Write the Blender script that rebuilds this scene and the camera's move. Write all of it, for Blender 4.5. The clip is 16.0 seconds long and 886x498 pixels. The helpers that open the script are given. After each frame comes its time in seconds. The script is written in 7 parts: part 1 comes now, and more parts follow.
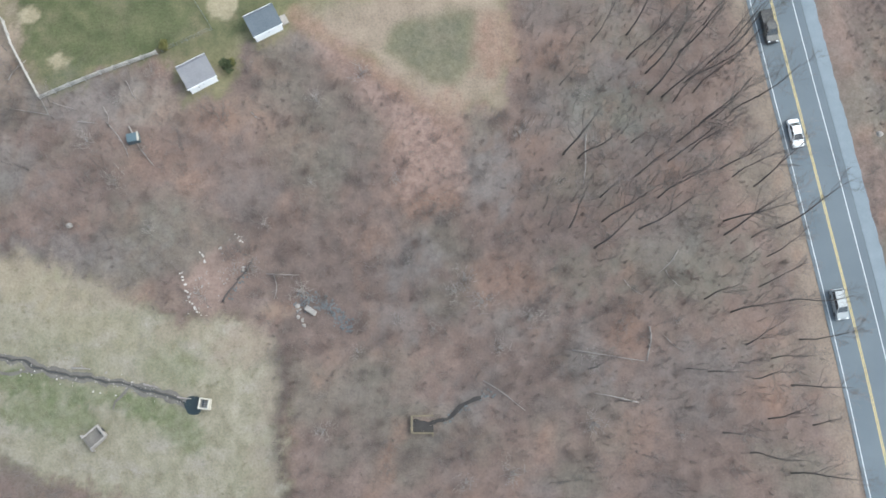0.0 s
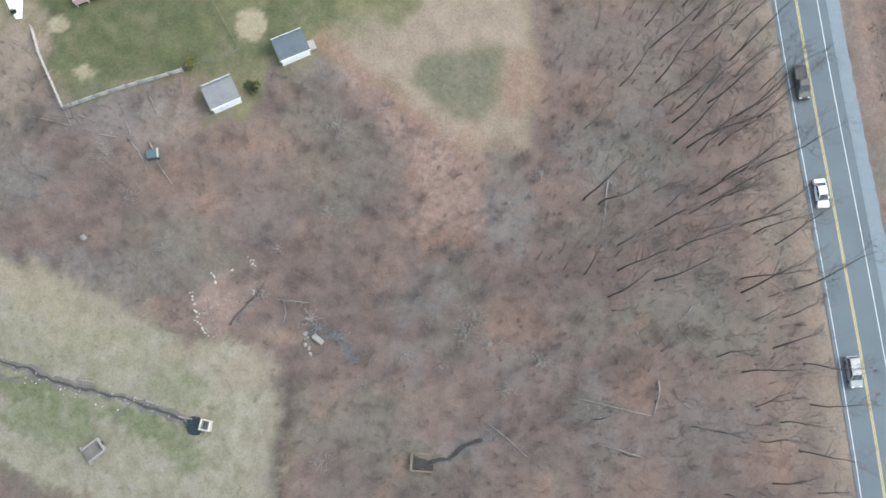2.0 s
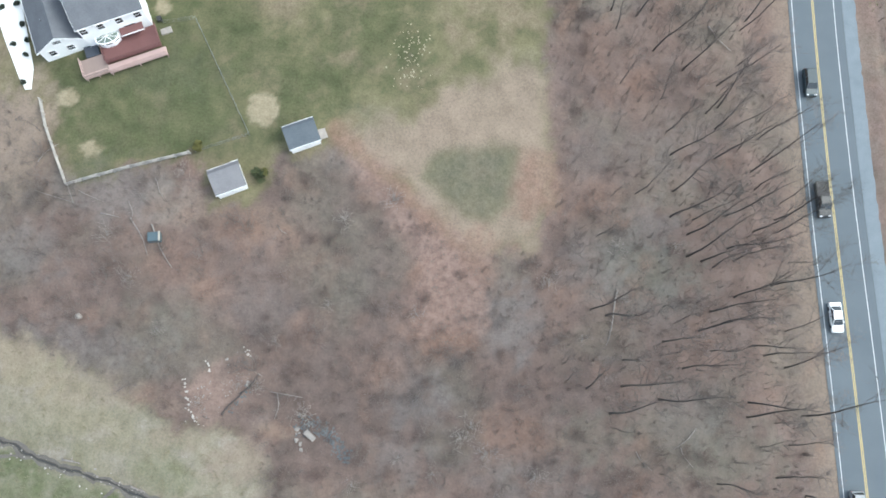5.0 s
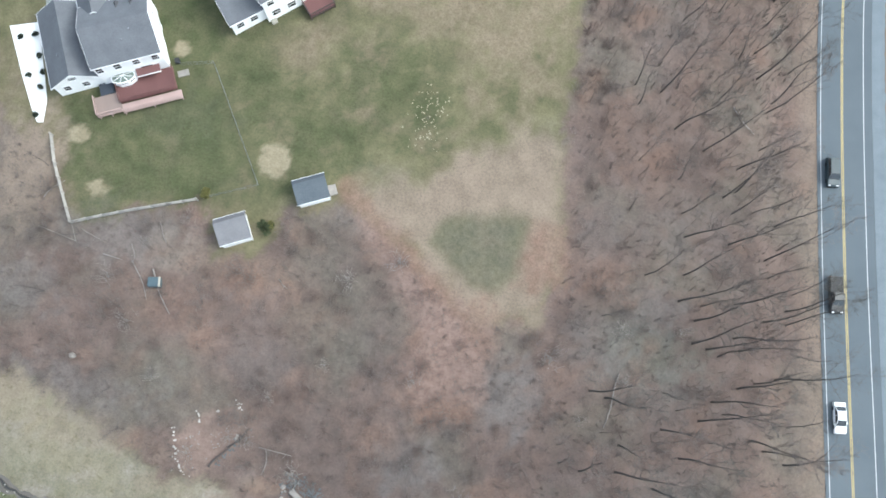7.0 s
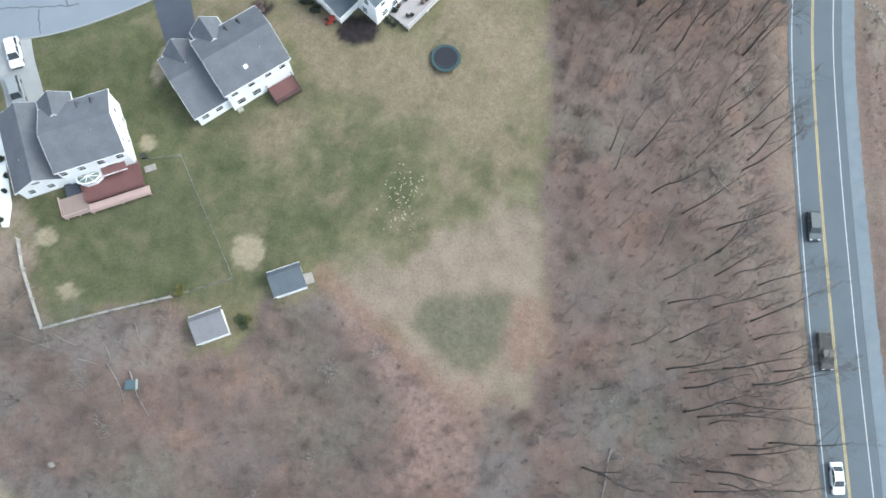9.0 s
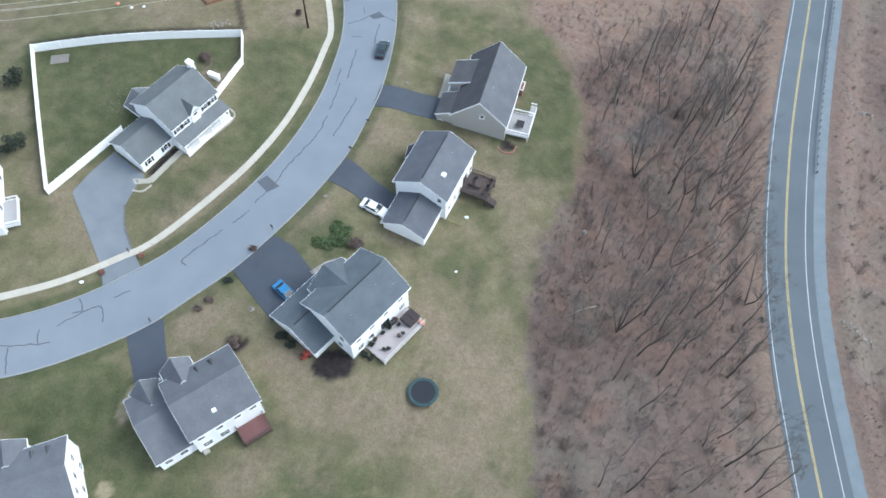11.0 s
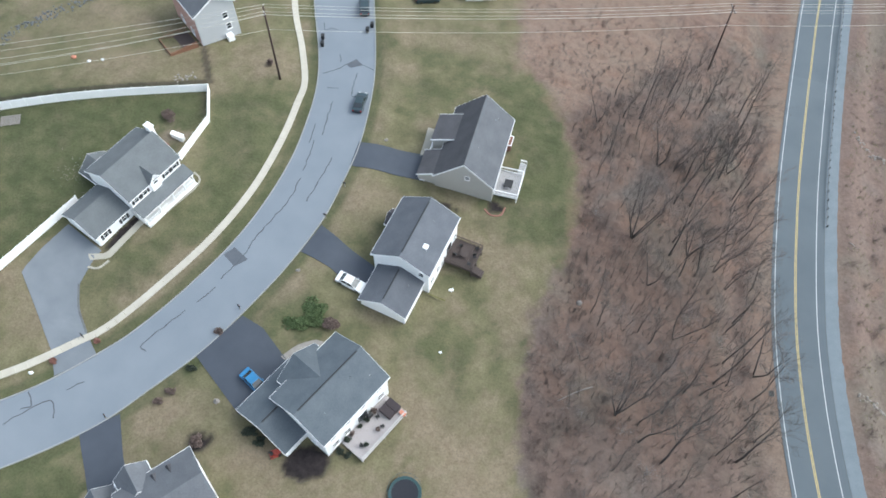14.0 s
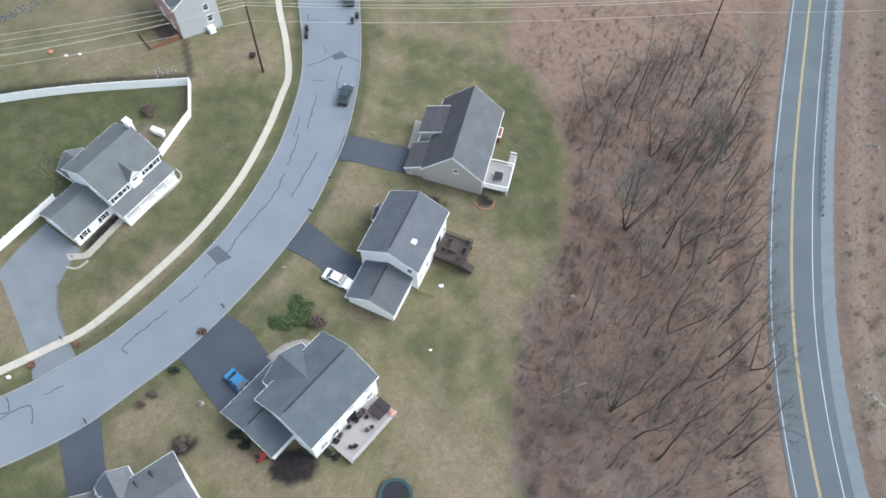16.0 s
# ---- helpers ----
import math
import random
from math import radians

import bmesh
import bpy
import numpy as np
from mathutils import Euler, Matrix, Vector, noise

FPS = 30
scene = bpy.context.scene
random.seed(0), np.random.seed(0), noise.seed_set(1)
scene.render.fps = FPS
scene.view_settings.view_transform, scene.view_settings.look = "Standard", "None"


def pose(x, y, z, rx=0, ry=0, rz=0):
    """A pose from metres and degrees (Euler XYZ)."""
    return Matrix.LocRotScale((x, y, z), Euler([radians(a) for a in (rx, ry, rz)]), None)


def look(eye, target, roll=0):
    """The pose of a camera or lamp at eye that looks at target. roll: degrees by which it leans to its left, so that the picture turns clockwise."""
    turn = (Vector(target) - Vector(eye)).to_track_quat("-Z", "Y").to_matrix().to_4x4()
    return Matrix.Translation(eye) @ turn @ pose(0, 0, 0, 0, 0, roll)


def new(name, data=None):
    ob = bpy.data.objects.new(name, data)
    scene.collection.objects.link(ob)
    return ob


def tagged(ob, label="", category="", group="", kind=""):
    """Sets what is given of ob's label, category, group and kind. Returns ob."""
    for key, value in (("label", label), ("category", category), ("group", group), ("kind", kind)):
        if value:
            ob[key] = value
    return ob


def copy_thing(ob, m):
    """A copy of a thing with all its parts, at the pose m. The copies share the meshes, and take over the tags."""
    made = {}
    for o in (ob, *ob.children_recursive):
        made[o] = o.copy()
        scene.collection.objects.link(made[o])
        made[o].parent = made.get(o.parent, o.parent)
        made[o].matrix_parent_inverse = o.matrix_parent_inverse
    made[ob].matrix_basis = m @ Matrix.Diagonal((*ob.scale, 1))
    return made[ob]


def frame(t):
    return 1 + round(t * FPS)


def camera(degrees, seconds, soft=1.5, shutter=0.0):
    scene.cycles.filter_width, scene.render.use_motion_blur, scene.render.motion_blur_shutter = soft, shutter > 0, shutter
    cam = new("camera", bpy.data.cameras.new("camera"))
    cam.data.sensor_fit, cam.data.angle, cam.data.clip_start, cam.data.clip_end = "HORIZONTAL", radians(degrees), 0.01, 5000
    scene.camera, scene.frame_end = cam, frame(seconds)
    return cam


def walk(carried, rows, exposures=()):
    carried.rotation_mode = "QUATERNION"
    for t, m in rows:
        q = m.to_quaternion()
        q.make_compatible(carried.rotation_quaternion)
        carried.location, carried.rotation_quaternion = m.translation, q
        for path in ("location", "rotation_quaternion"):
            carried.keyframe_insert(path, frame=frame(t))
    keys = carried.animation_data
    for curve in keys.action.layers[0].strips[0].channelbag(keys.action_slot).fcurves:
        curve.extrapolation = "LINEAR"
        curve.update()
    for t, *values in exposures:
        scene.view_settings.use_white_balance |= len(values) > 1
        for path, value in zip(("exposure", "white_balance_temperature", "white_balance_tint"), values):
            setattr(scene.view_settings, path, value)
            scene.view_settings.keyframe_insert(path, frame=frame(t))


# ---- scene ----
cam = camera(56.9, 16.0, soft=1.7)
PATH = [
    (0, (-0.01, 0.008, 121.927), (-0.011, 0.45, 119.976), -0.5),
    (0.5, (-0.099, 0.694, 121.991), (-0.104, 1.137, 120.041), -0.3),
    (1, (0.031, 1.959, 121.981), (0.018, 2.404, 120.032), -0.6),
    (1.5, (-0.273, 3.733, 122.054), (-0.301, 4.173, 120.103), -0.2),
    (2, (-0.062, 5.886, 122.077), (-0.098, 6.327, 120.126), -0.9),
    (2.5, (-0.349, 7.903, 122.142), (-0.394, 8.342, 120.191), -0.6),
    (3, (-0.351, 11.058, 122.172), (-0.397, 11.502, 120.222), -0.4),
    (3.5, (-0.556, 13.544, 122.193), (-0.599, 13.99, 120.244), -0.1),
    (4, (-0.661, 16.497, 122.374), (-0.705, 16.941, 120.424), -0.0),
    (4.5, (-0.52, 18.934, 122.446), (-0.572, 19.38, 120.497), -0.3),
    (7, (-1.668, 31.974, 122.878), (-1.752, 32.409, 120.928), 1.3),
    (7.5, (-2.03, 34.556, 122.975), (-2.111, 34.991, 121.025), 1.7),
    (8, (-2.222, 36.7, 122.995), (-2.301, 37.134, 121.045), 1.9),
    (8.5, (-1.846, 39.604, 122.998), (-1.913, 40.041, 121.047), 1.0),
    (8.9, (-2.104, 41.748, 123.109), (-2.166, 42.182, 121.157), 0.9),
    (9, (-2.212, 42.495, 123.196), (-2.275, 42.965, 121.253), 1.1),
    (9.2, (-2.455, 44.491, 123.412), (-2.529, 45.051, 121.494), 1.1),
    (9.5, (-2.642, 47.733, 123.782), (-2.747, 48.482, 121.93), 1.0),
    (9.8, (-2.605, 50.103, 123.989), (-2.722, 51.004, 122.207), 0.9),
    (10, (-2.517, 51.241, 124.054), (-2.639, 52.239, 122.324), 0.9),
    (10.2, (-2.563, 52.367, 124.044), (-2.686, 53.391, 122.33), 1.4),
    (12.3, (-2.249, 63.784, 122.676), (-2.366, 64.788, 120.951), 0.6),
    (12.5, (-2.268, 64.968, 122.47), (-2.387, 65.972, 120.744), 0.5),
    (13, (-2.315, 67.869, 121.903), (-2.433, 68.872, 120.177), 0.6),
    (13.5, (-2.367, 70.246, 121.414), (-2.485, 71.252, 119.689), 0.6),
    (14, (-2.294, 72.641, 120.807), (-2.406, 73.657, 119.088), 0.8),
    (14.5, (-2.195, 74.07, 120.137), (-2.339, 75.075, 118.414), 0.7),
    (15, (-2.099, 74.303, 119.308), (-2.25, 75.303, 117.582), 0.7),
    (15.5, (-2.001, 74.28, 118.736), (-2.128, 75.283, 117.01), 0.9),
    (16, (-1.91, 74.294, 118.142), (-2.003, 75.301, 116.417), 0.9),
]
walk(cam, [(t, look(eye, target, roll)) for t, eye, target, roll in PATH], [(0.0, 1.06, 6080, 2), (7.0, 1.04, 6050, 1), (9.0, 0.96, 5930, 1), (9.6, 0.93, 5750, 2), (10.5, 0.81, 5700, 2), (12.5, 0.8, 5780, 2), (13.4, 0.77, 6020, 2), (16.0, 0.75, 6060, 4)])

# ---- daylight: high thin overcast, brighter towards the north-east ----
SUN_EL, SUN_AZ = radians(50), radians(74)
world = bpy.data.worlds.new("overcast_sky")
scene.world = world
world.use_nodes = True
wn = world.node_tree
sky = wn.nodes.new("ShaderNodeTexSky")
sky.sky_type = "NISHITA"
sky.sun_disc = False
sky.sun_elevation, sky.sun_rotation = SUN_EL, SUN_AZ
sky.air_density, sky.dust_density, sky.ozone_density = 1.0, 3.4, 1.6
cloud = wn.nodes.new("ShaderNodeHueSaturation")
cloud.inputs["Saturation"].default_value = 0.52
wn.links.new(sky.outputs[0], cloud.inputs["Color"])
wn.links.new(cloud.outputs[0], wn.nodes["Background"].inputs[0])
wn.nodes["Background"].inputs[1].default_value = 0.222
sun = new("sun", bpy.data.lights.new("sun", "SUN"))
sun.data.energy, sun.data.angle, sun.data.color = 0.5, radians(35), (1.0, 0.98, 0.96)
sun.matrix_world = look((math.sin(SUN_AZ) * math.cos(SUN_EL) * 300, math.cos(SUN_AZ) * math.cos(SUN_EL) * 300, math.sin(SUN_EL) * 300), (0, 0, 0))

# ---- materials ----
def material(name, a, b, scale=4.0, rough=0.8, bump=0.15, metal=0.0, fine=40.0, fine_mix=0.35, coat=0.0, stretch=(1, 1, 1), contrast=0.25):
    """A surface of two colours mixed by broad and fine noise, with a fine relief."""
    m = bpy.data.materials.new(name)
    m.use_nodes = True
    nt = m.node_tree
    bsdf = nt.nodes["Principled BSDF"]
    co = nt.nodes.new("ShaderNodeTexCoord")
    mp = nt.nodes.new("ShaderNodeMapping")
    mp.inputs["Scale"].default_value = stretch
    nt.links.new(co.outputs["Object"], mp.inputs[0])
    n1 = nt.nodes.new("ShaderNodeTexNoise")
    n1.inputs["Scale"].default_value, n1.inputs["Detail"].default_value = scale, 5
    n2 = nt.nodes.new("ShaderNodeTexNoise")
    n2.inputs["Scale"].default_value, n2.inputs["Detail"].default_value = fine, 3
    for n in (n1, n2):
        nt.links.new(mp.outputs[0], n.inputs["Vector"])
    mx = nt.nodes.new("ShaderNodeMix")
    mx.inputs[0].default_value = fine_mix
    nt.links.new(n1.outputs["Fac"], mx.inputs[2])
    nt.links.new(n2.outputs["Fac"], mx.inputs[3])
    rp = nt.nodes.new("ShaderNodeValToRGB")
    rp.color_ramp.elements[0].position, rp.color_ramp.elements[1].position = 0.5 - contrast, 0.5 + contrast
    rp.color_ramp.elements[0].color, rp.color_ramp.elements[1].color = (*a, 1), (*b, 1)
    nt.links.new(mx.outputs[0], rp.inputs[0])
    nt.links.new(rp.outputs[0], bsdf.inputs["Base Color"])
    bsdf.inputs["Roughness"].default_value, bsdf.inputs["Metallic"].default_value = rough, metal
    bsdf.inputs["Coat Weight"].default_value = coat
    if bump:
        bp = nt.nodes.new("ShaderNodeBump")
        bp.inputs["Strength"].default_value, bp.inputs["Distance"].default_value = bump, 0.03
        nt.links.new(n2.outputs["Fac"], bp.inputs["Height"])
        nt.links.new(bp.outputs[0], bsdf.inputs["Normal"])
    return m


def striped(name, a, b, pitch, rough, axis="Z", depth=0.5, blot=0.6):
    """Courses of siding, shingles or boards, one every pitch metres, with blotches over them."""
    m = material(name, a, b, blot, rough, 0.0, fine=12.0, fine_mix=0.5)
    nt = m.node_tree
    co = nt.nodes.new("ShaderNodeTexCoord")
    wv = nt.nodes.new("ShaderNodeTexWave")
    wv.wave_profile, wv.bands_direction = "SAW", axis
    wv.inputs["Scale"].default_value = 0.314 / pitch
    nt.links.new(co.outputs["Object"], wv.inputs["Vector"])
    bp = nt.nodes.new("ShaderNodeBump")
    bp.inputs["Strength"].default_value, bp.inputs["Distance"].default_value = depth, 0.02
    nt.links.new(wv.outputs["Fac"], bp.inputs["Height"])
    nt.links.new(bp.outputs[0], nt.nodes["Principled BSDF"].inputs["Normal"])
    return m


def shingle(name, a, b):
    m = material(name, tuple(c * 0.94 for c in a), tuple(c * 1.06 for c in b), 0.45, 0.92, 0.35, fine=6.0, fine_mix=0.45, contrast=0.17)
    nt = m.node_tree
    info = nt.nodes.new("ShaderNodeObjectInfo")
    rng = nt.nodes.new("ShaderNodeMapRange")
    rng.inputs[3].default_value, rng.inputs[4].default_value = 0.9, 1.1
    nt.links.new(info.outputs["Random"], rng.inputs[0])
    hsv = nt.nodes.new("ShaderNodeHueSaturation")
    bsdf = nt.nodes["Principled BSDF"]
    nt.links.new(bsdf.inputs["Base Color"].links[0].from_socket, hsv.inputs["Color"])
    nt.links.new(rng.outputs[0], hsv.inputs["Value"])
    nt.links.new(hsv.outputs[0], bsdf.inputs["Base Color"])
    return m


SIDING = striped("white_vinyl_siding", (0.8, 0.8, 0.8), (0.87, 0.87, 0.86), 0.2, 0.5)
SIDING_BEIGE = striped("beige_vinyl_siding", (0.3655, 0.3509, 0.3216), (0.4167, 0.4021, 0.3728), 0.2, 0.55)
SIDING_GREY = striped("pale_grey_siding", (0.4021, 0.4094, 0.4167), (0.4605, 0.4678, 0.4751), 0.2, 0.55)
TRIM = material("white_trim_paint", (0.8, 0.8, 0.8), (0.86, 0.86, 0.86), 2, 0.45, 0.05)
SH_GREY = shingle("grey_asphalt_shingle", (0.0881, 0.0927, 0.1041), (0.1184, 0.1236, 0.1359))
SH_BLUE = shingle("slate_blue_shingle", (0.0661, 0.0799, 0.0936), (0.0909, 0.1047, 0.1184))
SH_DARK = shingle("charcoal_shingle", (0.0759, 0.0818, 0.0958), (0.1022, 0.1090, 0.1246))
SH_GREEN = shingle("grey_green_shingle", (0.0964, 0.1047, 0.1102), (0.1239, 0.1322, 0.1377))
SH_SHED = shingle("weathered_shed_shingle", (0.1322, 0.1294, 0.1377), (0.1652, 0.1625, 0.168))
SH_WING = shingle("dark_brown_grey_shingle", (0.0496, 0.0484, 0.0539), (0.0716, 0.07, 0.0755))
VENT = material("dark_ridge_vent", (0.0193, 0.0204, 0.0248), (0.0303, 0.0314, 0.0358), 5, 0.9, 0.2)
GLASS = material("window_glass", (0.02, 0.025, 0.03), (0.035, 0.04, 0.045), 3, 0.06, 0.0, coat=0.4)
SHUTTER = striped("black_shutter", (0.0138, 0.0149, 0.0165), (0.0248, 0.0248, 0.0275), 0.06, 0.6)
BRICK_RED = material("red_brick", (0.1652, 0.0716, 0.0551), (0.2203, 0.1102, 0.0826), 3, 0.85, 0.4, fine=30)
BRICK_SALMON = material("salmon_brick", (0.36, 0.21, 0.17), (0.46, 0.29, 0.24), 3, 0.85, 0.4, fine=30)
DECK_RED = striped("red_stained_deck", (0.1102, 0.0468, 0.0441), (0.1542, 0.0716, 0.0661), 0.14, 0.7, "X")
DECK_PINK = striped("faded_pink_boards", (0.36, 0.25, 0.23), (0.46, 0.34, 0.31), 0.14, 0.8, "X")
DECK_TAN = striped("tan_weathered_boards", (0.2, 0.15, 0.13), (0.27, 0.21, 0.185), 0.14, 0.8, "X")
GLASS_GREEN = material("grey_green_roof_glass", (0.11, 0.14, 0.12), (0.17, 0.2, 0.175), 1.5, 0.12, 0.0)
DECK_BROWN = striped("brown_deck_boards", (0.0413, 0.0303, 0.0275), (0.0744, 0.0551, 0.0496), 0.14, 0.8, "X")
DECK_GREY = striped("weathered_grey_deck", (0.303, 0.272, 0.272), (0.399, 0.367, 0.359), 0.14, 0.8, "X")
DECK_PALE = material("pale_weathered_rail", (0.42, 0.4, 0.39), (0.55, 0.53, 0.51), 2, 0.8)
DECK_WHITE = striped("pale_composite_deck", (0.2864, 0.2754, 0.2754), (0.3415, 0.3305, 0.3305), 0.14, 0.6, "X")
CEDAR = striped("cedar_boards", (0.1652, 0.0771, 0.0441), (0.2093, 0.1102, 0.0661), 0.15, 0.75)
VINYL = material("white_vinyl_fence", (0.83, 0.83, 0.81), (0.88, 0.88, 0.86), 1.5, 0.4, 0.03)
WOOD_OLD = material("weathered_wood", (0.1652, 0.1487, 0.1322), (0.2313, 0.2148, 0.1928), 3, 0.9, 0.3, stretch=(1, 1, 0.3))
RAIL_PALE = material("silvered_fence_wood", (0.25, 0.235, 0.21), (0.36, 0.34, 0.31), 3, 0.9, 0.3)
POLE = material("creosoted_pole_wood", (0.0344, 0.0197, 0.0167), (0.0620, 0.0351, 0.0299), 4, 0.9, 0.4, stretch=(1, 1, 0.1))
ASPHALT = material("highway_asphalt", (0.076, 0.0925, 0.1058), (0.1019, 0.1196, 0.1333), 0.15, 0.9, 0.4, fine=25, fine_mix=0.3)
STREET = material("pale_street_asphalt", (0.1377, 0.1586, 0.1845), (0.1818, 0.2022, 0.2258), 0.16, 0.85, 0.3, fine=20, fine_mix=0.3)
DRIVE_DARK = material("sealed_driveway", (0.0333, 0.0404, 0.0551), (0.0515, 0.0598, 0.0757), 0.35, 0.8, 0.3, fine=20)
DRIVE_PALE = material("grey_driveway", (0.1102, 0.1239, 0.1405), (0.1707, 0.1845, 0.201), 0.3, 0.85, 0.3, fine=20)
SEALANT = material("tar_crack_sealant", (0.0413, 0.0468, 0.0551), (0.0716, 0.0799, 0.0909), 3, 0.6, 0.2)
PATCH = material("dark_asphalt_patch", (0.0661, 0.0744, 0.0881), (0.0936, 0.1019, 0.1157), 0.8, 0.9, 0.3)
LINE_WHITE = material("white_road_paint", (0.3839, 0.3901, 0.3963), (0.4644, 0.4706, 0.4706), 1.2, 0.7, 0.1, fine=8, fine_mix=0.5)
LINE_YELLOW = material("yellow_road_paint", (0.3150, 0.2423, 0.0969), (0.3877, 0.3150, 0.1515), 1.2, 0.7, 0.1, fine=8, fine_mix=0.5)
GRAVEL = material("blue_grey_gravel", (0.112, 0.134, 0.15), (0.172, 0.198, 0.218), 0.5, 0.95, 0.8, fine=6, fine_mix=0.5)
CONCRETE = material("pale_concrete", (0.2726, 0.2569, 0.2129), (0.3371, 0.3199, 0.2730), 0.6, 0.9, 0.2, fine=14)
SIDEWALK = material("cream_sidewalk_concrete", (0.34, 0.315, 0.262), (0.43, 0.4, 0.34), 0.6, 0.9, 0.2, fine=14)
CONCRETE_GREY = material("grey_concrete", (0.2187, 0.2228, 0.2228), (0.2916, 0.2957, 0.2916), 0.6, 0.9, 0.2, fine=14)
CONCRETE_W = material("bright_concrete", (0.66, 0.65, 0.62), (0.76, 0.75, 0.72), 0.6, 0.85, 0.2, fine=14)
STONE = material("grey_fieldstone", (0.06, 0.066, 0.07), (0.15, 0.155, 0.158), 1.2, 0.9, 0.5, fine=10)
STONE_PALE = material("pale_stone", (0.1695, 0.1528, 0.1377), (0.2952, 0.2719, 0.2461), 1.2, 0.9, 0.5, fine=10)
TAN_CLUMP = material("tan_clump", (0.2, 0.18, 0.12), (0.3, 0.27, 0.19), 1.2, 0.9, 0.4, fine=10)
STONE_WHITE = material("bleached_stone", (0.3, 0.275, 0.25), (0.46, 0.43, 0.39), 1.2, 0.9, 0.4, fine=10)
BARK = material("grey_brown_bark", (0.047, 0.04, 0.037), (0.09, 0.079, 0.072), 1.5, 0.95, 0.6, fine=12, stretch=(1, 1, 0.25))
TWIG = material("bare_twig_bark", (0.0905, 0.0639, 0.0545), (0.1460, 0.1063, 0.0920), 0.8, 0.95, 0.2, fine=6)
TWIG_DARK = material("dark_branch_bark", (0.068, 0.055, 0.05), (0.115, 0.094, 0.086), 0.8, 0.95, 0.2, fine=6)
DEEP = material("deep_still_water", (0.0066, 0.0143, 0.0165), (0.0122, 0.022, 0.0237), 0.8, 0.35, 0.05)
SILT_DARK = material("dark_wet_silt", (0.0165, 0.0143, 0.0132), (0.0386, 0.0342, 0.0309), 1.0, 0.9, 0.3, fine=5)
SILT_MID = material("damp_stream_silt", (0.036, 0.032, 0.027), (0.075, 0.067, 0.057), 0.7, 0.9, 0.3, fine=4)
SILT = material("wet_brown_silt", (0.0608, 0.0537, 0.0465), (0.1361, 0.1217, 0.1039), 0.8, 0.7, 0.3, fine=5)
TIMBER = material("tan_timber", (0.1115, 0.0888, 0.0537), (0.1652, 0.1363, 0.0909), 2, 0.85, 0.3, fine=12)
TWIG_GREY = material("olive_grey_twigs", (0.058, 0.053, 0.045), (0.1, 0.092, 0.08), 0.3, 0.95, 0.1, fine=4)
TWIG_PALE = material("pale_grey_twigs", (0.106, 0.086, 0.076), (0.168, 0.14, 0.126), 0.3, 0.95, 0.1, fine=4)
LOGWOOD = material("bleached_dead_wood", (0.1873, 0.1652, 0.1487), (0.2754, 0.2479, 0.2258), 1.5, 0.9, 0.4, fine=14)
EVERGREEN = material("evergreen_leaves", (0.0248, 0.0386, 0.0138), (0.0606, 0.0716, 0.0248), 2.0, 0.8, 0.2, fine=7)
GROUNDCOVER = material("green_groundcover_leaves", (0.0429, 0.0716, 0.0251), (0.0859, 0.1182, 0.0429), 1.0, 0.8, 0.2, fine=7)
SHRUB_DARK = material("dark_shrub_leaves", (0.0165, 0.0248, 0.0165), (0.0358, 0.0441, 0.0275), 2.0, 0.85, 0.2, fine=7)
GOLDEN = material("yellow_green_leaves", (0.0771, 0.0771, 0.0193), (0.1322, 0.1212, 0.033), 2.0, 0.8, 0.2, fine=7)
STRAW = material("dry_grass_stems", (0.1322, 0.1157, 0.0689), (0.1983, 0.1763, 0.1157), 0.2, 0.95, 0.0, fine=3)
RUBBER = material("black_rubber", (0.02, 0.02, 0.02), (0.035, 0.035, 0.035), 8, 0.85, 0.2)
CHROME = material("bright_metal", (0.5, 0.5, 0.5), (0.6, 0.6, 0.6), 5, 0.25, 0.0, metal=1.0)
GALV = material("galvanised_steel", (0.1818, 0.1928, 0.2038), (0.2479, 0.2589, 0.2699), 3, 0.45, 0.1, metal=0.7)
BLACK = material("black_plastic", (0.0099, 0.0099, 0.011), (0.0165, 0.0165, 0.0177), 6, 0.6, 0.1)
LAMP_RED = material("red_lamp_lens", (0.35, 0.02, 0.02), (0.45, 0.03, 0.03), 6, 0.15, 0.0)
LAMP_CLEAR = material("clear_lamp_lens", (0.6, 0.6, 0.6), (0.7, 0.7, 0.7), 6, 0.1, 0.0)
NET_BLACK = material("black_trampoline_mat", (0.0088, 0.0099, 0.0154), (0.0143, 0.0154, 0.022), 2, 0.8, 0.2)
PAD_TEAL = material("dark_teal_pad", (0.011, 0.0386, 0.0413), (0.0193, 0.0551, 0.0578), 3, 0.6, 0.1)
RED_PLASTIC = material("red_enamel", (0.2754, 0.033, 0.0193), (0.3415, 0.0551, 0.033), 4, 0.4, 0.0)
TEAL = material("teal_painted_box", (0.045, 0.072, 0.085), (0.07, 0.1, 0.115), 3, 0.6, 0.1)
ORANGE_T = material("orange_plastic", (0.3305, 0.1102, 0.0661), (0.7, 0.3, 0.2), 4, 0.5, 0.0)
WIRE_PALE = material("weathered_aluminium_wire", (0.3305, 0.3195, 0.2754), (0.7, 0.68, 0.6), 1, 0.5, 0.0)
COVER = material("dark_maroon_vinyl", (0.02, 0.013, 0.015), (0.034, 0.023, 0.026), 1.5, 0.7, 0.1)
WATER = material("dark_stream_water", (0.0275, 0.0303, 0.0303), (0.0551, 0.0578, 0.0551), 0.6, 0.12, 0.15, fine=5)


def paint(name, rgb):
    return material(name, tuple(c * 0.85 for c in rgb), rgb, 1.0, 0.38, 0.0, coat=0.15)


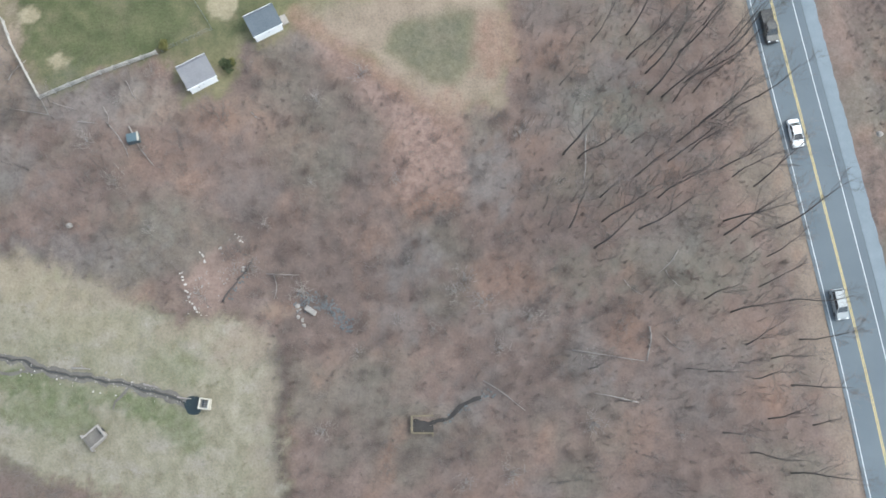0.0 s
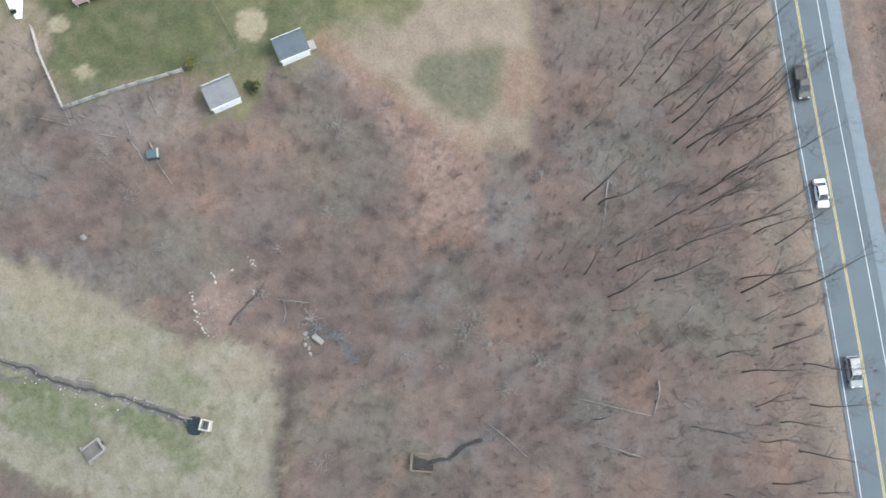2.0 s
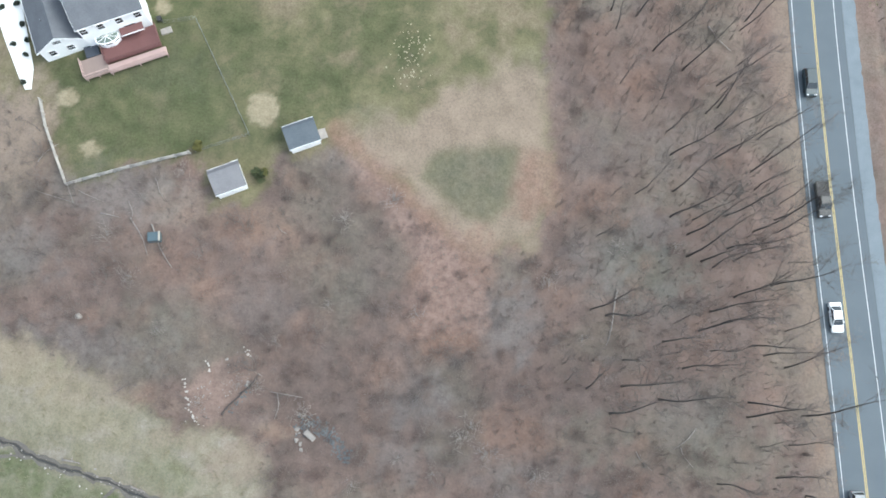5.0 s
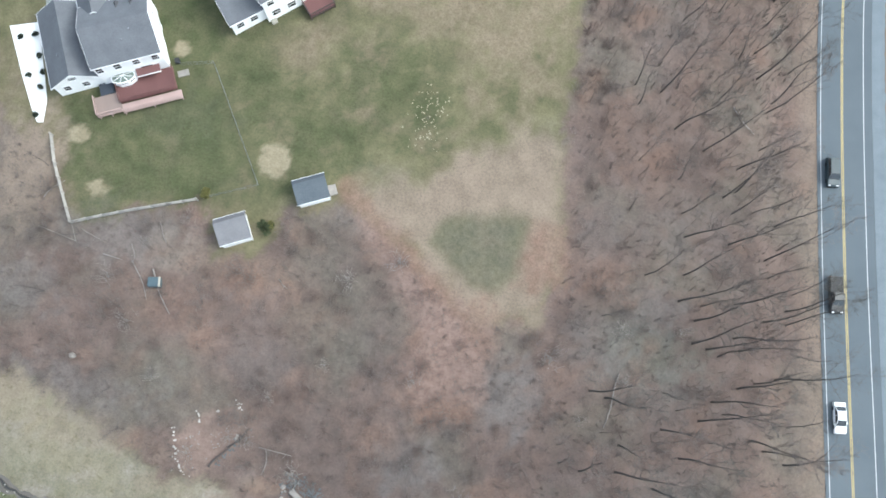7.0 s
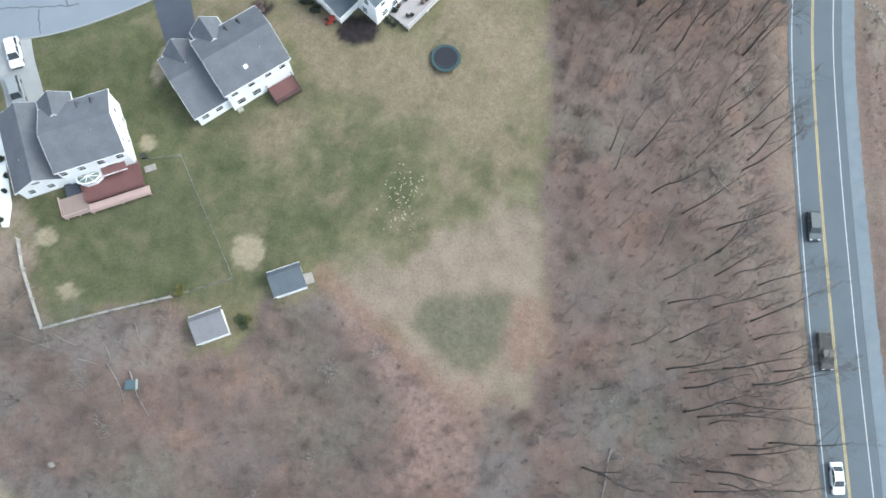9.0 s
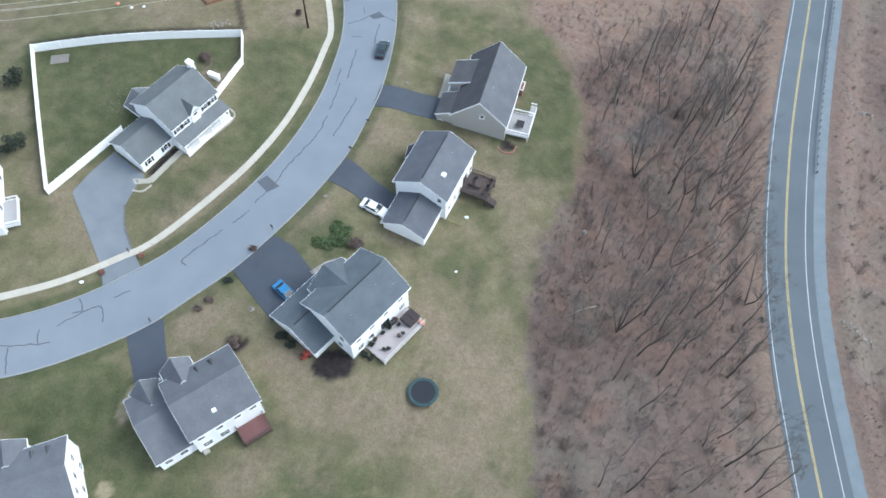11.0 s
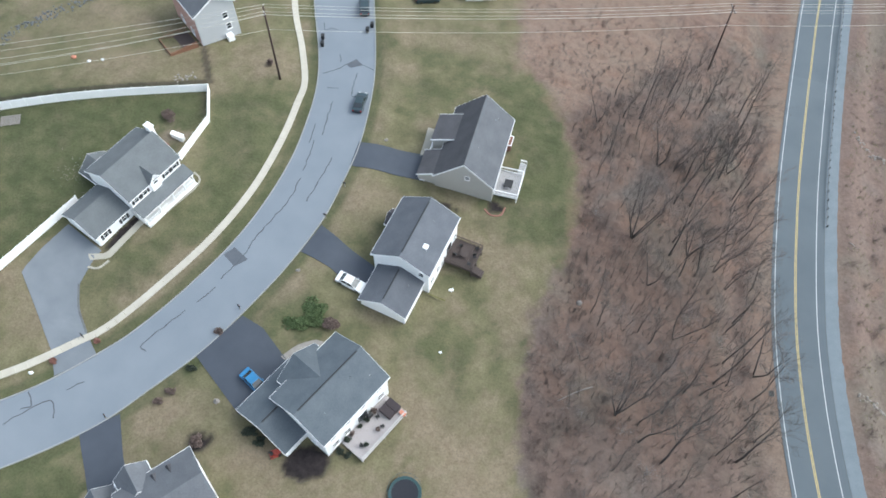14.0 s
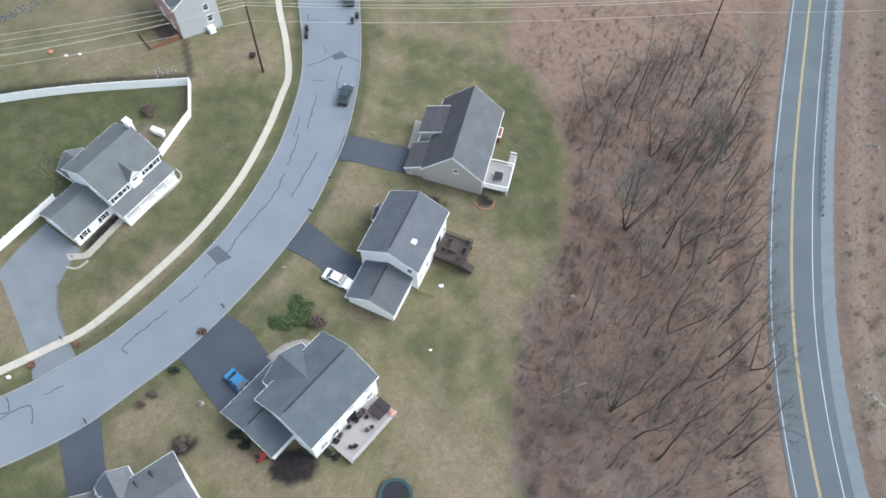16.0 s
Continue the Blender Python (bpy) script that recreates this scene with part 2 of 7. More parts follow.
PAINT_WHITE = paint("white_car_paint", (0.75, 0.76, 0.76))
PAINT_BLUE = paint("bright_blue_car_paint", (0.0275, 0.1597, 0.3305))
PAINT_DARK = paint("dark_teal_car_paint", (0.016, 0.034, 0.042))
PAINT_SILVER = paint("silver_car_paint", (0.2313, 0.2479, 0.2534))
PAINT_BLACK = paint("black_car_paint", (0.011, 0.0122, 0.0138))

# ---- helpers for meshes ----
def part(name, bm, mat, parent=None, label="", smooth=False):
    """Links a bmesh as one mesh object under parent."""
    me = bpy.data.meshes.new(name)
    bm.normal_update()
    bm.to_mesh(me)
    bm.free()
    me.materials.append(mat)
    if smooth:
        me.shade_smooth()
    ob = new(name, me)
    ob.parent = parent
    if label:
        tagged(ob, label)
    return ob


def raw(name, verts, faces, mat, parent=None, label="", smooth=False):
    me = bpy.data.meshes.new(name)
    me.from_pydata(verts, [], faces)
    me.materials.append(mat)
    if smooth:
        me.shade_smooth()
    ob = new(name, me)
    ob.parent = parent
    if label:
        tagged(ob, label)
    return ob


def thing(name, m, label, category, group="", kind=""):
    ob = new(name)
    ob.matrix_world = m
    ob.empty_display_size = 0.3
    return tagged(ob, label, category, group, kind)


def box(bm, x0, y0, z0, x1, y1, z1, m=None):
    vs = [bm.verts.new((x, y, z)) for z in (z0, z1) for x, y in ((x0, y0), (x1, y0), (x1, y1), (x0, y1))]
    if m is not None:
        for v in vs:
            v.co = m @ v.co
    for f in ((3, 2, 1, 0), (4, 5, 6, 7), (0, 1, 5, 4), (1, 2, 6, 5), (2, 3, 7, 6), (3, 0, 4, 7)):
        bm.faces.new([vs[i] for i in f])
    return vs


def boxes(*dims):
    bm = bmesh.new()
    for d in dims:
        box(bm, *d)
    return bm


def bevelled(dims, width=0.03, segments=2):
    bm = boxes(dims)
    bmesh.ops.bevel(bm, geom=bm.edges[:], offset=width, segments=segments, affect="EDGES", profile=0.5)
    return bm


def tube(verts, faces, points, radii, n=5, capped=True):
    """Adds a tapered tube along points to plain lists of verts and faces."""
    start = len(verts)
    for i, p in enumerate(points):
        a, b = points[max(i - 1, 0)], points[min(i + 1, len(points) - 1)]
        d = (b - a).normalized()
        u = d.orthogonal().normalized()
        w = d.cross(u)
        for k in range(n):
            t = 2 * math.pi * k / n
            verts.append(tuple(p + radii[i] * (math.cos(t) * u + math.sin(t) * w)))
    for i in range(len(points) - 1):
        for k in range(n):
            a, b = start + i * n + k, start + i * n + (k + 1) % n
            faces.append((a, b, b + n, a + n))
    if not capped:
        return
    faces.append(tuple(start + k for k in reversed(range(n))))
    faces.append(tuple(start + (len(points) - 1) * n + k for k in range(n)))


def rod(name, points, r, mat, parent=None, n=6, label=""):
    vs, fs = [], []
    points = [Vector(p) for p in points]
    tube(vs, fs, points, [r] * len(points), n)
    return raw(name, vs, fs, mat, parent, label, True)


def lump(rx, ry, rz, seed, rough=0.25, sub=2):
    """A boulder: an uneven, slightly flattened ball."""
    bm = bmesh.new()
    bmesh.ops.create_icosphere(bm, subdivisions=sub, radius=1.0)
    for v in bm.verts:
        k = 1 + rough * noise.noise(v.co * 1.6 + Vector((seed * 7.3, seed * 3.1, 0)))
        v.co = Vector((v.co.x * rx * k, v.co.y * ry * k, v.co.z * rz * k))
    return bm


def curve(points, step):
    """Points about step metres apart on a smooth line through the given ones (Catmull-Rom)."""
    p = [np.array(q, float) for q in points]
    p = [2 * p[0] - p[1]] + p + [2 * p[-1] - p[-2]]
    out = []
    for a, b, c, d in zip(p, p[1:], p[2:], p[3:]):
        n = max(2, int(np.linalg.norm(c - b) / step))
        for t in np.arange(n) / n:
            out.append(0.5 * (2 * b + (c - a) * t + (2 * a - 5 * b + 4 * c - d) * t**2 + (3 * b - a - 3 * c + d) * t**3))
    return np.array(out + [p[-2]])


def offset(line, d):
    """The line shifted d metres to its right."""
    t = np.gradient(line, axis=0)
    t /= np.linalg.norm(t, axis=1)[:, None]
    return line + d * np.stack([t[:, 1], -t[:, 0]], -1)


# ---- the lie of the land ----
HIGHWAY = curve([(76, -120), (71, -60), (68.6, -25), (66.1, -2), (64, 14), (60, 41.5), (57.4, 58), (55.2, 72.5), (52.8, 91), (51.1, 109), (50.4, 121.5), (50.4, 134.4), (51.1, 145), (52.5, 157), (54.6, 170.5), (57.7, 185.8), (61.5, 203), (65.3, 221), (72, 248), (88, 300), (110, 360)], 1.0)
STREET_SE = [(-140, 73), (-105, 82), (-90, 86.7), (-77.2, 91), (-69.2, 93.8), (-61.8, 98), (-54, 103.8), (-48.3, 109.9), (-42.8, 116), (-38, 123), (-33.2, 131.6), (-29.4, 140.9), (-27.7, 148.3), (-26.3, 156.8), (-26.1, 167.2), (-26.9, 176.9), (-29.7, 192.2), (-34, 212), (-45, 250)]
STREET_NW = [(-143, 82), (-108, 91), (-92, 95.5), (-80, 99.9), (-72, 103.2), (-64.6, 107.8), (-57.5, 114), (-52.8, 118.8), (-47.2, 126.3), (-42.5, 134.4), (-39.2, 142.9), (-36.9, 152.4), (-36.1, 161.1), (-36.1, 169.1), (-37.4, 177.5), (-40.7, 189.6), (-46, 209), (-57, 248)]


def even(points, n):
    """n points evenly spread over a smooth line."""
    c = curve(points, 0.5)
    s = np.r_[0, np.cumsum(np.linalg.norm(np.diff(c, axis=0), axis=1))]
    t = np.linspace(0, s[-1], n)
    return np.stack([np.interp(t, s, c[:, 0]), np.interp(t, s, c[:, 1])], -1)


SE_EDGE, NW_EDGE = even(STREET_SE, 260), even(STREET_NW, 260)
STREET_MID = (SE_EDGE + NW_EDGE) / 2
BUMPS = [(-20, 105, 1.3, 14), (0, 156, 1.0, 14), (-59, 117, -1.6, 12), (-77, 165, 1.8, 15), (-60, 50, 1.6, 12), (62, 128, -1.8, 22), (35, 15, 2.2, 15), (-21, 19, -1.2, 12)]


def rise(x, y):
    """The hillside: a valley floor in the south, rising to the houses and falling to the highway."""
    x, y = np.clip(x, -110, 75), np.clip(y, -15, 200)
    u, v = x / 50.0, (y - 80) / 80.0
    z = 3.974 - 5.074 * u + 6.218 * v - 1.217 * u * u - 4.449 * u * v - 4.301 * v * v - 0.633 * u * u * v + 2.173 * u * v * v - 0.18 * v**3
    for a, b, h, r in BUMPS:
        z = z + h * np.exp(-((x - a) ** 2 + (y - b) ** 2) / (2 * r * r))
    return z


def nearest(x, y, line):
    """The distance from each place to a line, and the line's nearest point."""
    best = np.full(x.shape, 1e9)
    at = np.zeros(x.shape + (2,))
    for p, q in zip(line, line[1:]):
        e = q - p
        t = np.clip(((x - p[0]) * e[0] + (y - p[1]) * e[1]) / (e @ e), 0, 1)
        nx_, ny_ = p[0] + t * e[0], p[1] + t * e[1]
        d = (x - nx_) ** 2 + (y - ny_) ** 2
        m = d < best
        best[m] = d[m]
        at[m] = np.stack([nx_, ny_], -1)[m]
    return np.sqrt(best), at


def smooth(a, b, v):
    t = np.clip((v - a) / (b - a), 0, 1)
    return t * t * (3 - 2 * t)


def land(x, y):
    x, y = np.asarray(x, float), np.asarray(y, float)
    z = rise(x, y)
    d, at = nearest(x, y, HIGHWAY[::5])
    k = smooth(15, 9.0, d)
    z = z * (1 - k) + rise(at[..., 0], at[..., 1]) * k
    d, at = nearest(x, y, STREET_MID[::3])
    k = smooth(13, 7.0, d)
    return z * (1 - k) + rise(at[..., 0], at[..., 1]) * k


def gz(x, y):
    return float(land(np.array([x]), np.array([y]))[0])


def wave(x, y, size, seed):
    """Smooth noise of about -1 to 1, with features of that size in metres."""
    r = np.random.RandomState(seed)
    out = np.zeros_like(x)
    for o in range(3):
        for _ in range(5):
            a, ph = r.uniform(0, 2 * math.pi, 2)
            f = 2 * math.pi / size * 2**o * r.uniform(0.7, 1.3)
            out += np.sin(f * (math.cos(a) * x + math.sin(a) * y) + ph + 1.5 * np.sin(0.6 * f * (math.sin(a) * x - math.cos(a) * y))) / 2**o
    return out / 4.5


def inside(x, y, poly):
    """The signed distance to a polygon's edge, positive inside."""
    d = np.full(x.shape, 1e9)
    odd = np.zeros(x.shape, bool)
    for (ax, ay), (bx, by) in zip(poly, poly[1:] + poly[:1]):
        t = np.clip(((x - ax) * (bx - ax) + (y - ay) * (by - ay)) / ((bx - ax) ** 2 + (by - ay) ** 2), 0, 1)
        d = np.minimum(d, np.hypot(x - ax - t * (bx - ax), y - ay - t * (by - ay)))
        cross = (ay > y) != (by > y)
        with np.errstate(divide="ignore", invalid="ignore"):
            odd ^= cross & (x < (bx - ax) * (y - ay) / (by - ay if by != ay else 1e-9) + ax)
    return np.where(odd, d, -d)


LAWN = [(-140, 66), (-80, 66), (-67, 60), (-61.5, 50.4), (-44.2, 57.8), (-40, 50), (-33, 52), (-31, 59), (-24.7, 62), (-19.5, 61.2), (-14, 58), (-8, 54), (1, 49), (8.5, 51), (11.5, 58), (10.6, 68.4), (8.4, 76), (7.4, 89), (6.4, 103), (4.2, 115), (5.5, 130), (11.5, 145), (12.3, 158.7), (8.8, 173.5), (4, 181.5), (-0.4, 186), (-0.7, 240), (-140, 240)]
MEADOW = [(-140, 38), (-78, 30), (-68.7, 27.6), (-59.9, 25.4), (-51.2, 22), (-40.5, 17.4), (-32.1, 18), (-27.8, 15.5), (-25.6, 7), (-24.6, -8), (-24.6, -26), (-36, -19), (-44, -14), (-52.9, -9.3), (-62, -6), (-70, -3.4), (-84, 4), (-140, 12)]
STRIP_TAN = [(-22, 63), (-14, 59), (-8, 54.5), (1, 48.5), (8.5, 51), (11.2, 60), (10, 70), (8, 78), (2, 80), (-6, 74), (-13, 68)]
YARD_A = [(-66.5, 61), (-61.2, 51), (-44, 58.3), (-36, 62), (-46.7, 78.7), (-52, 90), (-66, 82)]
GREEN_AB = [(-66, 83), (-52, 79), (-46, 82), (-51, 92), (-55, 99), (-63, 96), (-71, 91)]
GREEN_E = [(-20, 166), (-4, 172), (3, 178), (8.5, 171), (11, 158), (10.5, 147), (3, 142), (-2, 146), (2, 160), (-6, 168)]
GREEN_F = [(-92, 152), (-76, 125), (-69, 133), (-58, 146), (-53, 158), (-55, 165), (-90, 156)]
VERGE = [(-53, 163), (-39, 167), (-40, 150), (-46, 137), (-58, 121), (-60, 128), (-50, 142)]
CLEARING = [(-40.3, 23.5), (-37.5, 27), (-31.2, 30.4), (-30.6, 24.1), (-36.8, 17.6)]
NORTH_FIELD = [(-0.7, 184), (4, 181.5), (9, 174), (18, 182), (24, 190), (36, 199), (46, 206), (54, 232), (54, 260), (-0.7, 260)]
EAST_BANK = [(58, 250), (60, 150), (60, 120), (66, 60), (74, 0), (80, -60), (200, -60), (200, 250)]

STEP = 0.6
inner_x, inner_y = np.arange(-108, 92, STEP), np.arange(-34, 236, STEP)
out = np.cumsum(1.18 ** np.arange(1, 37))
gx = np.r_[inner_x[0] - out[::-1], inner_x, inner_x[-1] + out]
gy = np.r_[inner_y[0] - out[::-1], inner_y, inner_y[-1] + out]
X, Y = np.meshgrid(gx, gy)
Zg = land(X, Y)
wob = wave(X, Y, 9, 3) * 0.9 + wave(X, Y, 3, 4) * 0.5
in_lawn = smooth(-1.0, 1.0, inside(X, Y, LAWN) + wob * 1.3 + wave(X, Y, 1.2, 6) * 0.7)
in_meadow = smooth(-1.8, 1.4, inside(X, Y, MEADOW) + wob * 1.5 + wave(X, Y, 1.2, 7) * 0.8)
d_high = nearest(X, Y, HIGHWAY[::5])[0]
d_street = nearest(X, Y, STREET_MID[::3])[0]
wood = np.clip(1 - in_lawn - in_meadow, 0, 1)
bank = smooth(-3, 3, inside(X, Y, EAST_BANK) + wob * 2)
field = smooth(-2, 2, inside(X, Y, NORTH_FIELD) + wob * 2)


def soft(poly, w, k=1.0):
    return smooth(-w, w, inside(X, Y, poly) + wob * k)


def spot(x, y, rx, ry, turn=0.0, ragged=0.3):
    c, s = math.cos(radians(turn)), math.sin(radians(turn))
    u, v = (X - x) * c + (Y - y) * s, -(X - x) * s + (Y - y) * c
    return smooth(1.3 if ragged > 0.25 else 1.15, 0.55 if ragged > 0.25 else 0.8, np.hypot(u / rx, v / ry) + ragged * (wave(X, Y, 2.5, 8) + (wave(X, Y, 7, 9) if ragged > 0.25 else 0)))


def blots(*places):
    """Blurred patches x, y, size across, size deep, strength, with ragged edges."""
    out_ = np.zeros_like(X)
    for x, y, a, b, k in places:
        near = (np.abs(X - x) < a * 2.6) & (np.abs(Y - y) < b * 2.6)
        q = np.hypot((X[near] - x) / a, (Y[near] - y) / b) + 0.55 * wave(X[near], Y[near], 5, 8) + 0.3 * wave(X[near], Y[near], 1.8, 9)
        out_[near] = np.maximum(out_[near], k * smooth(1.5, 0.35, q))
    return out_


OVAL = [(-8.7, 59.5), (-8.2, 62.5), (-4.2, 65.0), (1.5, 66.2), (4.8, 65.6), (4.9, 62), (4.7, 58), (3.9, 55.4), (1.8, 54.2), (-1.8, 54.8), (-5.6, 56.8)]
RUST_BED = [(5.8, 65.8), (10.6, 66.5), (12.3, 62.4), (12.3, 57.6), (9.1, 56.4), (5.9, 57.0), (4.5, 60.6)]
PINK_BED = [(-21.1, 60.5), (-17.3, 61.1), (-12.6, 57.6), (-6.5, 53.8), (-0.1, 50.0), (3.3, 48.2), (2.7, 43.0), (3.2, 38.9), (-0.6, 36.2), (-6.2, 36.4), (-8.6, 40.5), (-7.2, 45.1), (-10.1, 50.4), (-13.9, 53.9), (-18.6, 57.1)]
BRAKE = [(-24.9, 52.3), (-18.3, 53.8), (-12.0, 49.1), (-9.0, 41.3), (-8.8, 34.6), (3.4, 33.9), (9.9, 27.0), (-22.7, 20.0), (-27.5, 28.9), (-29.1, 40.3)]
oval = soft(OVAL, 1.4, 0.6)
green = np.clip(soft(YARD_A, 2.5, 2) * 0.95 + soft(GREEN_AB, 2) * 0.9 + soft(GREEN_E, 2.5, 2) * 0.85 + soft(GREEN_F, 1.2) * 0.95 + soft(VERGE, 2, 2) * 0.8 + spot(-28.3, 123.6, 3.6, 2.2) + smooth(7.2, 6.2, d_street) * 0.8, 0, 1)
green = np.maximum(green, np.maximum(blots((-20, 81, 9, 8, 0.8), (-68, 89, 5, 4, 1.0), (-63, 88, 5, 4, 1.0), (-54, 85, 5, 4, 1.0), (-51, 81, 5, 4, 1.0), (-13.4, 78, 3.5, 5.5, 0.9), (-30, 70, 8, 7, 0.85), (-14, 84, 5, 5, 0.6), (-42, 78, 6, 9, 0.8), (-47, 88, 5, 7, 1.0), (-55, 92, 7, 4, 1.0), (-37, 75, 6, 6, 0.9), (-32, 90, 4, 3, 0.5), (-39, 90, 5, 8, 0.7), (-7, 123, 7, 4, 0.6), (-5, 114, 3, 5, 0.4), (-29.5, 123.5, 5, 3.5, 1.0), (-14.5, 181, 12, 3, 0.55), (-68, 129, 3, 5, 0.8), (-66, 97, 7, 4, 0.7), (-16, 172, 9, 3, 0.6), (2, 150, 6, 5, 0.8), (4, 162, 4, 9, 0.9)),
    blots((-3, 177, 8, 3, 0.8), (-46, 150, 4, 9, 0.8), (-21, 118, 4, 3, 0.5), (-22, 141, 4, 3, 0.4), (-80, 68, 6, 9, 0.3), (-64, 158, 16, 2.5, 0.5), (-8, 63, 3, 3, 0.25)))) * in_lawn
tan = np.maximum(blots((-4.5, 94, 9, 8, 0.85), (-35, 84, 4.5, 4, 0.9), (-21, 97, 8, 5, 0.8), (-30, 101, 6, 4, 0.7), (-5, 107, 8, 8, 0.95), (-12, 97, 9, 6, 0.9), (1, 103, 5, 9, 0.9), (-26, 146, 4, 5, 0.9), (-47, 106, 4, 5, 0.95), (-53, 125, 5, 4, 0.85), (-49, 130, 5, 5, 0.8), (-32, 128, 3, 4, 0.85), (-25, 176, 5, 6, 0.6), (-69, 119, 3, 5, 0.7), (-46, 174, 6, 5, 0.9), (-65, 167, 12, 5, 0.55), (-13, 187, 12, 4, 0.6), (-0.5, 140, 5, 5, 0.8)),
    blots((2.5, 131, 4, 5, 0.75), (-12, 140, 4, 3, 0.6), (-41, 102, 4, 4, 0.6), (-78, 178, 14, 7, 0.5), (-62, 73, 3, 2.5, 0.8), (-13, 114, 4, 3, 0.6), (-19, 146, 4, 3, 0.6))) * in_lawn
green = np.clip(green + in_meadow * 0.75 * (spot(-62, 3, 9, 3, -8) + spot(-42, 2, 6, 3, -40) + spot(-66, 9, 6, 2) + spot(-58, 6.6, 12, 1.6, -8) + spot(-47, 4.2, 5, 1.8, -15) + spot(-68.5, 8.4, 2.5, 1.8) + 0.6 * spot(-42, 10, 6, 2.5, -10)), 0, 1)
bare = np.clip(soft(STRIP_TAN, 2.5, 2) * (1 - oval) + soft(CLEARING, 1.2) * 0.35 + smooth(9.5, 4.5, d_high) * (X < 62) * 0.8 + field * 0.7 * (1 - blots((40, 206, 12, 6, 1.0))), 0, 1)
bare = np.maximum(bare, blots((-57.3, 152.8, 2.4, 1.8, 0.8), (-43, 49.5, 5, 3, 0.5), (-32, 49, 4, 3, 0.4), (-31, 14, 5, 3.5, 0.7), (-26, 18.9, 2.6, 1.1, 1.0), (-52, 20.5, 12, 1.5, 0.5), (-66, 25.5, 8, 2.0, 0.7), (-27, 8, 2, 8, 0.4), (-55, 22, 9, 2, 0.5), (-70, 24, 8, 2.5, 0.5), (-41, 16, 4, 2, 0.5), (-28, -8, 2.5, 9, 0.4), (-69.8, 57, 5, 9, 1.0)))
straw = np.clip(spot(-52.1, 79.7, 1.2, 1.2, 0, 0.12) + spot(-63.8, 63.7, 1.6, 1.4, 0, 0.12) + spot(-59.1, 56.4, 1.5, 1.2) + spot(-34.5, 66.2, 2.4, 2.7, 20, 0.15) + spot(-52.3, 92, 1.2, 3.2, -10, 0.2) + 0.45 * spot(-65, 24, 9, 3.5, -18) + 0.3 * spot(-56, 17, 9, 3, -18), 0, 1)
red = np.clip(0.45 + 0.7 * wave(X, Y, 22, 11), 0, 1) * wood
red = np.clip(red + spot(-4, 44, 5, 12, 30) * 0.8 * wood + smooth(78, 104, Y) * wood * 0.9 + bank * 0.5 + field * 0.4, 0, 1)
# a darker strip outside the north fence, added to the mulch beds below
d_strip = nearest(X, Y, np.array([(-90, 154.2), (-54.4, 165.9), (-57.6, 173.8)]))[0]
mulch_and_strip = np.clip(smooth(0.95, 0.3, d_strip) * 0.65 + spot(-24, 102.3, 3.4, 2.5, 20, 0.12) + spot(-39, 103.3, 1.6, 1.5) + spot(-11.5, 147.5, 3.5, 0.8, -10) + spot(-59.3, 133.9, 4.2, 0.8, 61, 0.1) + spot(-53.4, 140.2, 5.5, 0.5, 60, 0.1) + spot(-1.8, 148.9, 1.5, 1.1), 0, 1)
grey = np.maximum(blots((-53, 50.5, 10, 4, 1.0), (-5.6, 26.6, 4.5, 4, 1.0), (-7, 17, 4, 3, 0.6), (22.5, 11, 4.5, 4, 1.0), (39, 9.5, 9, 4, 0.6), (13, 17, 7, 4, 0.6), (33, 4, 8, 4, 0.6), (7, 39.5, 5, 5, 1.0), (-60, 27.5, 13, 3, 0.8), (-68, 40, 6, 4, 0.8), (-27, 7, 2.2, 11, 0.5), (20, 92, 6, 8, 0.15), (21, 104, 8, 7, 0.45), (8.4, 124, 4, 5, 0.4), (18, 133, 4, 4, 0.6), (-20, 61, 4, 3, 0.4), (37, 185, 9, 5, 0.6), (-52, 70, 9, 4, 0.25), (22, 160, 6, 6, 0.6)),
    blots((4.5, 4.7, 4, 3, 0.6), (-17, 67, 5, 2.5, 0.5), (5.8, 77, 2.5, 5, 0.5), (30, 70, 6, 5, 0.4), (25, 57, 6, 4, 0.7), (20, 50, 6, 5, 0.6), (32, 44, 6, 5, 0.5), (16, 66, 3, 5, 0.4), (35, 30, 6, 5, 0.4), (-30, 36, 5, 4, 0.4), (-1.4, 59.8, 6, 5.5, 0.45)))
grey = np.clip(grey + np.clip(wave(X, Y, 16, 51) - 0.45, 0, 1) * 0.5 * wood, 0, 1)
d_edge = nearest(X, Y, np.array([(-23.0, 64.5), (-19.5, 62.2), (-14, 57.8), (-8, 53.8), (-2, 50), (2.5, 46.0)]))[0]
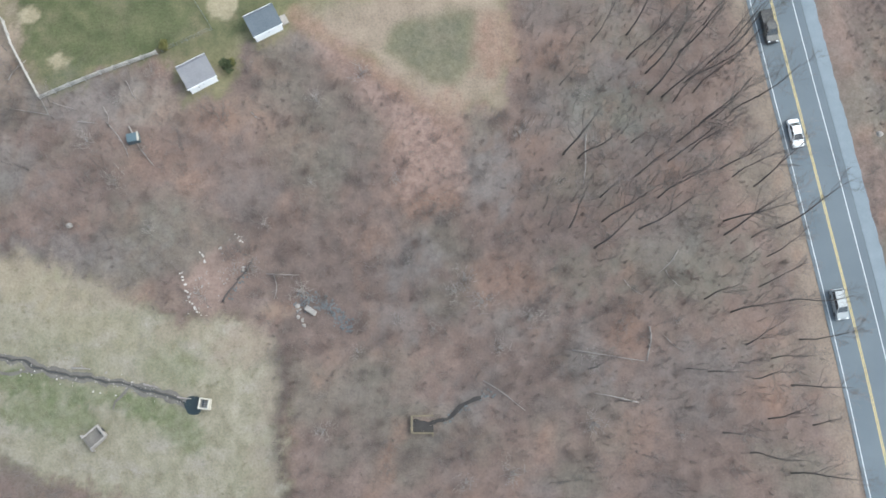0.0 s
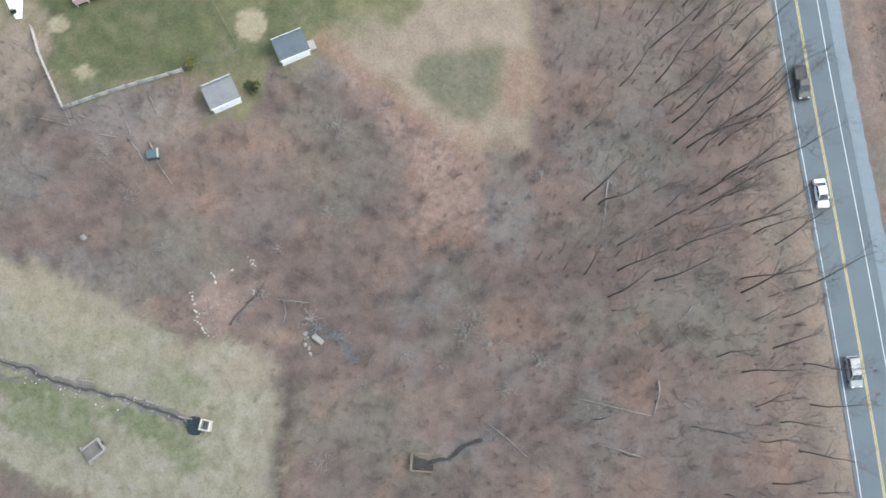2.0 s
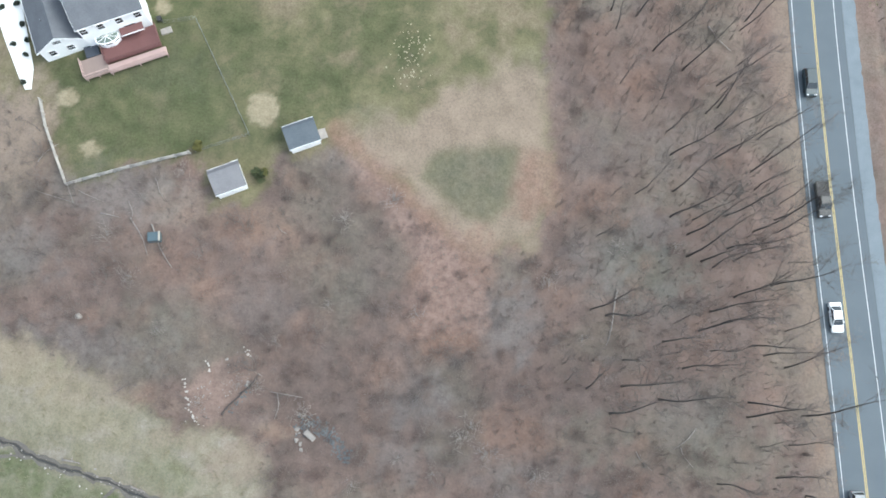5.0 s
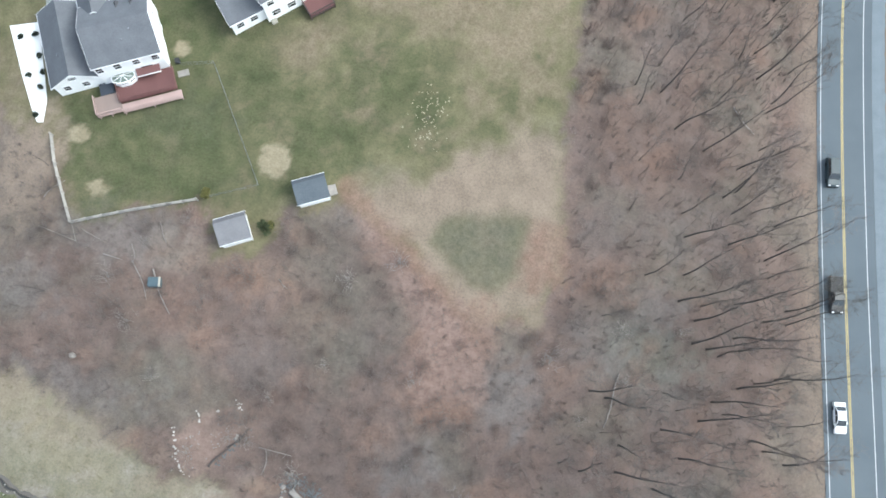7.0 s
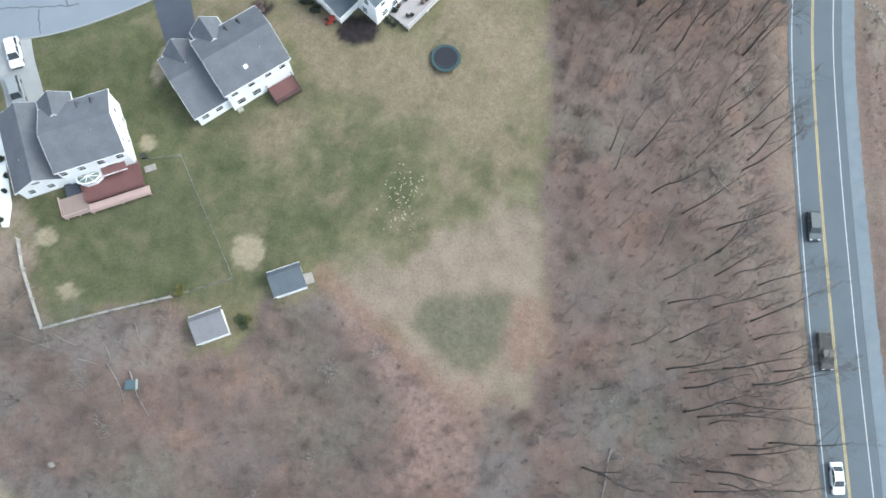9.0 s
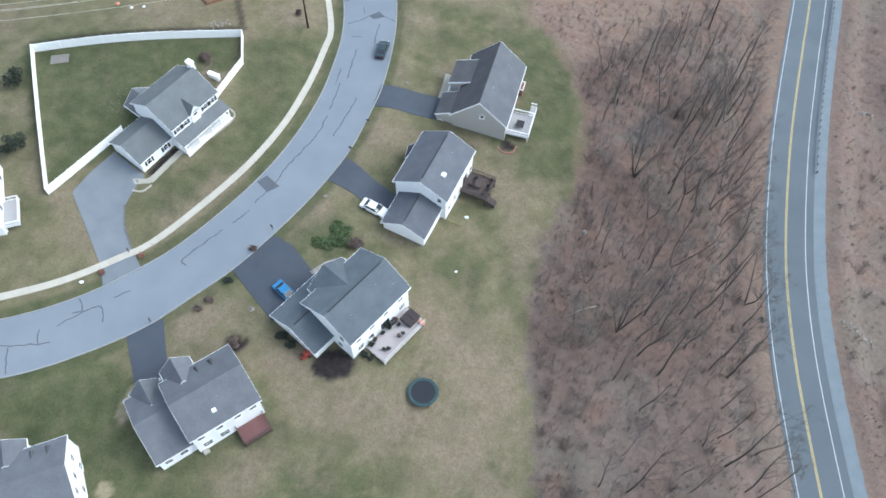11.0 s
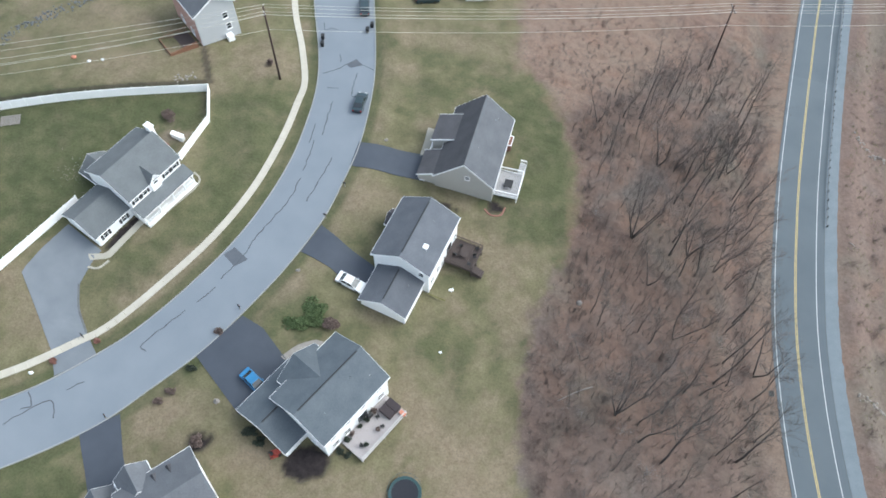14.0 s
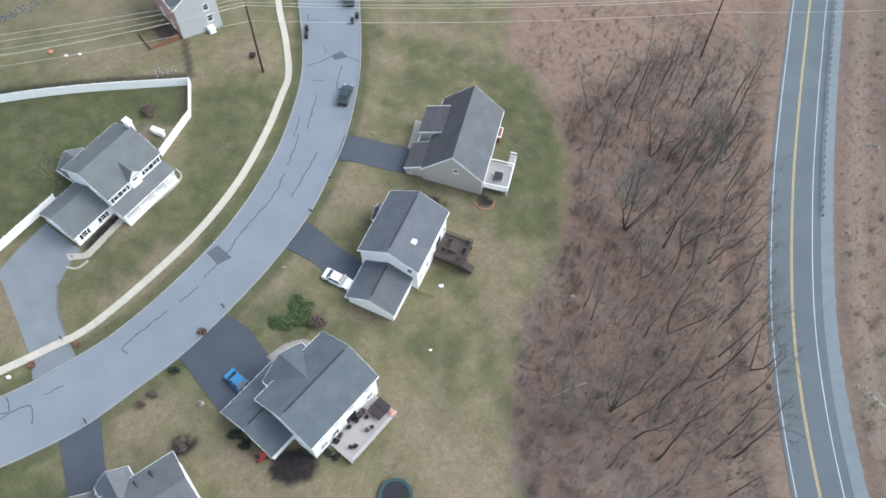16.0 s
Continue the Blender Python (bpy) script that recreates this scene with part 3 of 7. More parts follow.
rust = np.maximum(smooth(2.7, 0.4, d_edge + wob * 0.7) * 0.95, np.maximum(blots((-3.1, 37.5, 5.5, 4, 1.0), (-4, 43, 5, 6, 0.75), (-34.5, 48, 5, 3, 0.8), (-16, 58, 4, 3, 0.6), (8.5, 60, 3.8, 4.8, 1.0), (18.5, 59.5, 6, 3.5, 0.7), (10.5, 22.5, 6, 3, 0.75), (-10.7, 29, 4, 3, 0.6), (0, 49, 4, 4, 0.8), (27.4, 14, 3.6, 3.6, 0.9), (48.7, 6.3, 4, 3, 0.7), (30, 1.8, 4.5, 4, 0.6), (27, 111, 5, 4, 0.5), (14.5, 134, 4, 4, 0.75), (21, 115, 4, 3, 0.6), (12.5, 148, 2, 12, 0.5), (14, 128, 2.5, 7, 0.4), (22, 80, 4, 6, 0.5)),
    blots((26, 93, 3, 6, 0.4), (25, 118, 10, 7, 0.65), (20, 140, 7, 9, 0.6), (33, 130, 7, 10, 0.55), (35, 155, 8, 9, 0.45), (30, 101, 8, 7, 0.2), (16, 108, 6, 8, 0.35), (8, 195, 9, 5, 0.5), (6.5, 183.5, 5, 2.5, 0.7), (-45, 42, 8, 4, 0.45), (14, 186, 10, 4, 0.4), (30, 191, 14, 6, 0.4), (18, 196, 14, 6, 0.7), (13, 188, 6, 4, 0.6), (38, 120, 4, 5, 0.4), (16, 84, 3, 6, 0.5), (35, 40, 4, 4, 0.35), (-25, 45, 5, 4, 0.35))))
d_rim = nearest(X, Y, np.array([(6, 176), (11, 171), (14.3, 158), (13.5, 146), (8, 132), (7.5, 118), (9.5, 100), (10.5, 84)]))[0]
rust = np.maximum(rust, smooth(2.2, 0.4, d_rim + wob * 0.8) * smooth(135, 150, Y) * 0.4)
rust = np.maximum(rust, np.maximum(soft(RUST_BED, 1.0, 0.7) * 0.85, field * (0.55 + 0.3 * wave(X, Y, 7, 63))))
rust = np.maximum(rust, wood * (1 - bank) * smooth(106, 124, Y) * np.clip(0.45 + 0.6 * wave(X, Y, 11, 62), 0, 1))
rust = np.clip(rust + np.clip(wave(X, Y, 13, 61) - 0.42, 0, 1) * wood, 0, 1)
olive = blots((28, 50, 7, 4.5, 1.0), (21, 24, 6, 4, 0.7), (-47, 31.7, 6, 4, 0.5), (43, 25, 7, 5, 0.7), (0, 20, 4, 3, 0.6), (22.8, 157, 5, 4, 0.6), (9, 171, 3, 3, 0.5), (31, 62, 7, 3, 0.5), (20, 106, 4, 4, 0.4), (-8, 10, 6, 4, 0.4), (33, 96, 5, 5, 0.4)) * wood
# shade among the woods and patches of darker litter, put into the floor colour
wood_shade = np.maximum(np.maximum(blots((-14.8, 42, 6, 4, 0.9), (-24.3, 56.5, 5, 3.5, 0.8), (-24.6, 13, 2.6, 8, 0.9), (13.3, 76, 2.5, 9, 0.7), (-9, 43.6, 4, 4, 0.6), (-44, 25, 5, 3, 0.8), (-60.5, 26.5, 6, 2.5, 0.7), (23, 16.7, 3, 2.5, 0.7), (6.2, 6.4, 4, 2, 0.9), (15.3, 178.5, 4, 3, 0.7), (3.5, 122, 2.5, 4, 0.7), (6.4, 128, 2.5, 4, 0.5), (12.5, 95, 2.5, 9, 0.7), (9.5, 112, 2, 6, 0.6), (30, 140, 15, 38, 0.65), (34, 168, 11, 15, 0.5), (9, 118, 4, 30, 0.4), (14, 155, 3, 14, 0.6)),
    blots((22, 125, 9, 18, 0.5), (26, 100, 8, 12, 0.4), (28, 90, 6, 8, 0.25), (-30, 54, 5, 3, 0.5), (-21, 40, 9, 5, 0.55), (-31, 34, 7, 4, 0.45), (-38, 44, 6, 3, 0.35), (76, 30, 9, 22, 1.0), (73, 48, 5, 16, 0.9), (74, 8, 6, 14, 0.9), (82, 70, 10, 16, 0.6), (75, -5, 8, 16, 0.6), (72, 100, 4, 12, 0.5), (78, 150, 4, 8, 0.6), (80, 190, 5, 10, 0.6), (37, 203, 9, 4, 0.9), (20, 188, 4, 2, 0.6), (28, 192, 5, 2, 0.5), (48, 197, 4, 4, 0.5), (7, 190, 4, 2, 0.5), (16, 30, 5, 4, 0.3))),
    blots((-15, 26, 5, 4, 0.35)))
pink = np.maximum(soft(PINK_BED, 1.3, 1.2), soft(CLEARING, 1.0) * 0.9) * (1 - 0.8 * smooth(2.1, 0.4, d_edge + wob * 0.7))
# shade of the dense northern twigs, painted over the floor
wood_shade = np.maximum(wood_shade, wood * (1 - bank) * (1 - field) * smooth(98, 116, Y) * (0.72 + 0.3 * wave(X, Y, 8, 72)))
# shaded wood beyond the highway, darkened in the ground colour
wood_shade = np.maximum(wood_shade, smooth(10.2, 12.5, d_high + wob * 0.8) * (X > 55) * smooth(125, 95, Y))
shade_and_litter = np.clip(np.maximum(wood_shade, soft(BRAKE, 3.0, 2.5) * (0.62 + 0.4 * wave(X, Y, 6, 71))) * (1 - pink), 0, 1)
relief = (wood * (1 - bank * 0.3) * 0.22 + in_meadow * 0.16 + in_lawn * 0.03) * smooth(8.5, 12, d_high) * smooth(6.5, 9, d_street)
Zg = Zg + relief * (wave(X, Y, 4, 21) * 0.6 + wave(X, Y, 1.6, 22) * 0.4)
ny, nx = X.shape
gv = np.stack([X, Y, Zg], -1).reshape(-1, 3)
idx = np.arange(nx * ny).reshape(ny, nx)
gf = np.stack([idx[:-1, :-1], idx[:-1, 1:], idx[1:, 1:], idx[1:, :-1]], -1).reshape(-1, 4)
gme = bpy.data.meshes.new("ground")
gme.vertices.add(len(gv))
gme.vertices.foreach_set("co", gv.ravel())
gme.loops.add(gf.size)
gme.loops.foreach_set("vertex_index", gf.ravel())
gme.polygons.add(len(gf))
gme.polygons.foreach_set("loop_start", np.arange(0, gf.size, 4))
gme.update(calc_edges=True)
gme.shade_smooth()
for nm, val in (("wood", wood), ("green", green), ("bare", bare), ("straw", straw), ("meadow", in_meadow), ("red", red), ("mulch_and_strip", mulch_and_strip), ("grey", grey), ("rust", rust), ("shade_and_litter", shade_and_litter), ("tan", tan), ("olive", olive), ("pink", pink), ("sod", oval)):
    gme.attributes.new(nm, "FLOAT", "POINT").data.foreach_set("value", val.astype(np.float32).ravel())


def ground_material():
    m = bpy.data.materials.new("hillside_ground")
    m.use_nodes = True
    nt = m.node_tree
    bsdf = nt.nodes["Principled BSDF"]
    geo = nt.nodes.new("ShaderNodeNewGeometry")

    def noise_tex(scale, detail=4, stretch=None):
        n = nt.nodes.new("ShaderNodeTexNoise")
        n.inputs["Scale"].default_value, n.inputs["Detail"].default_value = scale, detail
        src = geo.outputs["Position"]
        if stretch:
            mp = nt.nodes.new("ShaderNodeMapping")
            mp.inputs["Scale"].default_value = stretch
            nt.links.new(src, mp.inputs[0])
            src = mp.outputs[0]
        nt.links.new(src, n.inputs["Vector"])
        return n.outputs["Fac"]

    def ramp(fac, *stops):
        r = nt.nodes.new("ShaderNodeValToRGB")
        while len(r.color_ramp.elements) < len(stops):
            r.color_ramp.elements.new(0.5)
        for e, (p, c) in zip(r.color_ramp.elements, stops):
            e.position, e.color = p, (*c, 1)
        nt.links.new(fac, r.inputs[0])
        return r.outputs[0]

    def mix(fac, a, b, kind="MIX"):
        x = nt.nodes.new("ShaderNodeMix")
        x.data_type, x.blend_type = "RGBA", kind
        if isinstance(fac, float):
            x.inputs[0].default_value = fac
        else:
            nt.links.new(fac, x.inputs[0])
        nt.links.new(a, x.inputs[6])
        nt.links.new(b, x.inputs[7])
        return x.outputs[2]

    def attr(name):
        a = nt.nodes.new("ShaderNodeAttribute")
        a.attribute_name = name
        return a.outputs["Fac"]

    def times(a, b, c=1.0):
        x = nt.nodes.new("ShaderNodeMath")
        x.operation = "MULTIPLY_ADD"
        nt.links.new(a, x.inputs[0])
        if isinstance(b, float):
            x.inputs[1].default_value = b
        else:
            nt.links.new(b, x.inputs[1])
        x.inputs[2].default_value = 0.0
        x.use_clamp = True
        return x.outputs[0]

    broad, mid, fine, grain = noise_tex(0.06), noise_tex(0.3, 4), noise_tex(1.1, 5), noise_tex(3.0, 5)
    tuft = noise_tex(5.5, 2)
    dormant = ramp(mid, (0.3, (0.0909, 0.0854, 0.0471)), (0.52, (0.1239, 0.1129, 0.0644)), (0.72, (0.1570, 0.1388, 0.0842)))
    grass = ramp(mid, (0.3, (0.0419, 0.0523, 0.0232)), (0.7, (0.0689, 0.0771, 0.0360)))
    patchy = ramp(noise_tex(0.13, 5), (0.4, (0, 0, 0)), (0.66, (1, 1, 1)))
    lawn = mix(times(patchy, 0.45), dormant, grass)
    hay = ramp(fine, (0.3, (0.1489, 0.1168, 0.0805)), (0.7, (0.1897, 0.1515, 0.1081)))
    worn = ramp(noise_tex(0.19, 5), (0.48, (0, 0, 0)), (0.7, (1, 1, 1)))
    lawn = mix(times(worn, 0.75), lawn, hay)
    thin = ramp(noise_tex(0.45, 5), (0.34, (0.62, 0.62, 0.62)), (0.66, (1, 1, 1)))
    lawn = mix(times(attr("tan"), thin), lawn, hay)
    lawn = mix(times(attr("green"), thin), lawn, grass)
    tall = ramp(noise_tex(0.55, 6, (1.15, 0.7, 1)), (0.3, (0.150, 0.134, 0.095)), (0.5, (0.185, 0.166, 0.122)), (0.7, (0.218, 0.195, 0.15)))
    tall = mix(times(ramp(noise_tex(0.12, 6), (0.48, (0, 0, 0)), (0.66, (1, 1, 1))), 0.35), tall, ramp(fine, (0.3, (0.1047, 0.1063, 0.0620)), (0.7, (0.1432, 0.1392, 0.0863))))
    tall = mix(times(ramp(noise_tex(0.2, 6, (1, 1.6, 1)), (0.5, (0, 0, 0)), (0.68, (1, 1, 1))), 0.7), tall, ramp(fine, (0.3, (0.1845, 0.1637, 0.1349)), (0.7, (0.2424, 0.2168, 0.1862))))
    lawn = mix(attr("meadow"), lawn, mix(times(attr("green"), thin), tall, ramp(fine, (0.3, (0.0661, 0.0826, 0.0386)), (0.7, (0.1102, 0.1212, 0.0633)))))
    litter = ramp(noise_tex(0.42, 6), (0.25, (0.088, 0.065, 0.055)), (0.5, (0.117, 0.087, 0.075)), (0.75, (0.148, 0.113, 0.099)))
    rust = ramp(fine, (0.3, (0.1322, 0.0925, 0.076)), (0.7, (0.1818, 0.1294, 0.1074)))
    haze = ramp(fine, (0.3, (0.119, 0.106, 0.099)), (0.7, (0.158, 0.144, 0.135)))
    moss = ramp(fine, (0.3, (0.0964, 0.0925, 0.0727)), (0.7, (0.1349, 0.1294, 0.1047)))
    # dark litter tone; the mask below also uses it as painted shade
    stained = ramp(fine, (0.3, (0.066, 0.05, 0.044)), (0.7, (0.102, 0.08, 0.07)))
    litter = mix(times(ramp(noise_tex(0.13, 6), (0.5, (0, 0, 0)), (0.66, (1, 1, 1))), 0.4), litter, stained)
    floor_ = mix(times(attr("red"), 0.55), litter, rust)
    floor_ = mix(times(attr("shade_and_litter"), thin), floor_, stained)
    floor_ = mix(times(ramp(broad, (0.5, (0, 0, 0)), (0.62, (1, 1, 1))), 0.45), floor_, moss)
    floor_ = mix(times(attr("olive"), times(thin, 0.8)), floor_, moss)
    floor_ = mix(times(attr("grey"), 0.5), floor_, haze)
    col = mix(attr("wood"), lawn, floor_)
    col = mix(times(attr("grey"), 0.3), col, haze)
    soil = ramp(mid, (0.3, (0.1709, 0.1335, 0.1035)), (0.7, (0.2211, 0.1724, 0.1366)))
    col = mix(times(attr("bare"), 0.85), col, soil)
    orange = ramp(fine, (0.3, (0.138, 0.085, 0.063)), (0.7, (0.195, 0.126, 0.096)))
    col = mix(times(attr("rust"), times(thin, 0.8)), col, orange)
    sod = ramp(fine, (0.3, (0.076, 0.073, 0.051)), (0.7, (0.112, 0.106, 0.077)))
    col = mix(times(attr("sod"), times(thin, 0.85)), col, sod)
    rose = ramp(fine, (0.3, (0.16, 0.109, 0.091)), (0.7, (0.222, 0.157, 0.133)))
    col = mix(times(attr("pink"), times(thin, 0.85)), col, rose)
    pale = ramp(fine, (0.3, (0.1983, 0.1652, 0.1102)), (0.7, (0.2534, 0.2176, 0.1515)))
    col = mix(times(attr("straw"), 0.9), col, pale)
    dark = ramp(fine, (0.3, (0.0132, 0.0104, 0.011)), (0.7, (0.0287, 0.0232, 0.0232)))
    col = mix(attr("mulch_and_strip"), col, dark)
    speck = ramp(grain, (0.28, (0.72, 0.71, 0.7)), (0.5, (1, 1, 1)), (0.74, (1.2, 1.19, 1.18)))
    col = mix(0.62, col, speck, "MULTIPLY")
    blade = ramp(tuft, (0.3, (0.82, 0.82, 0.82)), (0.7, (1.17, 1.17, 1.17)))
    col = mix(0.45, col, blade, "MULTIPLY")
    nt.links.new(col, bsdf.inputs["Base Color"])
    bsdf.inputs["Roughness"].default_value = 0.95
    bsdf.inputs["Specular IOR Level"].default_value = 0.2
    bp = nt.nodes.new("ShaderNodeBump")
    bp.inputs["Strength"].default_value, bp.inputs["Distance"].default_value = 0.3, 0.2
    nt.links.new(fine, bp.inputs["Height"])
    nt.links.new(bp.outputs[0], bsdf.inputs["Normal"])
    return m


gme.materials.append(ground_material())
tagged(new("ground", gme), "sloping ground of dormant lawn, leaf litter and meadow", "ground", kind="structure")


# ---- paved surfaces ----
def loft(name, a, b, cross, dz, mat, label, category, parent=None, kind="structure", edge=0.0):
    """A sheet between two lines of equally many points, lying dz above the land; edge: depth of a skirt round it."""
    a, b = np.asarray(a), np.asarray(b)
    n = len(a)
    t = np.linspace(0, 1, cross + 1)[None, :, None]
    p = a[:, None] * (1 - t) + b[:, None] * t
    z = land(p[..., 0], p[..., 1]) + dz
    if edge:
        rim = np.concatenate([p[:, :1], p, p[:, -1:]], 1)
        zz = np.concatenate([z[:, :1] - edge, z, z[:, -1:] - edge], 1)
        p, z, cols = rim, zz, cross + 3
    else:
        cols = cross + 1
    verts = np.concatenate([p, z[..., None]], -1).reshape(-1, 3).tolist()
    ob = raw(name, verts, [(i * cols + j, i * cols + j + 1, (i + 1) * cols + j + 1, (i + 1) * cols + j) for i in range(n - 1) for j in range(cols - 1)], mat, parent)
    return tagged(ob, label, category, kind=kind) if label else ob


loft("highway_road", offset(HIGHWAY, -4.1), offset(HIGHWAY, 4.95), 6, 0.07, ASPHALT, "grey asphalt two-lane highway along the woods", "road", edge=0.15)
loft("gravel_shoulder", offset(HIGHWAY, 5.0), offset(HIGHWAY, 7.2) + wave(HIGHWAY[:, 0], HIGHWAY[:, 1], 3, 5)[:, None] * 0.14, 5, 0.05, GRAVEL, "blue-grey gravel shoulder beside the highway", "gravel", edge=0.1)


def stripe(line, d, w, dz, mat, name, label):
    loft(name, offset(line, d - w / 2), offset(line, d + w / 2), 1, dz, mat, label, "road marking")


stripe(HIGHWAY, -3.5, 0.13, 0.076, LINE_WHITE, "edge_line", "solid white painted line on the highway edge")
stripe(HIGHWAY, 3.55, 0.13, 0.076, LINE_WHITE, "edge_line", "solid white painted line on the highway edge")
stripe(HIGHWAY, -0.12, 0.16, 0.076, LINE_YELLOW, "centre_line", "yellow painted centre line on the highway")
stripe(HIGHWAY, 0.12, 0.16, 0.076, LINE_YELLOW, "centre_line", "yellow painted centre line on the highway")

loft("residential_street", NW_EDGE, SE_EDGE, 8, 0.06, STREET, "pale blue-grey asphalt residential street curving uphill", "street", edge=0.1)


def kerb(line, d, name):
    prof = [(d - 0.085, -0.1), (d - 0.08, 0.17), (d - 0.06, 0.19), (d + 0.06, 0.19), (d + 0.08, 0.17), (d + 0.085, -0.1)]
    lines = [offset(line, q[0]) for q in prof]
    verts = [(*p, float(z) + q[1]) for ln, q in zip(lines, prof) for p, z in zip(ln, land(ln[:, 0], ln[:, 1]))]
    n = len(line)
    tagged(raw(name, verts, [(k * n + i, k * n + i + 1, (k + 1) * n + i + 1, (k + 1) * n + i) for k in range(5) for i in range(n - 1)], CONCRETE_GREY), "pale concrete kerb along the residential street", "kerb", kind="structure")


kerb(SE_EDGE, 0.1, "kerb")
kerb(NW_EDGE, -0.1, "kerb")

WALKWAY = curve([(-125, 91), (-108, 94.6), (-92, 99.2), (-80.3, 103.8), (-69.5, 109.2), (-60.8, 115.8), (-57.4, 118.6), (-51.2, 126.7), (-45.7, 135.6), (-41.7, 145.8), (-39.5, 156.5), (-38.7, 165.5), (-38.6, 170.5), (-41.2, 179.7), (-44.5, 189), (-49.5, 208), (-58, 238)], 1.5)
sidewalk = thing("sidewalk", Matrix(), "pale concrete sidewalk of square slabs beside the street", "sidewalk", kind="structure")
for p, q in zip(WALKWAY, WALKWAY[1:]):
    t = (q - p) / np.linalg.norm(q - p)
    nrm = np.array([t[1], -t[0]]) * 0.57
    c4 = [p + t * 0.012 - nrm, q - t * 0.012 - nrm, q - t * 0.012 + nrm, p + t * 0.012 + nrm]
    top = [(*c, gz(*c) + 0.14) for c in c4]
    raw("slab", [(x, y, z - 0.25) for x, y, z in top] + top, [(4, 5, 6, 7), (0, 1, 5, 4), (1, 2, 6, 5), (2, 3, 7, 6), (3, 0, 4, 7)], SIDEWALK, sidewalk)


def straight(points, n):
    p = np.array(points, float)
    s = np.r_[0, np.cumsum(np.linalg.norm(np.diff(p, axis=0), axis=1))]
    t = np.linspace(0, s[-1], n)
    return np.stack([np.interp(t, s, p[:, 0]), np.interp(t, s, p[:, 1])], -1)


def drive(name, a, b, mat, label, n=26):
    loft(name, straight(a, n), straight(b, n), 6, 0.09, mat, label, "driveway", edge=0.12)


drive("driveway", [(-68.0, 133.8), (-70.6, 129.2), (-72.3, 125.0), (-68.2, 119.4), (-64.1, 113.6), (-62.4, 110.0)], [(-61.8, 130.3), (-62.6, 128.4), (-63.4, 124.4), (-62.3, 120.6), (-60.2, 117.2), (-57.4, 113.8)], DRIVE_PALE, "worn grey asphalt driveway widening up to a garage")
drive("driveway", [(-43.0, 115.5), (-39.3, 112.0), (-34.6, 107.6)], [(-37.8, 122.6), (-34.3, 121.0), (-29.6, 116.4)], DRIVE_DARK, "freshly sealed black driveway")
drive("driveway", [(-31.5, 134.6), (-26.5, 132.6), (-20.4, 128.6)], [(-29.3, 139.9), (-24.5, 136.8), (-18.8, 133.6)], DRIVE_DARK, "dark sealed driveway leading to a garage")
drive("driveway", [(-27.0, 152.3), (-21, 152.2), (-14.6, 151.8)], [(-26.4, 157.6), (-21, 157.5), (-14.2, 157.2)], DRIVE_DARK, "dark sealed driveway leading to a garage")
drive("driveway", [(-55.9, 102.2), (-53.5, 97.5), (-51.3, 92.6)], [(-51.3, 105.8), (-49, 100), (-47, 96)], DRIVE_DARK, "dark sealed driveway leading to a garage")
drive("driveway", [(-77.9, 90.7), (-75.5, 86), (-73, 80)], [(-72.2, 92.6), (-70.2, 88), (-67.6, 82)], CONCRETE_GREY, "pale concrete driveway leading to a garage")
drive("patio_walk", [(-78.4, 77.5), (-74.8, 70.8), (-71.6, 65.4), (-70.5, 64.0)], [(-74.2, 79.0), (-72.3, 74.0), (-69.9, 67.6), (-69.6, 64.2)], CONCRETE_W, "bright pale concrete terrace walk with planting holes")
drive("concrete_walk", [(-63.6, 129.4), (-61.0, 129.9), (-57.4, 136.6)], [(-63.2, 128.4), (-60.2, 129.2), (-56.6, 136.1)], CONCRETE, "pale concrete front walk along the garage", 14)
drive("curved_walk", [(-30.8, 117.0), (-28.8, 119.2), (-26.4, 120.4), (-24.6, 120.2)], [(-29.6, 116.2), (-28.0, 117.7), (-26.0, 118.9), (-25.0, 119.0)], STONE_PALE, "curved pale paved front walk", 10)


def seal(points, w=0.16):
    ln = curve([(x, y) for x, y in points], 0.35)
    ln = ln + np.stack([wave(ln[:, 0], ln[:, 1], 2.2, 31), wave(ln[:, 0], ln[:, 1], 2.2, 32)], -1) * 0.16
    ww = w * (0.65 + 0.45 * np.abs(wave(ln[:, 0], ln[:, 1], 3, 33)))[:, None]
    n = offset(ln, 1.0) - ln
    loft("crack_seal", ln - n * ww, ln + n * ww, 1, 0.068, SEALANT, "dark tar-sealed crack wandering along the street", "crack sealant")

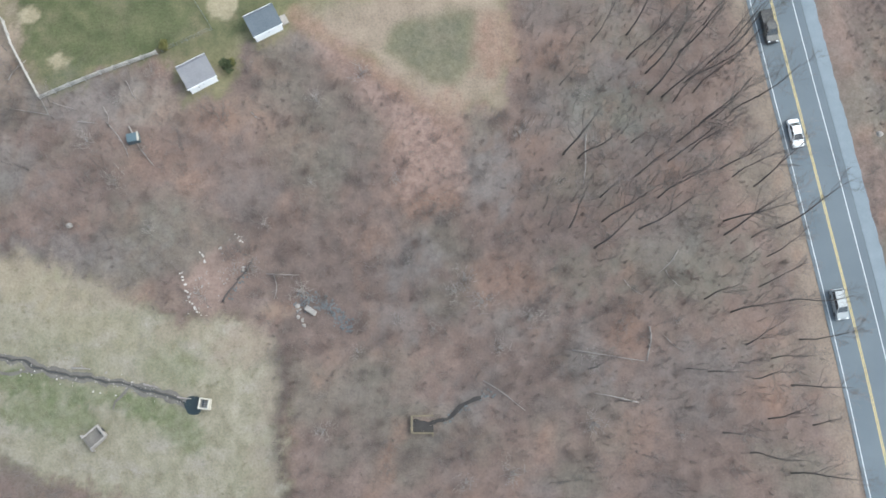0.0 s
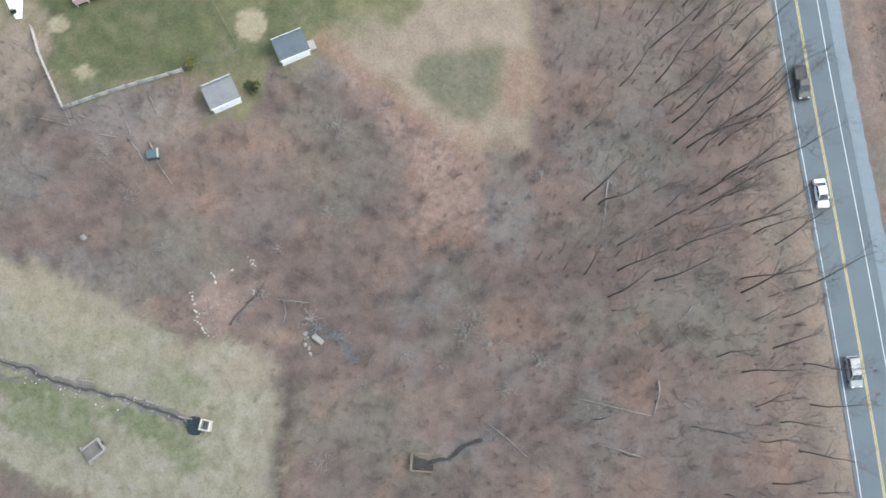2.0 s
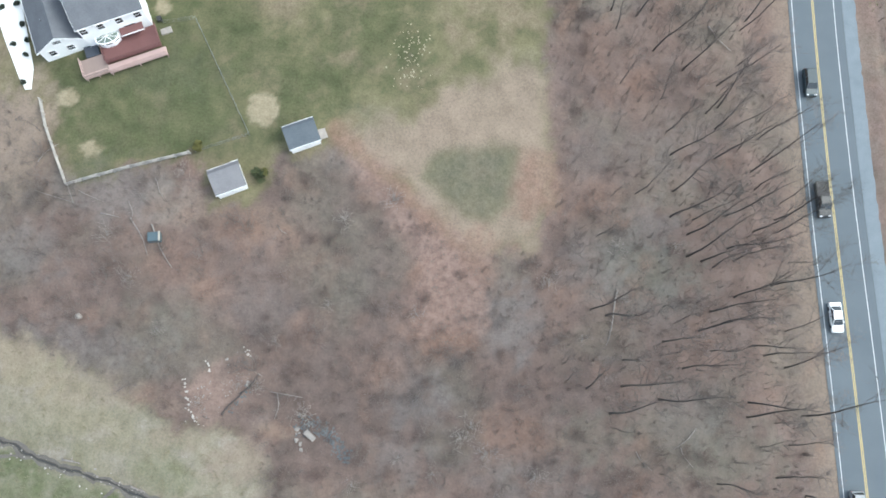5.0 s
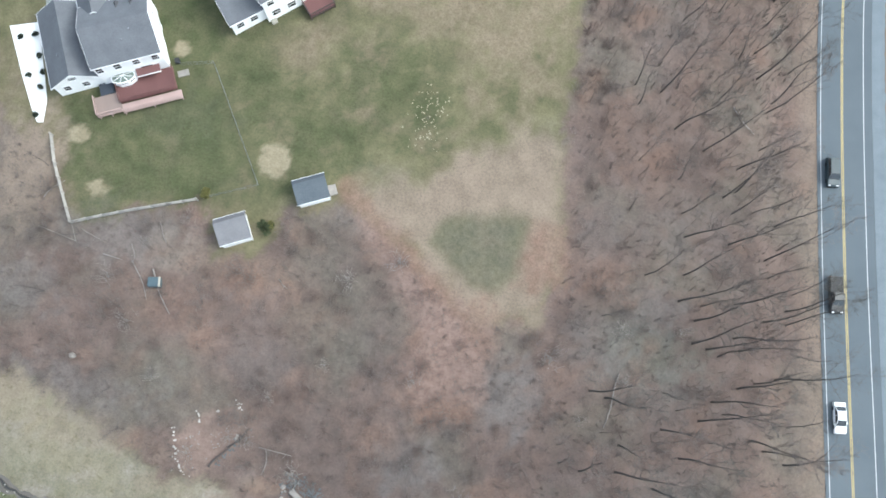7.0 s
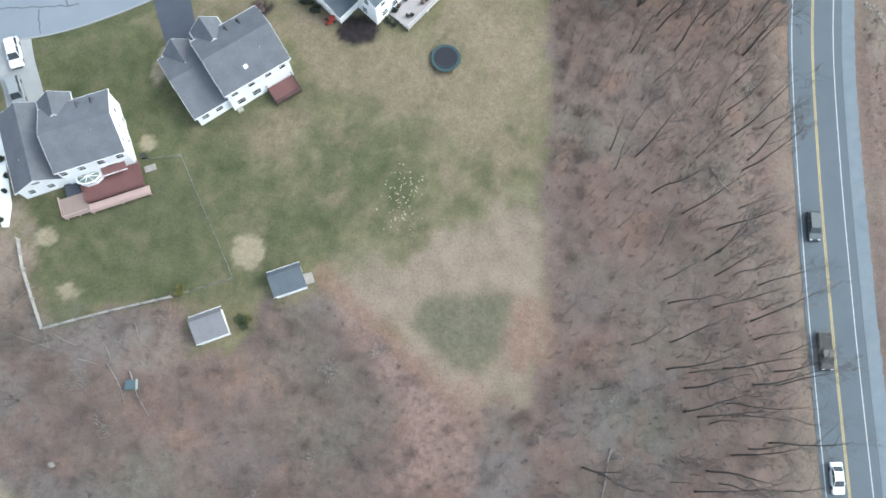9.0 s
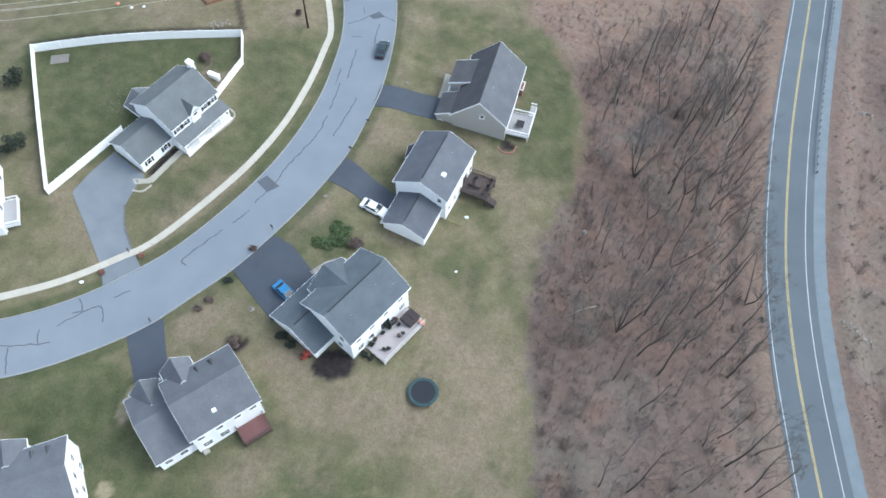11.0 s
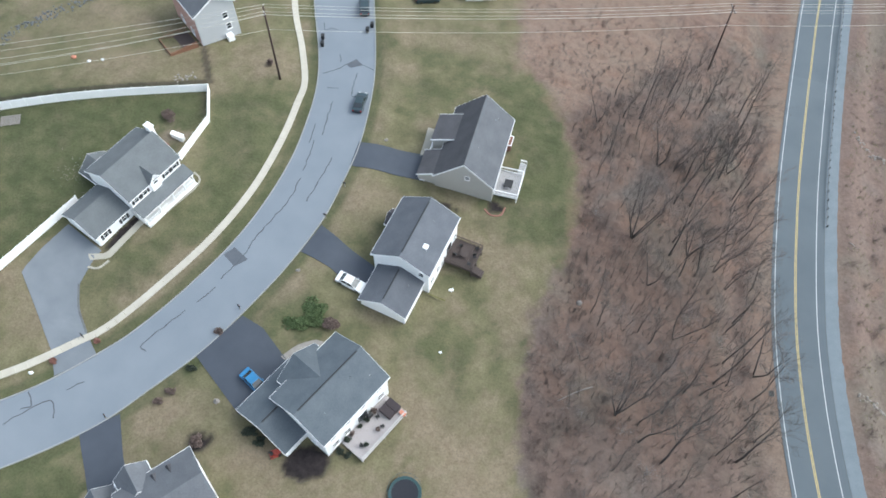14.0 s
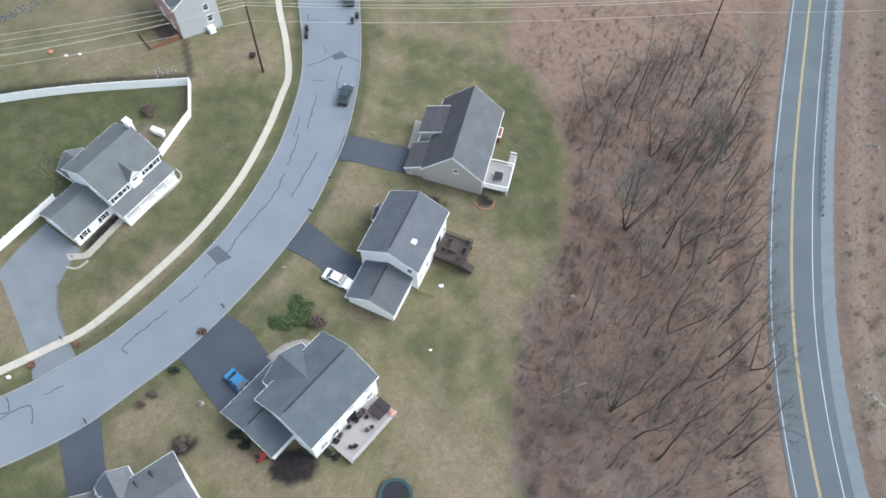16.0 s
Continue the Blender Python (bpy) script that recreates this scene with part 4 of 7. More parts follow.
SEALS = [
    [(-50.7, 115.3), (-51.3, 116.6), (-47.5, 121.3), (-46.5, 122.3)], [(-45.2, 124.0), (-43.0, 126.7)], [(-42.6, 128.2), (-40.2, 132.6), (-39.3, 135.8), (-37.0, 140.5), (-35.3, 144.8), (-34.6, 148.6)], [(-34.5, 150.2), (-34.3, 152.0), (-34.0, 156.9)],
    [(-66.6, 102.2), (-65.2, 103.6), (-61.6, 106.3), (-60.1, 103.9)], [(-65.0, 107.1), (-63.9, 105.2), (-65.2, 104.6)], [(-59.9, 108.2), (-58, 109.8)], [(-32.7, 144), (-31.4, 148.7), (-30.3, 153.6)],
    [(-35.8, 173.0), (-33.4, 174.3), (-31.7, 176.0), (-29.3, 176.0), (-26.8, 174.8)], [(-29.6, 173.7), (-29.7, 171.2), (-29.4, 168.0), (-27.0, 168.6)], [(-32.7, 166.1), (-32.8, 162.2), (-32.9, 158.4)], [(-34.6, 160.8), (-34.8, 156.4)],
    [(-34.4, 169.4), (-32.2, 169.6)], [(-33.5, 178.1), (-33.1, 176.2)], [(-38.3, 186.3), (-37.8, 184.4), (-36.8, 185.0), (-35.4, 184.8)], [(-78.9, 96.4), (-68.1, 98.8)], [(-72.3, 97.5), (-71.1, 93.4)], [(-68.9, 101.1), (-68.3, 98.9), (-66.5, 99.3)],
]
for s in SEALS:
    seal(s, 0.11)
loft("street_patch", even([(-43.3, 132.5), (-41.9, 134)], 4), even([(-41.1, 130.6), (-39.3, 132.1)], 4), 3, 0.066, PATCH, "dark rectangular asphalt patch in the street", "road patch")
loft("street_patch", even([(-32.1, 175.7), (-30.4, 177.3)], 4), even([(-31, 174.9), (-28.9, 175.9)], 4), 3, 0.066, PATCH, "dark irregular asphalt patch in the street", "road patch")


# ---- houses ----
def turned(axis, p):
    """A block's own coordinates (along the ridge, across, up) in the house's."""
    return p if axis == "x" else (p[1], p[0], p[2])


def block(h, x0, x1, y0, y1, eave, ridge, axis="x", wall=None, roof=None, low=-2.0, over=0.32, vent=False, rear=None):
    """A gabled block of a house: walls with pointed ends, two roof slopes, white fascia and a ridge vent."""
    wall, roof = wall or SIDING, roof or SH_GREY
    a0, a1, b0, b1 = (x0, x1, y0, y1) if axis == "x" else (y0, y1, x0, x1)
    mid, half = (b0 + b1) / 2, (b1 - b0) / 2
    slope = (ridge - eave) / half
    sect = [(b0, low), (b1, low), (b1, eave), (mid, ridge - 0.03), (b0, eave)]
    verts = [turned(axis, (a, b, z)) for a in (a0, a1) for b, z in sect]
    faces = [(4, 3, 2, 1, 0), (5, 6, 7, 8, 9)] + [(i, (i + 1) % 5, (i + 1) % 5 + 5, i + 5) for i in (0, 1, 4)]
    w = raw("wall", verts, [f if axis == "x" else tuple(reversed(f)) for f in faces], wall, h)
    th = 0.16
    for s in (-1, 1):
        far = mid + s * (half + over)
        zf = eave - slope * over
        vs = [turned(axis, (a, b, z)) for a in (a0 - over, a1 + over) for b, z in ((mid, ridge), (far, zf), (far, zf + th), (mid, ridge + th))]
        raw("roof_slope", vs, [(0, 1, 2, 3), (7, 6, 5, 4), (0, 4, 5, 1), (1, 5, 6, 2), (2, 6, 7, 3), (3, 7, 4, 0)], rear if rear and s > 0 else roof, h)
        g = [turned(axis, (a, b, z)) for a in (a0 - over, a1 + over) for b, z in ((far, zf - 0.06), (far + s * 0.08, zf - 0.06), (far + s * 0.08, zf + 0.1), (far, zf + 0.1))]
        raw("gutter", g, [(0, 1, 2, 3), (7, 6, 5, 4), (0, 4, 5, 1), (1, 5, 6, 2), (2, 6, 7, 3)], TRIM, h, "white gutter")
        for a, e in ((a0 - over, -0.025), (a1 + over, 0.025)):
            r = [turned(axis, (q, b, z)) for q in (a, a + e) for b, z in ((mid, ridge - 0.12), (far, zf - 0.12), (far, zf + th + 0.015), (mid, ridge + th + 0.015))]
            raw("rake_board", r, [(0, 1, 2, 3), (7, 6, 5, 4), (0, 4, 5, 1), (1, 5, 6, 2), (2, 6, 7, 3), (3, 7, 4, 0)], TRIM, h, "white rake board")
    if vent:
        t = th + 0.07
        r = [turned(axis, (a, mid + b, z)) for a in (a0 + 0.5, a1 - 0.5) for b, z in ((-0.13, ridge + th - 0.06), (0, ridge + t), (0.13, ridge + th - 0.06))]
        raw("ridge_vent", r, [(0, 1, 4, 3), (1, 2, 5, 4), (0, 3, 5, 2)], VENT, h, "dark ridge vent")
    return w


def facing(side, at, u, z):
    """The pose of a wall opening: its own x runs along the wall, its y points out of it."""
    turn = {"S": 180, "N": 0, "E": -90, "W": 90}[side]
    x, y = (u, at) if side in "SN" else (at, u)
    return pose(x, y, z, 0, 0, turn)


def window(h, side, at, u, z, w=0.95, t=1.4, shutters=False):
    """A double-hung window standing 4 cm proud of the wall: frame, sash bars, panes, sill."""
    m = facing(side, at, u, z)
    b = 0.09
    f = part("window", boxes((-w / 2 - b, -0.05, -t / 2 - b, -w / 2, 0.07, t / 2 + b), (w / 2, -0.05, -t / 2 - b, w / 2 + b, 0.07, t / 2 + b), (-w / 2, -0.05, t / 2, w / 2, 0.07, t / 2 + b), (-w / 2, -0.05, -t / 2 - b, w / 2, 0.07, -t / 2), (-w / 2, -0.05, -0.03, w / 2, 0.05, 0.03)), TRIM, h, "white-framed double-hung window")
    f.matrix_local = m
    for z0, z1 in ((-t / 2, -0.03), (0.03, t / 2)):
        part("pane", boxes((-w / 2, 0.0, z0, w / 2, 0.02, z1)), GLASS, f)
    part("sill", boxes((-w / 2 - 0.14, -0.02, -t / 2 - b - 0.05, w / 2 + 0.14, 0.12, -t / 2 - b)), TRIM, f)
    if shutters:
        for s in (-1, 1):
            x = s * (w / 2 + b + 0.22)
            part("shutter", boxes((x - 0.2, 0.0, -t / 2 - b, x + 0.2, 0.05, t / 2 + b)), SHUTTER, f, "black louvred shutter")


def windows(h, side, at, places, z, w=0.95, t=1.4, shutters=False):
    for u in places:
        window(h, side, at, u, z, w, t, shutters)


def door(h, side, at, u, w=0.95, t=2.05, z=0.25, mat=None):
    d = part("door", boxes((-w / 2, -0.02, 0, w / 2, 0.05, t), (-w / 2 + 0.12, 0.05, 0.15, w / 2 - 0.12, 0.065, 0.9), (-w / 2 + 0.12, 0.05, 1.05, w / 2 - 0.12, 0.065, t - 0.15)), mat or TRIM, h)
    d.matrix_local = facing(side, at, u, z)
    part("frame", boxes((-w / 2 - 0.12, -0.03, 0, -w / 2, 0.08, t + 0.12), (w / 2, -0.03, 0, w / 2 + 0.12, 0.08, t + 0.12), (-w / 2, -0.03, t, w / 2, 0.08, t + 0.12)), TRIM, d)
    part("handle", boxes((w / 2 - 0.14, 0.05, 0.95, w / 2 - 0.08, 0.12, 1.05)), CHROME, d)


def garage_door(h, side, at, u, w=2.6, t=2.1, z=0.1):
    d = part("garage_door", boxes(*[(-w / 2, -0.02, k * t / 4, w / 2, 0.05, (k + 1) * t / 4 - 0.02) for k in range(4)]), TRIM, h, "white sectional garage door")
    d.matrix_local = facing(side, at, u, z)
    part("frame", boxes((-w / 2 - 0.14, -0.03, 0, -w / 2, 0.09, t + 0.14), (w / 2, -0.03, 0, w / 2 + 0.14, 0.09, t + 0.14), (-w / 2, -0.03, t, w / 2, 0.09, t + 0.14)), TRIM, d)


def deck(h, x0, x1, y0, y1, top, mat, rail, open_side="N", label="", post_mat=None):
    """A timber deck: boards, posts down to the ground, and a railing with balusters on three sides."""
    n = max(4, int((y1 - y0) / 0.3))
    d = part("deck", boxes((x0 - 0.05, y0 - 0.05, top - 0.3, x1 + 0.05, y0, top - 0.04), (x0 - 0.05, y0, top - 0.3, x0, y1, top - 0.04), (x1, y0, top - 0.3, x1 + 0.05, y1, top - 0.04)), rail, h, label)
    board = bpy.data.meshes.new("board")
    bm = boxes((x0, 0, top - 0.05, x1, (y1 - y0) / n - 0.02, top))
    bm.to_mesh(board)
    bm.free()
    board.materials.append(mat)
    for i in range(n):
        b = new("board", board)
        b.parent, b.location = d, (0, y0 + (y1 - y0) * i / n, 0)
    for x in (x0 + 0.1, (x0 + x1) / 2, x1 - 0.1):
        part("post", boxes((x - 0.07, y0 + 0.03, top - 3.0, x + 0.07, y0 + 0.17, top - 0.06)), rail, d)
    runs = {"S": ((x0, y0), (x1, y0)), "W": ((x0, y0), (x0, y1)), "E": ((x1, y0), (x1, y1)), "N": ((x0, y1), (x1, y1))}
    for k, (p, q) in runs.items():
        if k in open_side:
            continue
        bm = bmesh.new()
        ln = math.hypot(q[0] - p[0], q[1] - p[1])
        ux, uy = (q[0] - p[0]) / ln, (q[1] - p[1]) / ln
        m = Matrix(((ux, -uy, 0, p[0]), (uy, ux, 0, p[1]), (0, 0, 1, top), (0, 0, 0, 1)))
        box(bm, 0, -0.06, 0.9, ln, 0.06, 0.97, m)
        box(bm, 0, -0.03, 0.1, ln, 0.03, 0.16, m)
        for i in range(int(ln / 0.28) + 1):
            box(bm, i * 0.28, -0.02, 0.1, i * 0.28 + 0.05, 0.02, 0.95, m)
        part("railing", bm, rail, d)
    return d


def steps(h, x0, x1, y0, top, run, mat):
    """A flight of steps going down from (y0, top) towards smaller y."""
    n = max(2, int(top / 0.18))
    part("steps", boxes(*[(x0, y0 - (i + 1) * run / n, -0.6, x1, y0 - i * run / n, top - (i + 1) * top / (n + 1)) for i in range(n)]), mat, h)


def roof_pipes(h, places):
    for x, y, z in places:
        rod("vent_pipe", [(x, y, z - 0.3), (x, y, z + 0.35)], 0.07, CHROME, h, 8, "pale metal vent pipe")


def roof_hoods(h, places):
    """Small dark gabled vent hoods on the rear roof slope."""
    for x in places:
        vs = [(x - 0.6, 4.3, 6.1), (x + 0.6, 4.3, 6.1), (x, 4.15, 6.95), (x - 0.6, 3.4, 6.5), (x + 0.6, 3.4, 6.5), (x, 2.5, 7.2)]
        raw("roof_hood", vs, [(0, 2, 1), (0, 3, 5, 2), (1, 2, 5, 4)], SH_WING, h, "small dark gabled vent hood")


def house_at(x, y, turn, z, label):
    return thing("house", pose(x, y, z, 0, 0, turn), label, "house", "houses along the street")


# house with a red deck and an attached garage wing
hA = house_at(-59.5, 78.3, 28, 7.6, "white two-storey house with grey shingle roof and red-stained deck")
block(hA, -4.9, 5.0, -4.9, 4.9, 5.9, 8.4, over=0.2)
block(hA, -11.8, -4.95, -4.6, 7.4, 3.1, 5.4, "y")
block(hA, -4.9, -0.6, 3.2, 6.4, 5.6, 7.4, "y", vent=False)
windows(hA, "E", 5.0, (-2.6, -0.4, 2.2), 4.6, 0.9, 1.3)
windows(hA, "E", 5.0, (-1.5, 1.9), 1.7, 0.9, 1.4)
windows(hA, "S", -4.9, (-4.2, -1.6, 1.2, 4.0), 4.7, 1.0, 1.3)
windows(hA, "S", -4.6, (-10.2, -7.4), 1.6, 1.0, 1.2)
window(hA, "S", -4.6, -8.6, 3.9, 1.2, 0.7)
garage_door(hA, "N", 7.4, -10.1)
garage_door(hA, "N", 7.4, -7.1)
deck(hA, -3.2, 5.3, -8.6, -4.95, 1.0, DECK_RED, DECK_RED, label="red-stained timber deck with a red rail")
deck(hA, -3.2, 5.7, -10.0, -8.7, 0.45, DECK_PINK, DECK_PINK, "NEW", "pale pink lower step of the deck")
deck(hA, -7.0, -3.25, -9.7, -6.6, 0.45, DECK_TAN, DECK_PINK, "NE", "tan lower landing of the deck")


def garden_bay(h, x, y, rx, ry, z0, z1):
    """An eight-sided glazed bay: white wall, white rim and ribs, grey-green roof panes."""
    pts = [(x + rx * math.cos(radians(22.5 + 45 * k)), y + ry * math.sin(radians(22.5 + 45 * k))) for k in range(8)]
    vs = [(*p, z) for z in (z0, z1) for p in pts]
    bay = raw("bay", vs, [(k, (k + 1) % 8, 8 + (k + 1) % 8, 8 + k) for k in range(8)] + [tuple(range(8, 16))], TRIM, h, "white eight-sided glazed bay on the garden side")
    for k in range(8):
        (ax, ay), (bx_, by_) = pts[k], pts[(k + 1) % 8]
        raw("roof_pane", [(ax, ay, z1 + 0.02), (bx_, by_, z1 + 0.02), (x, y, z1 + 0.5)], [(0, 1, 2)], GLASS_GREEN, bay)
        rod("rim", [(ax, ay, z1 + 0.05), (bx_, by_, z1 + 0.05)], 0.11, TRIM, bay, 6)
        rod("rib", [(ax, ay, z1 + 0.05), (x, y, z1 + 0.53)], 0.04, TRIM, bay, 5)
        raw("pane", [(ax + (bx_ - ax) * q, ay + (by_ - ay) * q, z) for q, z in ((0.15, z0 + 0.9), (0.85, z0 + 0.9), (0.85, z1 - 0.15), (0.15, z1 - 0.15))], [(0, 1, 2, 3)], GLASS, bay).location = ((ax + bx_ - 2 * x) * 0.006, (ay + by_ - 2 * y) * 0.006, 0)


garden_bay(hA, -1.75, -5.35, 1.85, 1.05, 0.9, 2.2)
aw = [(x, y, z) for x in (0.35, 3.9) for y, z in ((-4.93, 2.7), (-6.0, 2.3), (-6.0, 2.38), (-4.93, 2.78))]
awning = raw("awning", aw, [(0, 1, 2, 3), (7, 6, 5, 4), (0, 4, 5, 1), (1, 5, 6, 2), (2, 6, 7, 3), (3, 7, 4, 0)], DECK_RED, hA, "dark red awning over the deck door")
part("edge", boxes((0.3, -6.08, 2.26, 3.95, -6.0, 2.42)), TRIM, awning, "white awning edge")
door(hA, "S", -4.9, 2.1, 1.8, 2.05, 1.0, GLASS)
part("basement_hatch", bevelled((-6.0, -6.55, -0.4, -3.9, -4.65, 0.55), 0.05), DRIVE_DARK, hA, "dark grey basement hatch")
part("paving", bevelled((5.7, -6.5, -0.4, 7.4, -5.5, 0.06), 0.03), STONE_PALE, hA, "pale stone paving by the house corner")
part("cooling_unit", bevelled((5.8, -4.4, -0.4, 6.5, -3.6, 0.75), 0.05), SHUTTER, hA, "dark metal cooling unit")
roof_hoods(hA, (0.6, 2.7))
roof_pipes(hA, [(0.5, -2.5, 7.3), (-9.6, -1, 4.9), (2.0, -1.4, 7.8)])

# house with a small brown deck
hB = house_at(-39.5, 93.8, 42, 8.3, "white two-storey house with grey shingle roof and brown deck")
block(hB, -5.2, 5.2, -4.8, 4.8, 5.9, 8.5)
block(hB, -10.6, -5.25, -4.1, 6.6, 3.2, 5.9)
block(hB, -4.4, -0.4, 3.0, 6.6, 5.5, 7.5, "y", vent=False)
block(hB, -9.6, -5.6, 3.4, 7.2, 3.1, 5.2, "y")
roof_hoods(hB, (0.0, 2.1))
part("skylight", bevelled((-0.95, -3.5, 6.5, -0.35, -2.9, 7.05)), TRIM, hB, "white domed skylight")
windows(hB, "S", -4.8, (-4.0, -1.2, 1.6, 4.0), 4.7, 1.0, 1.3)
windows(hB, "S", -4.8, (-3.6, -1.0), 1.7, 1.3, 1.3)
windows(hB, "S", -4.1, (-9.3, -7.0), 1.7, 1.1, 1.1)
windows(hB, "E", 5.2, (-2.2, 2.2), 4.6)
garage_door(hB, "N", 6.6, -9.2, 2.4)
garage_door(hB, "N", 6.6, -6.7, 2.2)
deck(hB, 0.6, 4.8, -7.8, -4.85, 0.9, DECK_RED, DECK_BROWN, label="red-brown timber deck")
roof_pipes(hB, [(0.5, -2.0, 7.6), (2.5, -2.2, 7.5), (-8, -1.2, 4.9)])
part("step", boxes((-4.9, -5.5, -0.5, -4.0, -4.8, 0.25)), CONCRETE, hB)

# house with a grey terrace deck and a dark driveway
hC = house_at(-21.9, 111.5, 56.5, 9.0, "white two-storey house with slate-blue shingle roof and pale deck")
block(hC, -6.15, 6.15, -4.9, 4.9, 5.8, 8.3, roof=SH_BLUE, vent=True)
block(hC, -9.9, -0.5, -0.8, 8.3, 2.8, 4.9, roof=SH_BLUE, vent=True)
block(hC, -3.6, 3.2, 1.5, 6.2, 5.2, 7.7, "y", roof=SH_BLUE)
windows(hC, "S", -4.9, (-4.6, -1.8, 1.2, 4.4), 4.6, 1.0, 1.3)
windows(hC, "S", -4.9, (-4.4, -2.2, 4.6), 1.7, 1.1, 1.3)
door(hC, "S", -4.9, 0.8, 1.8, 2.05, 0.45, GLASS)
windows(hC, "W", -6.15, (-3.0,), 4.6)
windows(hC, "W", -6.15, (-2.4,), 1.7)
windows(hC, "E", 6.15, (-2.4, 2.4), 4.6)
garage_door(hC, "N", 8.3, -8.0, 2.7)
garage_door(hC, "N", 8.3, -5.0, 2.7)
deck(hC, -3.6, 5.4, -9.0, -4.95, 0.5, DECK_GREY, DECK_PALE, "NEW", "weathered grey-pink timber deck with a slim pale rail")
roof_pipes(hC, [(-3.4, -2.6, 7.2), (2.4, -1.8, 7.6), (4.6, -3.3, 6.8)])

# house with a brown deck and a white car
hD = house_at(-13.7, 137.8, 73, 8.2, "white two-storey house with charcoal shingle roof and brown deck")
block(hD, -5.5, 5.5, -4.6, 4.6, 5.5, 8.0, roof=SH_DARK, vent=True)
block(hD, -12.0, -5.55, -3.6, 3.7, 2.7, 4.5, roof=SH_DARK, vent=True)
block(hD, 1.7, 4.3, 3.6, 6.0, 2.9, 3.9, "y", roof=SH_WING)
windows(hD, "S", -4.6, (-4.2, -1.6, 1.6, 4.2), 4.5, 0.95, 1.3)
windows(hD, "S", -4.6, (-4.2, -2.0, 4.6), 1.6, 1.0, 1.3)
door(hD, "S", -4.6, 2.2, 1.8, 2.05, 0.8, GLASS)
windows(hD, "W", -5.5, (-3.4,), 4.6, 0.7, 1.0)
windows(hD, "N", 4.6, (-4.0, 4.0), 4.5, shutters=True)
garage_door(hD, "N", 3.7, -8.7, 4.4)
deck(hD, 0.2, 4.7, -9.4, -4.65, 0.85, DECK_BROWN, DECK_BROWN, label="dark brown timber deck with rail")
steps(hD, 0.2, 1.4, -9.45, 0.85, 1.6, DECK_BROWN)
part("skylight", bevelled((-2.3, -2.9, 6.55, -1.5, -2.1, 6.98)), TRIM, hD, "white domed skylight")
roof_pipes(hD, [(2.4, -2.0, 7.0), (-7.6, -2.2, 3.5)])
part("drain_spout", boxes((-5.9, -7.6, 0.02, -5.75, -4.6, 0.12)), GOLDEN, hD, "yellow drainpipe laid across the lawn")

# beige house with a pale raised deck
hE = house_at(-6.6, 157.8, 81.5, 6.8, "beige house with steep grey shingle roof and pale deck")
# rear slope and wings are set darker than the grey front slope
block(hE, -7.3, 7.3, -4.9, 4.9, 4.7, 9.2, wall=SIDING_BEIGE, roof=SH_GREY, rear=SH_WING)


def lean_to(h, x0, x1, y0, z0, y1, z1, wall, roof):
    """A wing whose one roof slope runs down from the main roof, with white boards at its ends."""
    yw, zw = y1 - 0.3, z1 + (z0 - z1) * 0.3 / (y1 - y0) - 0.05
    vs = [(x, y, z) for x in (x0, x1) for y, z in ((y0, -1.5), (yw, -1.5), (yw, zw), (y0, z0 - 0.05))]
    raw("wall", vs, [(3, 2, 1, 0), (4, 5, 6, 7), (1, 2, 6, 5)], wall, h)
    vs = [(x, y, z) for x in (x0 - 0.2, x1 + 0.2) for y, z in ((y0, z0), (y1, z1), (y1, z1 + 0.15), (y0, z0 + 0.15))]
    raw("roof_slope", vs, [(0, 1, 2, 3), (7, 6, 5, 4), (0, 4, 5, 1), (1, 5, 6, 2), (2, 6, 7, 3), (3, 7, 4, 0)], roof, h)
    for x in (x0 - 0.24, x1 + 0.2):
        vs = [(x + e, y, z) for e in (0, 0.05) for y, z in ((y0, z0 - 0.1), (y1 + 0.05, z1 - 0.1), (y1 + 0.05, z1 + 0.2), (y0, z0 + 0.2))]
        raw("rake_board", vs, [(0, 1, 2, 3), (7, 6, 5, 4), (0, 4, 5, 1), (1, 5, 6, 2), (2, 6, 7, 3), (3, 7, 4, 0)], TRIM, h, "white rake board")


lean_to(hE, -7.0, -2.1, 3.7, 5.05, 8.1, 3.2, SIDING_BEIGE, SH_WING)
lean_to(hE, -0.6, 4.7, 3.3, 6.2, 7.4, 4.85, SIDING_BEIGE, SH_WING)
window(hE, "W", -7.3, -0.6, 5.6, 0.7, 0.8)
windows(hE, "S", -4.9, (-5.4, -2.4, 2.2, 5.4), 2.6, 1.1, 1.4)
window(hE, "W", -7.1, 7.2, 1.6, 0.6, 0.7)
garage_door(hE, "N", 7.9, -4.75, 3.8)
door(hE, "N", 4.9, -1.0)
part("porch", bevelled((-2.2, 4.9, -0.6, 2.6, 8.6, 0.35)), CONCRETE, hE, "pale concrete porch slab")
for x in (-2.1, 0.3):
    part("porch_post", boxes((x - 0.1, 7.3, 0.3, x + 0.1, 7.5, 2.9)), TRIM, hE)
part("porch_rail", boxes((-2.1, 8.4, 0.35, -2.0, 8.5, 1.2), (2.4, 8.4, 0.35, 2.5, 8.5, 1.2), (-2.0, 8.42, 1.1, 2.4, 8.48, 1.2), (-2.0, 8.42, 0.7, 2.4, 8.48, 0.75)), TRIM, hE)
drive("concrete_walk", [(hE.matrix_world @ Vector(p))[:2] for p in ((-1.9, 7.9, 0), (0.6, 7.9, 0), (4.4, 7.9, 0))], [(hE.matrix_world @ Vector(p))[:2] for p in ((-2.1, 9.0, 0), (0.8, 9.1, 0), (4.4, 9.4, 0))], CONCRETE, "pale concrete front walk beside the beige house", 12)
part("beam", boxes((-2.2, 7.3, 2.75, 0.6, 7.5, 2.95)), TRIM, hE)
